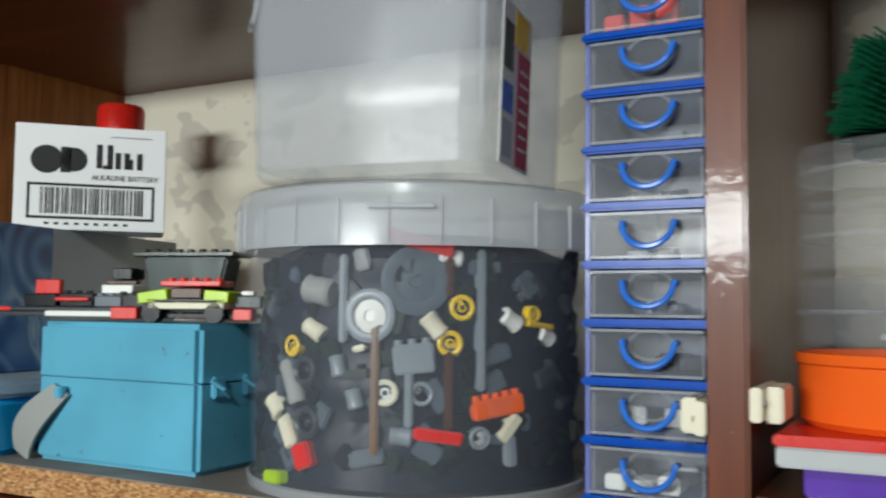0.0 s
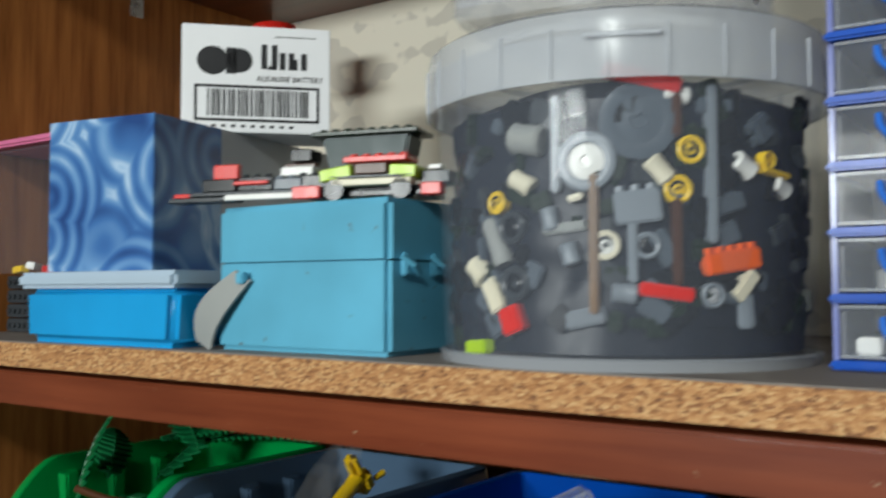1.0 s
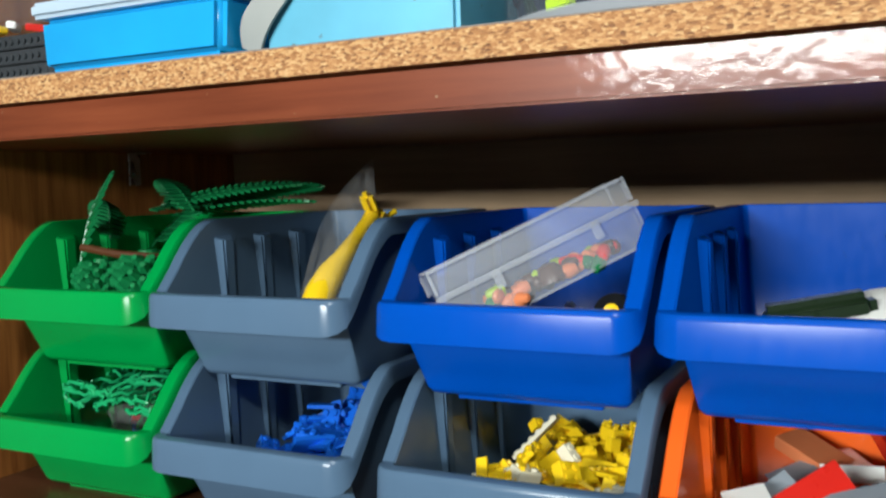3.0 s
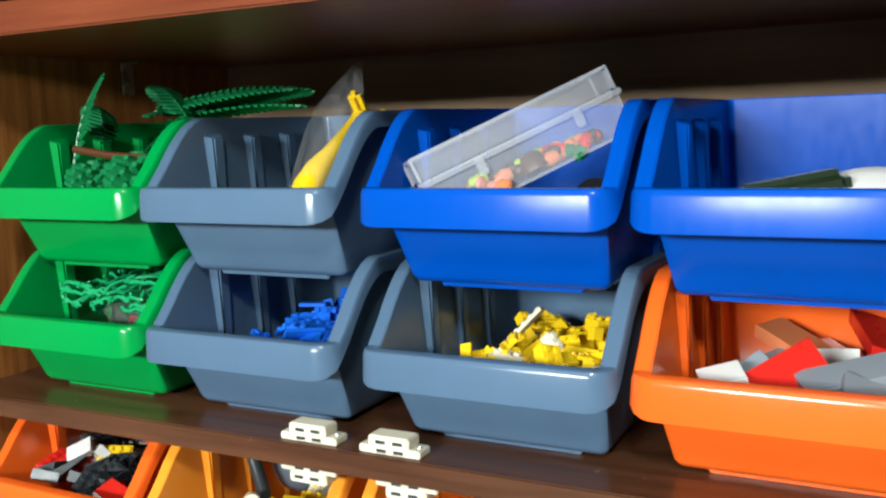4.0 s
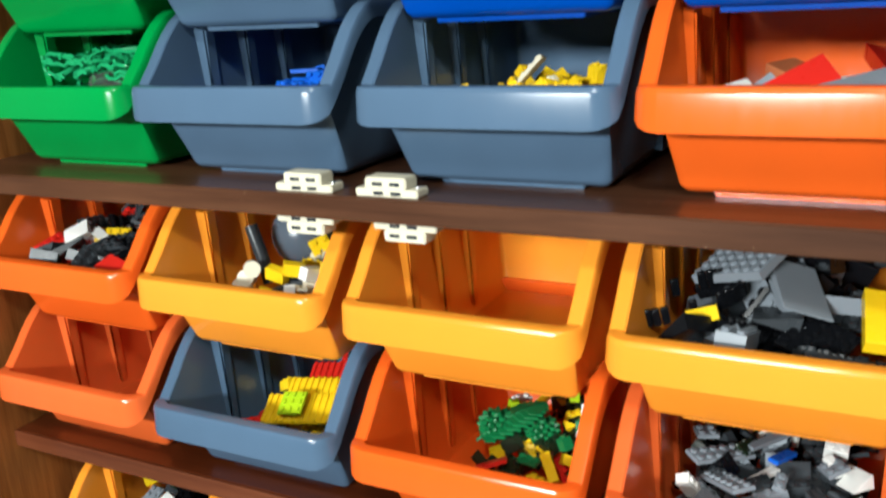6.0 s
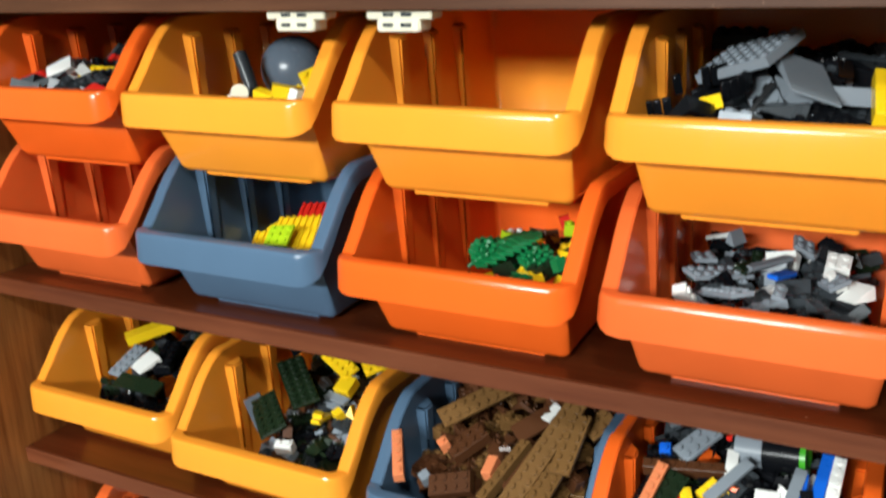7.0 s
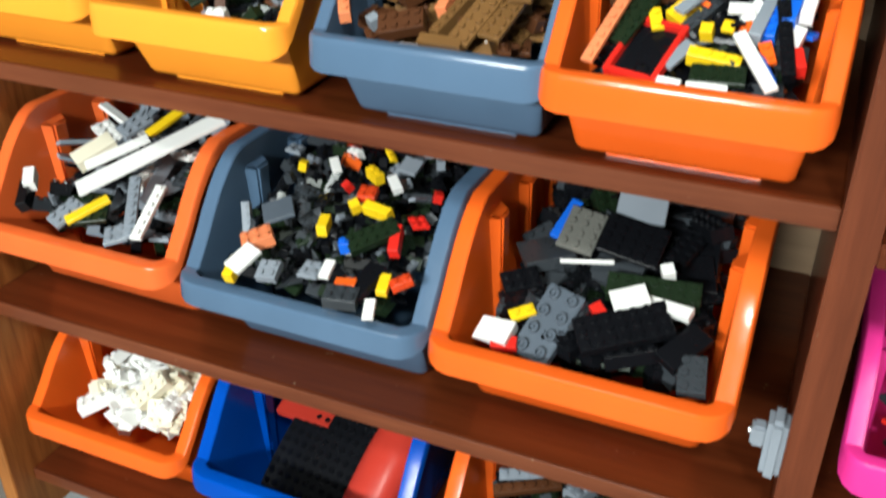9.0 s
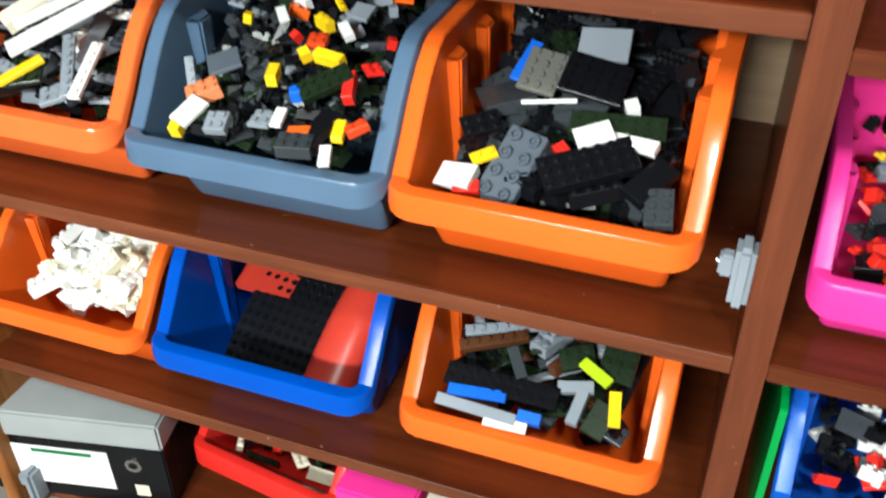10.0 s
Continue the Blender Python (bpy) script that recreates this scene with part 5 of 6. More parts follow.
lay(HEAP_COAL, (2, 3, 1, 0), WHITE, 0.590, 0.066, 0.618, 0.080, "white angled wing piece on black bricks", 1.2, 0.012)
lay(HEAP_COAL, (1, 4, 2, 2), WHITE, 0.614, 0.078, 0.650, 0.070, "white angled wing piece on black bricks", 1.3, 0.012)
lay(HEAP_COAL, (2, 7, 3, 1), DKGREEN, 0.579, 0.086, 0.656, 0.094, "dark green studded beam on black bricks", 1.3, 0.004)
lay(HEAP_COAL, (3, 4, 1, 1), STONE, 0.546, 0.110, 0.549, 0.146, "dull grey studded plate at the back of the bin", 1.3, 0.004)
lay(HEAP_COAL, (5, 4, 1, 1), BLACK, 0.589, 0.110, 0.592, 0.146, "black studded plate at the back of the bin", 1.3, 0.004)
lay(HEAP_COAL, (3, 4, 1, 0), LTGREY, 0.567, 0.160, 0.612, 0.163, "pale blue-grey plate at the back of the bin", 1.3, 0.004)
lay(HEAP_COAL, (1, 4, 1, 0), BBLUE, 0.528, 0.119, 0.535, 0.153, "thin blue plate at the back of the bin", 1.3, 0.004)
lay(HEAP_COAL, (2, 3, 3, 2), WHITE, 0.493, 0.030, 0.525, 0.026, "white sloped piece in the corner of the bin", 1.3, 0.006)
lay(HEAP_COAL, (1, 1, 3, 0), WHITE, 0.621, 0.103, 0.630, 0.107, "small white piece on black bricks", 1.3, 0.01)
lay(HEAP_COAL, (1, 2, 1, 1), YELLOW, 0.518, 0.040, 0.534, 0.051, "thin yellow toothed plate among black bricks", 1.3, 0.004)
lay(HEAP_COAL, (2, 1, 2, 0), BRIGHTRED, 0.580, 0.058, 0.589, 0.066, "red piece among black bricks", 1.3, 0.0)
lay(HEAP_COAL, (1, 2, 2, 0), BRIGHTRED, 0.511, 0.018, 0.529, 0.022, "red beam at the front of the bin", 1.3, 0.0)
lay(HEAP_COAL, (2, 3, 2, 1), DKGREY, 0.665, 0.017, 0.661, 0.041, "dark grey piece in the corner of the bin", 1.3, 0.004)
lay(HEAP_COAL, (2, 4, 2, 0), BLACK, 0.640, 0.031, 0.663, 0.065, "black curved piece by the bin wall", 1.3, 0.004)
lay(HEAP_COAL, (2, 3, 1, 1), BLACK, 0.501, 0.068, 0.525, 0.082, "black plate lying in the bin", 1.3, 0.0)
lay(HEAP_MIX, (2, 3, 3, 1), SALMON, 0.292, 0.011, 0.310, 0.025, "salmon red brick lying on the mixed heap", 1.12, 0.004)
lay(HEAP_MIX, (2, 3, 1, 0), WHITE, 0.299, -0.017, 0.307, 0.005, "white smooth plate lying on the mixed heap", 1.12, 0.006)
lay(HEAP_MIX, (1, 1, 3, 1), YELLOW, 0.290, -0.019, 0.302, -0.018, "yellow brick lying on the mixed heap", 1.12, 0.002)
lay(HEAP_MIX, (2, 1, 3, 0), YELLOW, 0.342, 0.044, 0.354, 0.047, "yellow cube lying on the mixed heap", 1.12, 0.004)
lay(HEAP_MIX, (1, 3, 3, 0), YELLOW, 0.373, 0.074, 0.400, 0.069, "yellow beam lying on the mixed heap", 1.12, 0.004)
lay(HEAP_MIX, (1, 1, 3, 0), YELLOW, 0.360, 0.068, 0.368, 0.076, "yellow piece lying on the mixed heap", 1.12, 0.004)
lay(HEAP_MIX, (2, 2, 2, 1), SCARLET, 0.361, 0.085, 0.377, 0.088, "orange-red brick lying on the mixed heap", 1.0, 0.002)
lay(HEAP_MIX, (2, 2, 1, 1), LTGREY, 0.358, -0.002, 0.372, -0.002, "pale grey plate with holes on the mixed heap", 1.12, 0.006)
lay(HEAP_MIX, (2, 1, 1, 0), WHITE, 0.371, 0.001, 0.384, 0.002, "white plate lying on the mixed heap", 1.12, 0.007)
lay(HEAP_MIX, (1, 2, 2, 1), SCARLET, 0.432, 0.004, 0.444, 0.014, "orange-red brick lying on the mixed heap", 1.12, 0.002)
lay(HEAP_MIX, (1, 1, 3, 1), BBLUE, 0.373, 0.029, 0.380, 0.032, "small blue brick lying on the mixed heap", 1.12, 0.004)
lay(HEAP_MIX, (2, 1, 1, 0), WHITE, 0.319, 0.108, 0.329, 0.115, "small white plate on the mixed heap", 1.12, 0.0)
lay(HEAP_MIX, (1, 2, 3, 1), YELLOW, 0.356, 0.115, 0.369, 0.107, "small yellow brick on the mixed heap", 1.12, 0.0)
lay(HEAP_MIX, (3, 3, 1, 0), GREYBLUE, 0.294, 0.042, 0.313, 0.055, "slate-grey plate lying on the mixed heap", 1.12, 0.004)
lay(HEAP_MIX, (2, 5, 2, 1), DKGREEN, 0.379, 0.030, 0.409, 0.061, "dark green plate lying on the mixed heap", 1.12, 0.003)
lay(HEAP_MIX, (2, 4, 2, 0), BLACK, 0.404, -0.011, 0.414, 0.020, "black curved piece on the mixed heap", 1.12, 0.0)
lay(HEAP_MIX, (2, 3, 3, 1), DKGREY, 0.383, -0.019, 0.411, -0.013, "dark grey brick at the front of the heap", 1.12, 0.003)
lay(HEAP_MIX, (1, 2, 2, 0), ORANGE, 0.386, -0.004, 0.403, -0.001, "small orange piece on the mixed heap", 1.12, 0.0)
lay(HEAP_MIX, (1, 2, 2, 0), YELLOW, 0.425, -0.003, 0.422, 0.014, "small yellow piece on the mixed heap", 1.12, 0.0)
lay(HEAP_MIX, (2, 1, 1, 0), WHITE, 0.418, -0.021, 0.430, -0.018, "small white plate at the front of the heap", 1.12, 0.0)
lay(HEAP_MIX, (2, 2, 2, 1), LTGREY, 0.317, -0.010, 0.339, -0.007, "pale grey piece at the front of the heap", 1.12, 0.003)
lay(HEAP_MIX, (2, 1, 2, 0), WHITE, 0.383, 0.102, 0.389, 0.107, "small white piece on the mixed heap", 1.12, 0.0)
lay(HEAP_MIX, (2, 2, 1, 0), LTGREY, 0.381, 0.127, 0.401, 0.125, "pale grey plate at the back of the heap", 1.12, 0.0)
lay(HEAP_MIX, (1, 3, 3, 0), BRIGHTRED, 0.416, 0.039, 0.410, 0.060, "red bar lying on the mixed heap", 1.12, 0.0)
lay(HEAP_PALE, (2, 14, 1, 0), WHITE, 0.103, 0.024, 0.200, 0.129, "long white smooth plate lying across grey plates", 1.3, 0.01)
lay(HEAP_PALE, (1, 6, 1, 0), WHITE, 0.099, 0.048, 0.139, 0.091, "white plate lying beside a longer one", 1.3, 0.012)
lay(HEAP_PALE, (2, 4, 3, 0), IVORY, 0.072, 0.056, 0.095, 0.090, "cream block lying on grey plates", 1.3, 0.004)
lay(HEAP_PALE, (1, 4, 1, 0), YELLOW, 0.117, -0.006, 0.140, 0.024, "yellow plate lying on white plates", 1.3, 0.006)
lay(HEAP_PALE, (1, 7, 1, 1), LTGREY, 0.182, -0.004, 0.149, 0.051, "pale grey toothed plate lying in the bin", 1.3, 0.003)
lay(HEAP_PALE, (1, 6, 1, 1), WHITE, 0.191, -0.005, 0.179, 0.049, "white studded plate lying in the bin", 1.3, 0.003)
lay(HEAP_PALE, (2, 2, 1, 1), LTGREY, 0.160, -0.009, 0.175, 0.000, "pale grey plate at the front of the bin", 1.3, 0.0)
lay(HEAP_PALE, (1, 3, 3, 0), BLACK, 0.057, -0.000, 0.042, 0.026, "black upright piece in the bin", 1.3, 0.004)
lay(HEAP_PALE, (1, 2, 3, 0), WHITE, 0.050, 0.020, 0.041, 0.032, "small white peg in the bin", 1.3, 0.01)
lay(HEAP_PALE, (1, 4, 1, 0), YELLOW, 0.129, 0.101, 0.142, 0.135, "yellow bar at the back of the heap", 1.3, 0.004)
lay(HEAP_PALE, (2, 3, 1, 1), LTGREY, 0.100, 0.096, 0.112, 0.120, "pale grey plate at the back of the heap", 1.3, 0.004)
lay(HEAP_PALE, (2, 3, 1, 1), DKGREEN, 0.115, 0.003, 0.143, 0.015, "dark green plate under a yellow one", 1.3, 0.0)
lay(HEAP_PALE, (2, 3, 1, 1), LTGREY, 0.102, -0.009, 0.112, 0.015, "pale grey plate at the front of the bin", 1.3, 0.003)
lay(HEAP_ODDS, (1, 6, 2, 1), BROWN, 0.505, 0.052, 0.564, 0.076, "brown studded beam lying on dark plates", 1.3, 0.01)
lay(HEAP_ODDS, (1, 8, 1, 1), LTGREY, 0.504, 0.067, 0.586, 0.093, "pale grey plate behind a brown beam", 1.3, 0.006)
lay(HEAP_ODDS, (2, 10, 1, 1), BLACK, 0.502, 0.032, 0.602, 0.029, "long black studded plate on the heap", 1.3, 0.006)
lay(HEAP_ODDS, (1, 5, 1, 0), BBLUE, 0.510, 0.017, 0.557, 0.021, "blue plate at the front of the bin", 1.3, 0.008)
lay(HEAP_ODDS, (1, 7, 1, 0), LTGREY, 0.501, 0.008, 0.571, 0.006, "pale grey beam at the front of the bin", 1.3, 0.006)
lay(HEAP_ODDS, (1, 4, 1, 0), WHITE, 0.545, 0.001, 0.583, 0.002, "white plate at the front of the bin", 1.2, 0.003)
lay(HEAP_ODDS, (1, 3, 1, 0), LIME, 0.615, 0.063, 0.643, 0.050, "lime green plate on dark plates", 1.3, 0.012)
lay(HEAP_ODDS, (1, 3, 1, 2), YELLOW, 0.649, 0.045, 0.654, 0.020, "yellow sloped piece on dark plates", 1.3, 0.01)
lay(HEAP_ODDS, (1, 3, 2, 0), LTGREY, 0.601, 0.040, 0.629, 0.046, "light grey bracket on dark plates", 1.3, 0.008)
lay(HEAP_ODDS, (1, 3, 2, 0), LTGREY, 0.623, 0.041, 0.619, 0.013, "light grey bracket on dark plates", 1.3, 0.008)
lay(HEAP_ODDS, (2, 3, 2, 1), DKGREEN, 0.597, 0.064, 0.622, 0.074, "dark green brick on the heap", 1.3, 0.004)
lay(HEAP_ODDS, (3, 3, 1, 1), DKGREEN, 0.628, 0.071, 0.663, 0.069, "dark green plate on the heap", 1.3, 0.004)
lay(HEAP_ODDS, (1, 3, 2, 0), DKGREY, 0.553, 0.061, 0.567, 0.041, "dark grey bracket on the heap", 1.3, 0.008)
lay(HEAP_ODDS, (2, 3, 2, 0), DKGREEN, 0.636, 0.011, 0.644, 0.036, "dark grey-green block on the heap", 1.3, 0.004)
lay(HEAP_ODDS, (1, 2, 3, 0), BBLUE, 0.573, 0.012, 0.592, 0.012, "blue block at the front of the bin", 1.3, 0.004)


def red_tray(m):
    e = empty("toy_tray", m, "small red toy tray with a dark bottom on a heap", "toy tray")
    part("base", box(-0.017, 0.017, -0.024, 0.024, 0, 0.002, 0.0005), BLACK, e, "dark bottom")
    for a in ((-0.019, -0.015, -0.026, 0.026), (0.015, 0.019, -0.026, 0.026), (-0.0148, 0.0148, -0.026, -0.022), (-0.0148, 0.0148, 0.022, 0.026)):
        part("wall", box(a[0], a[1], a[2], a[3], 0, 0.008, 0.0008), BRIGHTRED, e)


red_tray(pose(0.605, 0.018, Z_D + 0.077, 30, 2, -14) @ Matrix.Scale(0.92, 4))
cn = empty("toy_canister", pose(0.652, 0.082, Z_D + 0.116, 0, 84, -4), "black toy canister with white label and green end", "toy piece")
part("case", cyl(0.0125, 0.0125, -0.026, 0.018, 20), BLACK, cn)
part("label", cyl(0.0128, 0.0128, -0.024, -0.006, 20), LTGREY, cn, "pale label band")
part("green_end", lathe([(0, 0.0192), (0.006, 0.0192), (0.0085, 0.022), (0.0125, 0.022), (0.0128, 0.0182), (0, 0.0182)], 20), plastic("bright_green_end", (0.05, 0.36, 0.02), 0.3), cn, "bright green end ring")
# large pieces in the big orange bin
def big_brick(nx, ny, h, mat, m, label):
    """Large brick with hollow studs, 16 mm to the stud."""
    g = 0.016
    e = empty("large_brick", m, label, "toy brick", "large bricks in the orange bin")
    part("block", box(-nx * g / 2, nx * g / 2, -ny * g / 2, ny * g / 2, 0, h, 0.0008), mat, e)
    for i in range(nx):
        for j in range(ny):
            st = lathe([(0.0048, 0.0), (0.0048, 0.0040), (0.0044, 0.0044), (0.0033, 0.0044), (0.0031, 0.0012), (0.0012, 0.0012), (0.0010, 0.0032), (0, 0.0032)], 14)
            ob = part("stud", st, mat, e)
            ob.matrix_basis = pose((i - (nx - 1) / 2) * g, (j - (ny - 1) / 2) * g, h)


big_brick(2, 4, 0.010, GREYBLUE, pose(0.548, 0.048, Z_E + 0.092, 36, 6, -14), "large slate-grey hollow-studded brick leaning in the bin")
# bright odds and ends among the dark bricks
def sprinkle(i, n, f0, f1, mats, kinds, seed, where, scale=1.0, xr=(-1, 1), yr=(0.05, 0.2)):
    x, y, z, s = at(i)
    r2 = random.Random(seed)
    for _ in range(n):
        for _ in range(25):
            u = r2.uniform(*yr)
            mm = pose(r2.uniform(*xr) * 0.056 * s, u * s, 0.008 + (f0 + (f1 - f0) * (u - 0.05) / 0.175 + 0.004) * s, r2.gauss(0, 16), r2.gauss(0, 16), r2.uniform(0, 360)) @ Matrix.Scale(scale, 4)
            kd = r2.choice(kinds)
            if all(in_bin(*(mm @ Vector(c)), s) for c in arrays(kd)[0][:16]):
                mt = r2.choice(mats)
                brick(kd, mt, pose(x, y, z) @ mm @ Matrix.Scale(1 / scale, 4), f"{COLOUR[mt]} {KINDNAME[kd[3]]} toy brick lying {where}", scale=scale)
                break


sprinkle(19, 16, 0.064, 0.150, [YELLOW, WHITE, LTGREY, BBLUE, ORANGE, LTGREY, WHITE, BRIGHTRED], SMALLK + [(6, 1, 1, 0), (4, 1, 3, 1), (8, 1, 1, 1)], 51, "among long dark bricks")
sprinkle(15, 12, 0.037, 0.044, [WHITE, LTGREY, YELLOW, LTGREY, BBLUE, WHITE], SMALLK + [(5, 1, 1, 0), (6, 2, 1, 1)], 52, "on the mixed grey heap")
sprinkle(20, 18, 0.072, 0.125, [LTGREY, WHITE, LTGREY, LTGREY], [(8, 1, 1, 1), (6, 2, 1, 1), (10, 1, 1, 0), (6, 1, 3, 1)], 53, "among grey plates", 1.3, (-0.6, 1))
sprinkle(21, 34, 0.082, 0.130, [YELLOW, LTGREY, WHITE, BRIGHTRED, LTGREY, ORANGE, LTGREY, LTGREY, DKGREEN], SMALLK, 54, "on the small mixed heap", 0.95)
sprinkle(17, 8, 0.048, 0.118, [LTGREY, YELLOW, LTGREY, BROWN, YELLOW], SMALLK, 55, "on the dark green heap", 1.0, (-0.3, 1), (0.05, 0.17))
sprinkle(25, 12, 0.068, 0.118, [LTGREY, BROWN, LTGREY, TAN, DKGREY], LONGK, 56, "on dark plates", 1.2)
sprinkle(14, 9, 0.036, 0.050, [YELLOW, BRIGHTRED, WHITE, LEAF, LIME], [(1, 1, 3, 1), (2, 1, 1, 1), (1, 1, 3, 0)], 57, "among green plant pieces", 1.0, (-0.2, 1), (0.06, 0.18))

def curved_plate(name, x, y, z, m, w, l, mat, label, bend=0.02, crown=0.0):
    """A moulded plate, bent along its length and arched by crown across its width."""
    b = bmesh.new()
    n, c = 12, 10
    rows = []
    for i in range(n + 1):
        u = i / n
        zz = bend * math.sin(u * math.pi * 0.6)
        across = [(k / c - 0.5, zz + crown * (math.sqrt(max(0.0, 1.04 - (2 * k / c - 1) ** 2)) - 1)) for k in range(c + 1)]
        rows.append([b.verts.new((s * w, u * l, h)) for s, h in across] + [b.verts.new((s * w, u * l, h - 0.009)) for s, h in reversed(across)])
    q = len(rows[0])
    for A, C in zip(rows, rows[1:]):
        for i in range(q):
            b.faces.new((A[i], A[(i + 1) % q], C[(i + 1) % q], C[i]))
    for R in (rows[0], rows[-1]):
        for k in range(c):
            b.faces.new((R[k], R[k + 1], R[q - 2 - k], R[q - 1 - k]))
    bmesh.ops.recalc_face_normals(b, faces=b.faces[:])
    studs = []
    if mat is BLACK:
        for i in range(int(w / 0.011)):
            for j in range(int(l / 0.011)):
                u = (j + 0.5) * 0.011 / l
                studs.append((-w / 2 + (i + 0.5) * 0.011, u * l, bend * math.sin(u * math.pi * 0.6) - 0.0002))
    e = empty(name, pose(x, y, z) @ m, label, "toy piece", "large pieces in the blue bin")
    part("plate", b, mat, e)
    for p in studs:
        part("stud", cyl(0.0032, 0.0032, 0, 0.002, 8, None, pose(*p)), mat, e)


curved_plate("hull_piece", 0.300, 0.045, Z_F + 0.035, pose(0, 0, 0, 16, 0, -8), 0.115, 0.125, BLACK, "large black studded hull piece in the blue bin", 0.03)
curved_plate("hull_piece", 0.364, 0.040, Z_F + 0.050, pose(0, 0, 0, 14, 4, -6), 0.056, 0.135, DULLRED, "large dull red rounded hull piece in the blue bin", 0.035, 0.022)
curved_plate("hull_piece", 0.262, 0.112, Z_F + 0.084, pose(0, 0, 0, 18, 0, -2), 0.066, 0.075, DULLRED, "red ribbed plate at the back of the blue bin", 0.0)


# ---- plants, vines, giraffe and other pieces in the upper bins ----
def frond(length, m, label, mat=LEAF, pairs=11):
    e = empty("plant_frond", m, label, "toy plant", "toy plants")
    b = tube([(0, length * k / 8, 0.012 * math.sin(k / 8 * 2.2)) for k in range(9)], 0.0013, 6)
    part("stem", b, mat, e)
    for k in range(1, pairs):
        u = k / pairs
        l = 0.021 * math.sin(math.pi * (0.15 + 0.8 * u))
        for sgn in (-1, 1):
            lf = bmesh.new()
            o = Vector((0, length * u, 0.012 * math.sin(u * 2.2)))
            d = Vector((sgn * 0.85, 0.5, -0.12)).normalized()
            sd = d.cross(Vector((0, 0, 1))).normalized() * 0.0046
            up = Vector((0, 0, 0.0011))
            t = [o + sd * 0.4, o + d * l * 0.5 + sd, o + d * l, o + d * l * 0.5 - sd, o - sd * 0.4]
            A = [lf.verts.new(p + up) for p in t]
            C = [lf.verts.new(p - up) for p in t]
            lf.faces.new(A)
            lf.faces.new(C[::-1])
            for i in range(5):
                lf.faces.new((A[i], A[(i + 1) % 5], C[(i + 1) % 5], C[i]))
            part("leaf", lf, mat, e, "", False)
    return e


gx, gy, gz = B[0][2], B[0][3], B[0][4]
frond(0.085, pose(gx - 0.040, gy + 0.065, gz + 0.085, 62, 0, -38), "green toy palm frond standing up from a bin")
frond(0.075, pose(gx - 0.030, gy + 0.09, gz + 0.105, 20, 20, 60), "green toy palm frond lying over the bin's rim")
frond(0.160, pose(gx - 0.055, gy + 0.165, gz + 0.128, 4, 8, -72), "long green toy fern frond lying across bins", LEAF, 24)
frond(0.165, pose(gx - 0.05, gy + 0.175, gz + 0.132, 2, -30, -76), "long green toy fern frond lying across bins", LEAF, 24)
frond(0.070, pose(gx + 0.005, gy + 0.16, gz + 0.126, 18, 0, 70), "broad green toy palm frond over the bin's rim")
frond(0.150, pose(gx - 0.045, gy + 0.185, gz + 0.122, 0, -8, -78), "long green toy fern frond lying across bins", LEAF, 20)
frond(0.090, pose(gx - 0.03, gy + 0.14, gz + 0.095, 26, 0, -20), "green toy palm frond in a bin")
trunk = tube([(gx - 0.034, gy + 0.062, gz + 0.100), (gx, gy + 0.068, gz + 0.094), (gx + 0.040, gy + 0.082, gz + 0.090)], 0.0034, 8)
tagged(link("toy_tree_trunk", trunk, BROWN, None, "", True), "brown toy tree trunk lying among green leaves", "toy plant")


def leafy_ball(x, y, z, r, label):
    b = bmesh.new()
    for i in range(7):
        rr = r * math.sin(math.pi * (i + 1) / 9)
        for j in range(10):
            a = 2 * math.pi * (j + 0.5 * (i % 2)) / 10
            cyl(r * 0.24, r * 0.10, 0, r * 0.34, 6, b, pose(rr * math.cos(a), rr * math.sin(a), r * 1.6 * i / 7, 0, 62, math.degrees(a)))
    cyl(r * 0.8, r * 0.3, 0, r * 1.7, 10, b)
    ob = link("toy_bush", b, LEAF, None, "", False)
    ob.matrix_world = pose(x, y, z)
    tagged(ob, label, "toy plant", "toy plants")


leafy_ball(gx - 0.020, gy + 0.070, gz + 0.056, 0.020, "round green toy bush in a bin")
leafy_ball(gx + 0.018, gy + 0.085, gz + 0.054, 0.025, "spiky green toy bush in a bin")
leafy_ball(gx + 0.042, gy + 0.110, gz + 0.056, 0.022, "spiky dark green toy bush in a bin")
leafy_ball(0.438, 0.092, Z_C + 0.044, 0.012, "spiky green toy bush in an orange bin")
leafy_ball(0.472, 0.100, Z_C + 0.042, 0.011, "spiky green toy bush in an orange bin")
frond(0.060, pose(0.428, 0.075, Z_C + 0.046, 10, 0, -50), "green toy frond in an orange bin")

rng = random.Random(21)
vine = bmesh.new()
vx, vy, vz = B[4][2], B[4][3], B[4][4]
for k in range(60):
    p = Vector((vx + rng.uniform(-0.03, 0.05), vy + rng.uniform(0.05, 0.19), vz + rng.uniform(0.066, 0.090)))
    pts, a = [], rng.uniform(0, 6.28)
    for i in range(16):
        pts.append(tuple(p))
        a += rng.uniform(-0.9, 0.9)
        p = p + Vector((0.0062 * math.cos(a), 0.0062 * math.sin(a), rng.uniform(-0.003, 0.003)))
        p.x = min(vx + 0.052, max(vx - 0.045, p.x))
        p.y = min(vy + 0.21, max(vy + 0.05, p.y))
    tube(pts, 0.0016, 5, vine)
tagged(link("vine_tangle", vine, plastic("vine_green", (0.01, 0.30, 0.11), 0.3), None, "", True), "tangle of green toy vines filling a bin", "toy plants", "", "stuff")
pile(*at(4), 0.030, 0.052, 36, 6, [LEAF, BBLUE, BRIGHTRED, DKGREEN, LTGREY], SMALLK, 31, "small bagged pieces", 1.0, 0.8)
pile(*at(0), 0.030, 0.060, 40, 4, [LEAF, DKGREEN], SMALLK, 32, "green plant pieces", 1.0, 0.85)


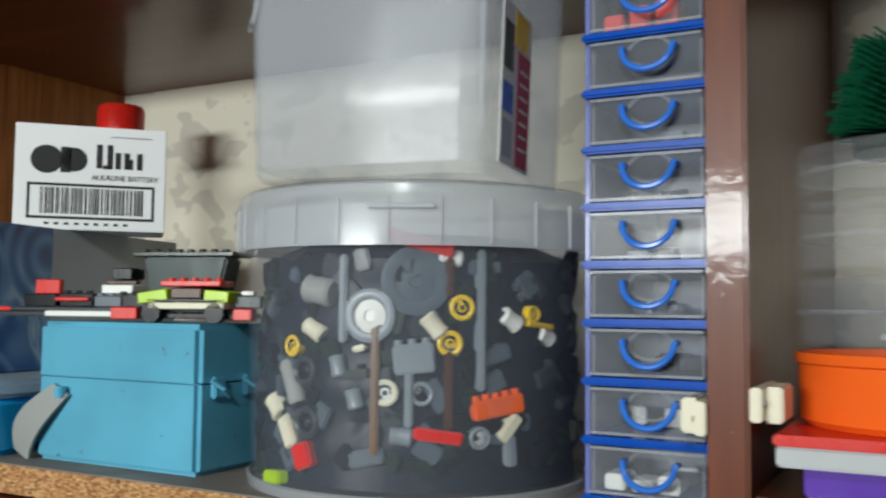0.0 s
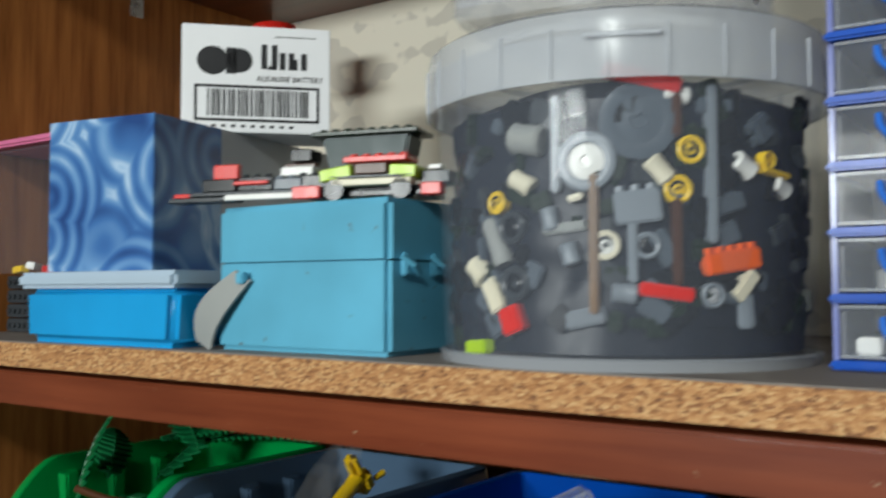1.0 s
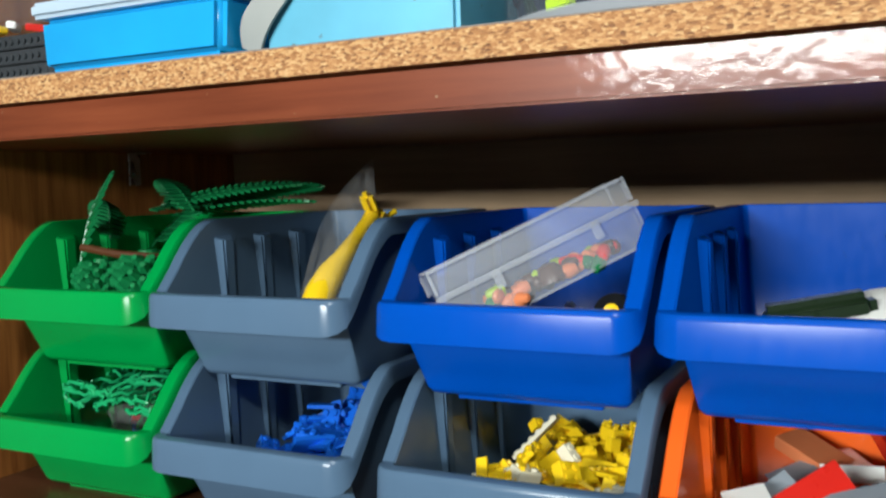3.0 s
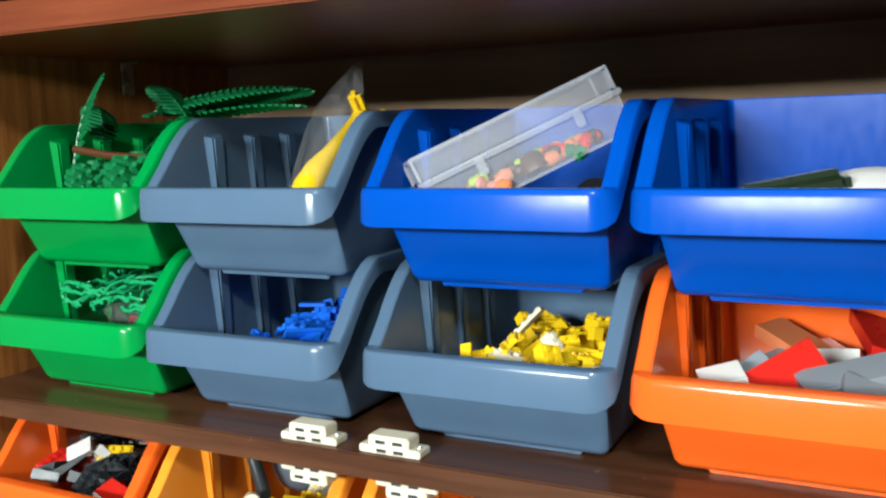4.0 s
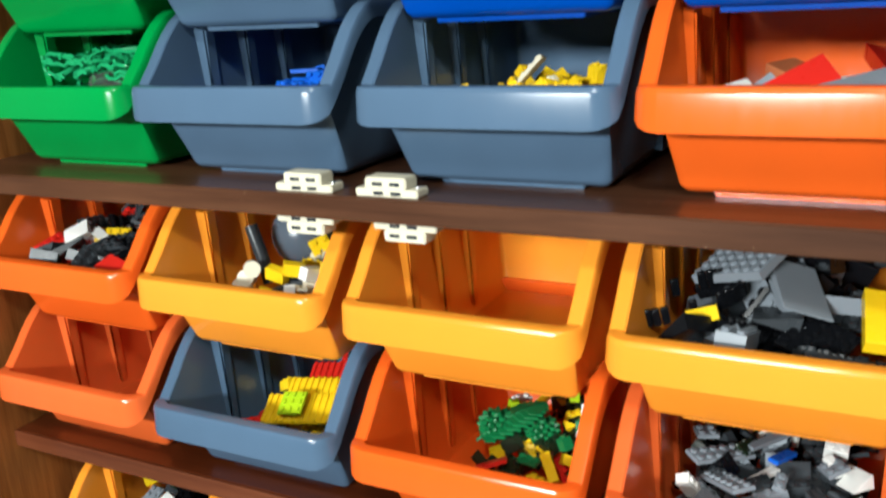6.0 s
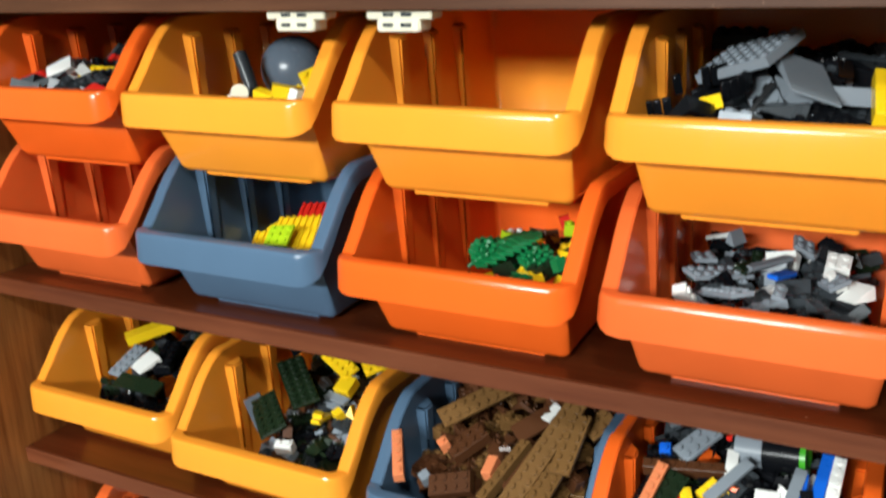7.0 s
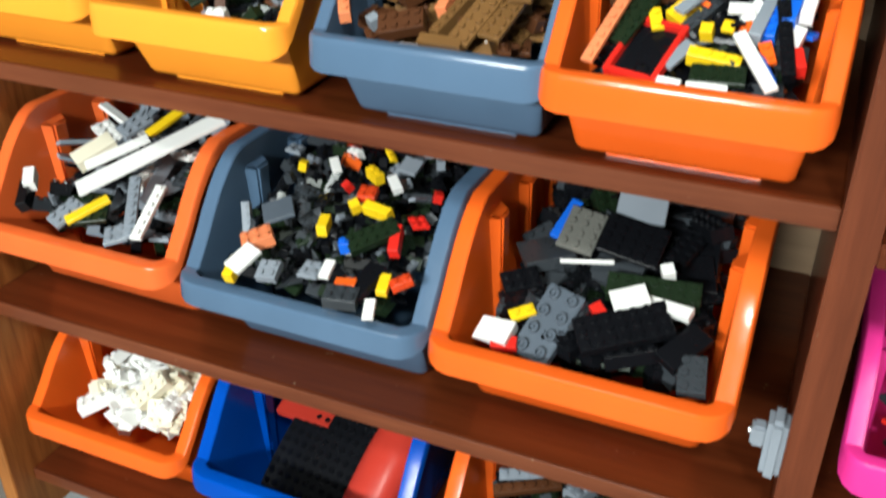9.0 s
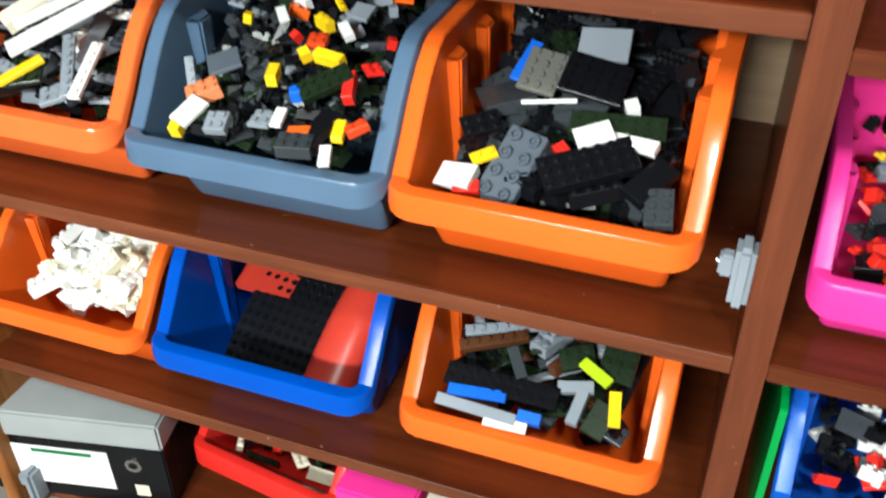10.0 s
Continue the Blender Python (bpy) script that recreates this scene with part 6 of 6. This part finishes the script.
def film_bag(name, m, w, d, h, label, seed):
    """Crumpled clear bag."""
    r2 = random.Random(seed)
    b = bmesh.new()
    bmesh.ops.create_uvsphere(b, u_segments=14, v_segments=12, radius=1)
    for v in b.verts:
        k = 1 + r2.uniform(-0.16, 0.16)
        pinch = 1 - 0.75 * max(0, v.co.z) ** 2
        v.co = Vector((v.co.x * w * k * pinch, v.co.y * d * k * pinch, v.co.z * h))
    ob = link(name, b, FILM, None, "", False)
    ob.matrix_world = m
    tagged(ob, label, "bag")


def giraffe():
    e = empty("toy_giraffe", pose(0.306, 0.054, Z_B + HS + 0.050, -42, -2, 2) @ Matrix.Scale(1.36, 4), "yellow plastic toy giraffe inside a clear bag", "toy animal")
    rows = ((0.0, 0.0, 0.0066), (0.002, 0.018, 0.0088), (0.005, 0.034, 0.0080), (0.010, 0.050, 0.0056), (0.016, 0.068, 0.0048), (0.021, 0.084, 0.0046), (0.023, 0.090, 0.0055))
    b, n = bmesh.new(), 14
    rings = [[b.verts.new((r * math.cos(2 * math.pi * k / n), y + r * math.sin(2 * math.pi * k / n), z)) for k in range(n)] for y, z, r in rows]
    for A, C in zip(rings, rings[1:]):
        for k in range(n):
            b.faces.new((A[k], A[(k + 1) % n], C[(k + 1) % n], C[k]))
    b.faces.new(rings[0][::-1])
    b.faces.new(rings[-1])
    part("neck", b, YELLOW, e)
    part("head", box(-0.0065, 0.0065, -0.006, 0.009, 0, 0.013, 0.004, 2, None, pose(0, 0.024, 0.086, -20)), YELLOW, e)
    part("muzzle", box(-0.0045, 0.0045, -0.016, 0.0, 0, 0.008, 0.003, 2, None, pose(0, 0.022, 0.088, -14)), YELLOW, e)
    for x in (-0.005, 0.005):
        part("horn", cyl(0.0016, 0.0020, 0, 0.007, 8, None, pose(x, 0.031, 0.096, -20, 20 if x > 0 else -20)), YELLOW, e)


giraffe()
film_bag("clear_bag", pose(0.297, 0.120, Z_B + HS + 0.105, -46, -4, 6), 0.020, 0.022, 0.092, "crumpled clear bag round a yellow toy", 3)
film_bag("clear_bag", pose(vx + 0.01, vy + 0.09, vz + 0.058, 70, 0, 0), 0.035, 0.022, 0.045, "crumpled clear bag among toy vines", 5)
piece((1, 1, 3, 1), WHITE, 0.262, 0.075, Z_B + HS + 0.046, 0, 0, 20, "small white brick in a grey bin", 1.2)
tagged(link("toy_hook", tube([(0.240, 0.085, Z_B + HS + 0.04), (0.241, 0.085, Z_B + HS + 0.052), (0.246, 0.086, Z_B + HS + 0.050)], 0.0016, 6), BLACK, None, "", True), "small black hook piece in a grey bin", "toy piece")
pile(*at(1), 0.014, 0.036, 40, 4, [BLACK, DKGREY, WHITE, YELLOW], SMALLK, 33, "assorted pieces", 1.0, 0.8)


def lidded_box():
    m = pose(0.431, 0.044, Z_B + HS + 0.043, 0, 0, 40) @ pose(0, 0, 0, -8, -23, 0) @ Matrix.Scale(1.06, 4)
    e = empty("clear_lidded_box", m, "clear hinged plastic box of tiny food pieces, tilted in a bin", "box")
    part("tray", box(0, 0.138, -0.012, 0.020, 0.0, 0.027, 0.002), MILKY, e)
    part("lid", box(-0.0015, 0.1395, -0.0135, 0.0215, 0.0278, 0.046, 0.003), MILKY, e, "milky clear hinged lid")
    part("seam_rim", box(-0.003, 0.141, -0.0155, -0.0125, 0.0255, 0.0295, 0.0008), MILKY, e)
    for y in (-0.0125, 0.0205):
        part("lid_edge", tube([(-0.0005, y, 0.0452), (0.1385, y, 0.0452)], 0.0011, 6), MILKY, e)
    for x in (-0.0005, 0.1385):
        part("lid_edge", tube([(x, -0.0125, 0.030), (x, -0.0125, 0.0452), (x, 0.0205, 0.0452), (x, 0.0205, 0.030)], 0.0011, 6), MILKY, e)
        part("tray_edge", tube([(x, -0.0115, 0.026), (x, -0.0115, 0.0015), (x, 0.0195, 0.0015)], 0.0010, 6), MILKY, e)
    part("tray_edge", tube([(0.0005, -0.0115, 0.0012), (0.1375, -0.0115, 0.0012)], 0.0010, 6), MILKY, e)
    for x in (0.035, 0.105):
        part("clip", box(x, x + 0.006, -0.0165, -0.014, 0.017, 0.029, 0.0008), MILKY, e)
    r2 = random.Random(6)
    for k in range(44):
        mt = r2.choice((SALMON, SALMON, SALMON, LEAF, BROWN, BRIGHTRED, BROWN, LIME))
        ln = r2.uniform(0.006, 0.017)
        b = lathe([(0, 0), (0.0042, 0.001), (0.0052, ln * 0.5), (0.0028, ln), (0, ln + 0.001)], 10)
        ob = link("food_piece", b, mt, None, "", True)
        ob.matrix_world = m @ pose(r2.uniform(0.03, 0.128), r2.uniform(-0.006, 0.014), r2.uniform(0.005, 0.013), 90 + r2.uniform(-25, 25), 0, r2.uniform(0, 360))
        tagged(ob, "tiny bright toy food piece inside a clear box", "toy food", "toy food in the clear box")
    part("dome", lathe([(0, 0.012), (0.006, 0.0105), (0.010, 0.005), (0.0112, 0.0)], 18), BROWN, e, "round brown piece").matrix_basis = pose(0.072, -0.001, 0.006)


lidded_box()
pile(*at(2), 0.020, 0.040, 50, 6, [BLACK, DKGREY, BLACK, LTGREY, BRIGHTRED], MIDK, 34, "black and grey pieces", 1.0, 0.9, 24, (-0.3, 1))
dk = empty("toy_disc", pose(0.530, 0.070, Z_B + HS + 0.060, 70, 0, -10), "black toy tyre with a yellow hub in a blue bin", "toy wheel")
part("tyre", lathe([(0.006, -0.005), (0.0125, -0.005), (0.014, -0.002), (0.014, 0.002), (0.0125, 0.005), (0.006, 0.005)], 20), BLACK, dk)
part("hub", lathe([(0, 0.003), (0.003, 0.003), (0.0065, 0.005)], 14), YELLOW, dk, "yellow hub")
disc = lathe([(0, 0.008), (0.020, 0.0075), (0.036, 0.004), (0.042, 0.0), (0.040, -0.002), (0, -0.001)], 32)
ob = link("toy_dish", disc, WHITE, None, "", True)
ob.matrix_world = pose(0.698, 0.085, Z_B + HS + 0.058, 24, 6, 0)
tagged(ob, "white round dish piece lying in a blue bin", "toy piece")
hull = box(-0.035, 0.030, -0.012, 0.012, 0, 0.018, 0.006, 3)
ob = link("toy_hull", hull, DKGREEN, None, "", True)
ob.matrix_world = pose(0.652, 0.080, Z_B + HS + 0.056, 0, -10, 14)
tagged(ob, "dark green rounded piece with a lime end in a blue bin", "toy piece")
piece((1, 2, 2, 0), LIME, 0.613, 0.072, Z_B + HS + 0.054, 0, 0, 18, "lime green piece in a blue bin")
pile(*at(3), 0.010, 0.030, 26, 4, [BLACK, DKGREEN, WHITE], MIDK, 35, "assorted pieces", 1.2, 0.8)

# yellow ribbed plates in the grey bin of the lower stack
for k in range(3):
    c = ("yellow", "yellow", "red")[k]
    rp = empty("ribbed_plate", pose(0.270 + 0.01 * k, 0.070 + 0.02 * k, Z_C + 0.046 + 0.008 * k, 32, -6, 8), c + " ribbed plate leaning in a grey bin", "toy plate")
    part("base", box(-0.036, 0.036, -0.014, 0.014, 0, 0.004, 0.0008), (YELLOW, YELLOW, BRIGHTRED)[k], rp)
    for i in range(12):
        part("ridge", box(-0.034 + i * 0.006, -0.0312 + i * 0.006, -0.0138, 0.0138, 0.004, 0.0055, 0.0004, 1), (YELLOW, YELLOW, BRIGHTRED)[k], rp)
piece((3, 3, 1, 1), LIME, 0.268, 0.060, Z_C + 0.056, 32, -6, 8, "lime green plate leaning on yellow ribbed plates", 0.9)
pile(*at(13), 0.020, 0.034, 24, 2, [YELLOW, BLACK, BRIGHTRED], MIDK, 36, "assorted plates", 1.0, 0.7)

# amber bins: grey horn and sphere, tracks and grey machine pieces
tagged(link("toy_horn", tube([(0.238, 0.085, Z_C + HS + 0.045), (0.232, 0.085, Z_C + HS + 0.070), (0.222, 0.088, Z_C + HS + 0.092)], 0.0055, 10), DKGREY, None, "", True), "grey curved horn piece in an amber bin", "toy piece")
sp = bmesh.new()
bmesh.ops.create_uvsphere(sp, u_segments=20, v_segments=12, radius=0.028)
bmesh.ops.translate(sp, vec=(0.240, 0.135, Z_C + HS + 0.074), verts=sp.verts)
tagged(link("toy_dome", sp, plastic("gunmetal_plastic", (0.10, 0.125, 0.16), 0.24), None, "", True), "dark grey rounded dome piece in an amber bin", "toy piece")
for k in range(4):
    piece((2, 1, 3, 0), (YELLOW, YELLOW, WHITE, YELLOW)[k], 0.262 + 0.013 * k, 0.065 + 0.004 * k, Z_C + HS + 0.056 + 0.004 * (k % 2), 10, 14, 40 * k, "small yellow or white piece in an amber bin", 1.1)
for k in range(3):
    b = cyl(0.007, 0.007, -0.005, 0.005, 12, None, pose(0.228 + 0.006 * k, 0.062, Z_C + HS + 0.048 + 0.008 * k, 80, 0, 20 * k))
    tagged(link("toy_drum", b, IVORY, None, "", True), "small cream drum piece in an amber bin", "toy piece", "cream drum pieces")
tr = empty("rubber_track", pose(0.586, 0.066, Z_C + HS + 0.076, 20, -14, 24), "black rubber toy track coiled in an amber bin", "toy track")
loop = [(0.026 * math.cos(t) + (0.012 if math.cos(t) > 0 else -0.012), 0.012 * math.sin(t), 0) for t in (2 * math.pi * k / 28 for k in range(28))]
for k, p in enumerate(loop):
    q = loop[(k + 1) % 28]
    a = math.degrees(math.atan2(q[1] - p[1], q[0] - p[0]))
    part("link", box(-0.0026, 0.0026, -0.0014, 0.0014, -0.007, 0.007, 0.0005, 1, None, pose((p[0] + q[0]) / 2, (p[1] + q[1]) / 2, 0, 0, 0, a)), BLACK, tr)
piece((7, 5, 2, 1), LTGREY, 0.618, 0.095, Z_C + HS + 0.092, 22, -16, -30, "large light grey machine piece on dark bricks", 1.0)
piece((4, 6, 2, 2), LTGREY, 0.652, 0.080, Z_C + HS + 0.082, 18, 20, 30, "light grey sloped piece on dark bricks", 1.0)
piece((2, 5, 3, 0), YELLOW, 0.698, 0.056, Z_C + HS + 0.074, 30, 6, 10, "yellow block on dark bricks", 1.0)
piece((3, 1, 3, 2), YELLOW, 0.602, 0.050, Z_C + HS + 0.068, 0, -14, 16, "yellow sloped piece on dark bricks", 0.8)
# orange bin on the second shelf: large red and grey hull pieces
piece((7, 3, 3, 2), BRIGHTRED, 0.644, 0.075, Z_B + 0.052, 34, -18, 50, "large red wedge piece in an orange bin", 1.2)
piece((7, 3, 3, 0), LTGREY, 0.684, 0.085, Z_B + 0.054, 14, -12, 24, "light grey hull piece in an orange bin", 1.1)
piece((3, 3, 3, 0), WHITE, 0.614, 0.060, Z_B + 0.052, 10, -14, 20, "white block in an orange bin", 1.1)
piece((5, 5, 2, 2), LTGREY, 0.700, 0.055, Z_B + 0.048, 14, 20, 10, "light grey wedge piece in an orange bin", 1.1)

# ---- bottom shelf and the neighbouring bay ----
def box_file():
    e = empty("box_file", pose(0.155, 0.025, Z_G + TH, 0, 0, 12), "black box file with a silver-grey lid and white label", "box file")
    slab("case", -0.235, 0.0, 0.0, 0.26, 0.0, 0.100, BLACK, e, 0.002, "black case")
    slab("lid", -0.238, 0.002, -0.003, 0.262, 0.1003, 0.140, SILVER, e, 0.003, "silver-grey lid")
    slab("label", -0.215, -0.070, -0.0010, -0.0002, 0.024, 0.086, WHITE, e, 0.0, "white paper label")
    slab("print_bar", -0.165, -0.090, -0.0014, -0.0011, 0.076, 0.082, LEAF, e, 0.0, "green printed bar")
    for k in range(4):
        slab("print_bar", -0.200, -0.10 - 0.01 * k, -0.0014, -0.0011, 0.034 + k * 0.009, 0.036 + k * 0.009, GREYCARD, e, 0.0)
    part("finger_ring", lathe([(0.006, 0), (0.010, 0.0), (0.010, 0.002), (0.006, 0.002)], 20), STEEL, e, "metal finger ring").matrix_basis = pose(-0.04, 0.0, 0.070, 90)
    slab("sticker", -0.045, -0.028, -0.0010, -0.0002, 0.018, 0.036, IVORY, e, 0.0)


box_file()
storage_bin(1.15, RED, pose(0.262, 0.045, Z_G + TH, 0, 0, -8), "red plastic bin of dark plates on the lowest shelf")
pile(0.262, 0.045, Z_G + TH, 1.15, 0.045, 0.085, 90, 16, [BLACK, DKGREY, LTGREY, DKGREEN, BRIGHTRED, IVORY], LONGK, 41, "dark plates")
tagged(link("magenta_box", box(0.365, 0.455, 0.04, 0.22, Z_G + TH, Z_G + TH + 0.105, 0.003), PINK, None, "", True), "magenta plastic box on the lowest shelf", "box")
tagged(link("cream_box", box(0.462, 0.70, 0.04, 0.25, Z_G + TH, Z_G + TH + 0.100, 0.003), IVORY, None, "", True), "cream card box on the lowest shelf", "box")
lock_catch(pose(XL + 0.026, -0.016, 0.065))

storage_bin(1.12, PINK, pose(0.868, 0.000, 0.478), "bright pink plastic bin of mixed bricks")
pile(0.868, 0.000, 0.478, 1.12, 0.050, 0.08, 140, 26, [YELLOW, LTGREY, BLACK, ORANGE, BRIGHTRED, DKGREY], SMALLK, 42, "mixed bright bricks", 1.2)
storage_bin(1.25, PINK, pose(0.872, 0.02, 0.72), "bright pink plastic bin on the shelf above")
storage_bin(1.25, BBLUE, pose(0.888, -0.004, 0.249), "bright blue plastic bin of dark bricks")
pile(0.888, -0.004, 0.249, 1.25, 0.058, 0.085, 140, 20, [BLACK, DKGREY, BLACK, BRIGHTRED, WHITE], SMALLK + MIDK, 43, "dark bricks", 1.2)
tagged(link("green_board", box(0.775, 0.781, 0.01, 0.30, 0.2492, 0.43, 0.001), GREEN, None, "", True), "green plastic board standing beside a blue bin", "board")


def jar(x, y, z, h, mat, label):
    e = empty("stacking_jar", pose(x, y, z), label, "jar", "stacked jars")
    part("wall", lathe([(0.0, 0.0), (0.050, 0.0), (0.053, 0.003), (0.053, h - 0.006), (0.0545, h - 0.005), (0.0545, h - 0.0005), (0.051, h - 0.0005), (0.051, 0.004), (0, 0.003)], 40), mat, e)
    if mat is not ORANGE:
        part("thread", lathe([(0.0532, h * 0.5), (0.0542, h * 0.5 + 0.001), (0.0532, h * 0.5 + 0.002)], 40), MILKY, e)


book = empty("red_board_stack", pose(0.855, 0.0, 1.52), "red board on a grey block in the neighbouring bay", "board")
part("block", box(-0.072, 0.10, 0.0, 0.16, 0.0135, 0.0225, 0.001), GREYCARD, book)
part("board", box(-0.073, 0.10, -0.002, 0.16, 0.0226, 0.0275, 0.001), BRIGHTRED, book, "red top board")
part("support", box(-0.062, 0.09, 0.01, 0.15, 0.0, 0.0134, 0.001), PURPLE, book, "purple base")
z0 = 1.5477
jar(0.838, 0.062, z0, 0.034, ORANGE, "orange round jar under clear ones")
jar(0.838, 0.062, z0 + 0.0342, 0.034, CLEAR, "clear round jar in a stack")
jar(0.838, 0.062, z0 + 0.0684, 0.034, CLEAR, "clear round jar in a stack")
jar(0.838, 0.062, z0 + 0.1026, 0.026, CLEAR, "clear round jar in a stack")
for k in range(3):
    piece((3, 2, 1, 1), (LTGREY, BBLUE, WHITE)[k], 0.835 + 0.012 * k, 0.05, z0 + 0.0385 + 0.0342 * k, 0, 6, 40 * k, "small plate lying in a clear jar")


def brush():
    e = empty("green_brush", pose(0.840, 0.075, z0 + 0.1288), "dark green bristled toy tree standing on jars", "toy tree")
    part("base", lathe([(0, 0), (0.03, 0), (0.03, 0.006), (0.006, 0.009), (0.006, 0.012), (0, 0.012)], 18), DKGREEN, e)
    r2 = random.Random(9)
    b = bmesh.new()
    for k in range(1100):
        u = k / 1100
        a = k * 2.39996
        l = 0.046 * (0.75 + 0.25 * r2.random()) * (1 - 0.3 * u)
        cyl(0.0016, 0.0005, 0, l, 4, b, pose(0, 0, 0.010 + 0.036 * u, 0, 90 - 25 * u, math.degrees(a)))
    part("bristles", b, plastic("bristle_green", (0.003, 0.075, 0.035), 0.4), e, "dense green bristles", False)


brush()
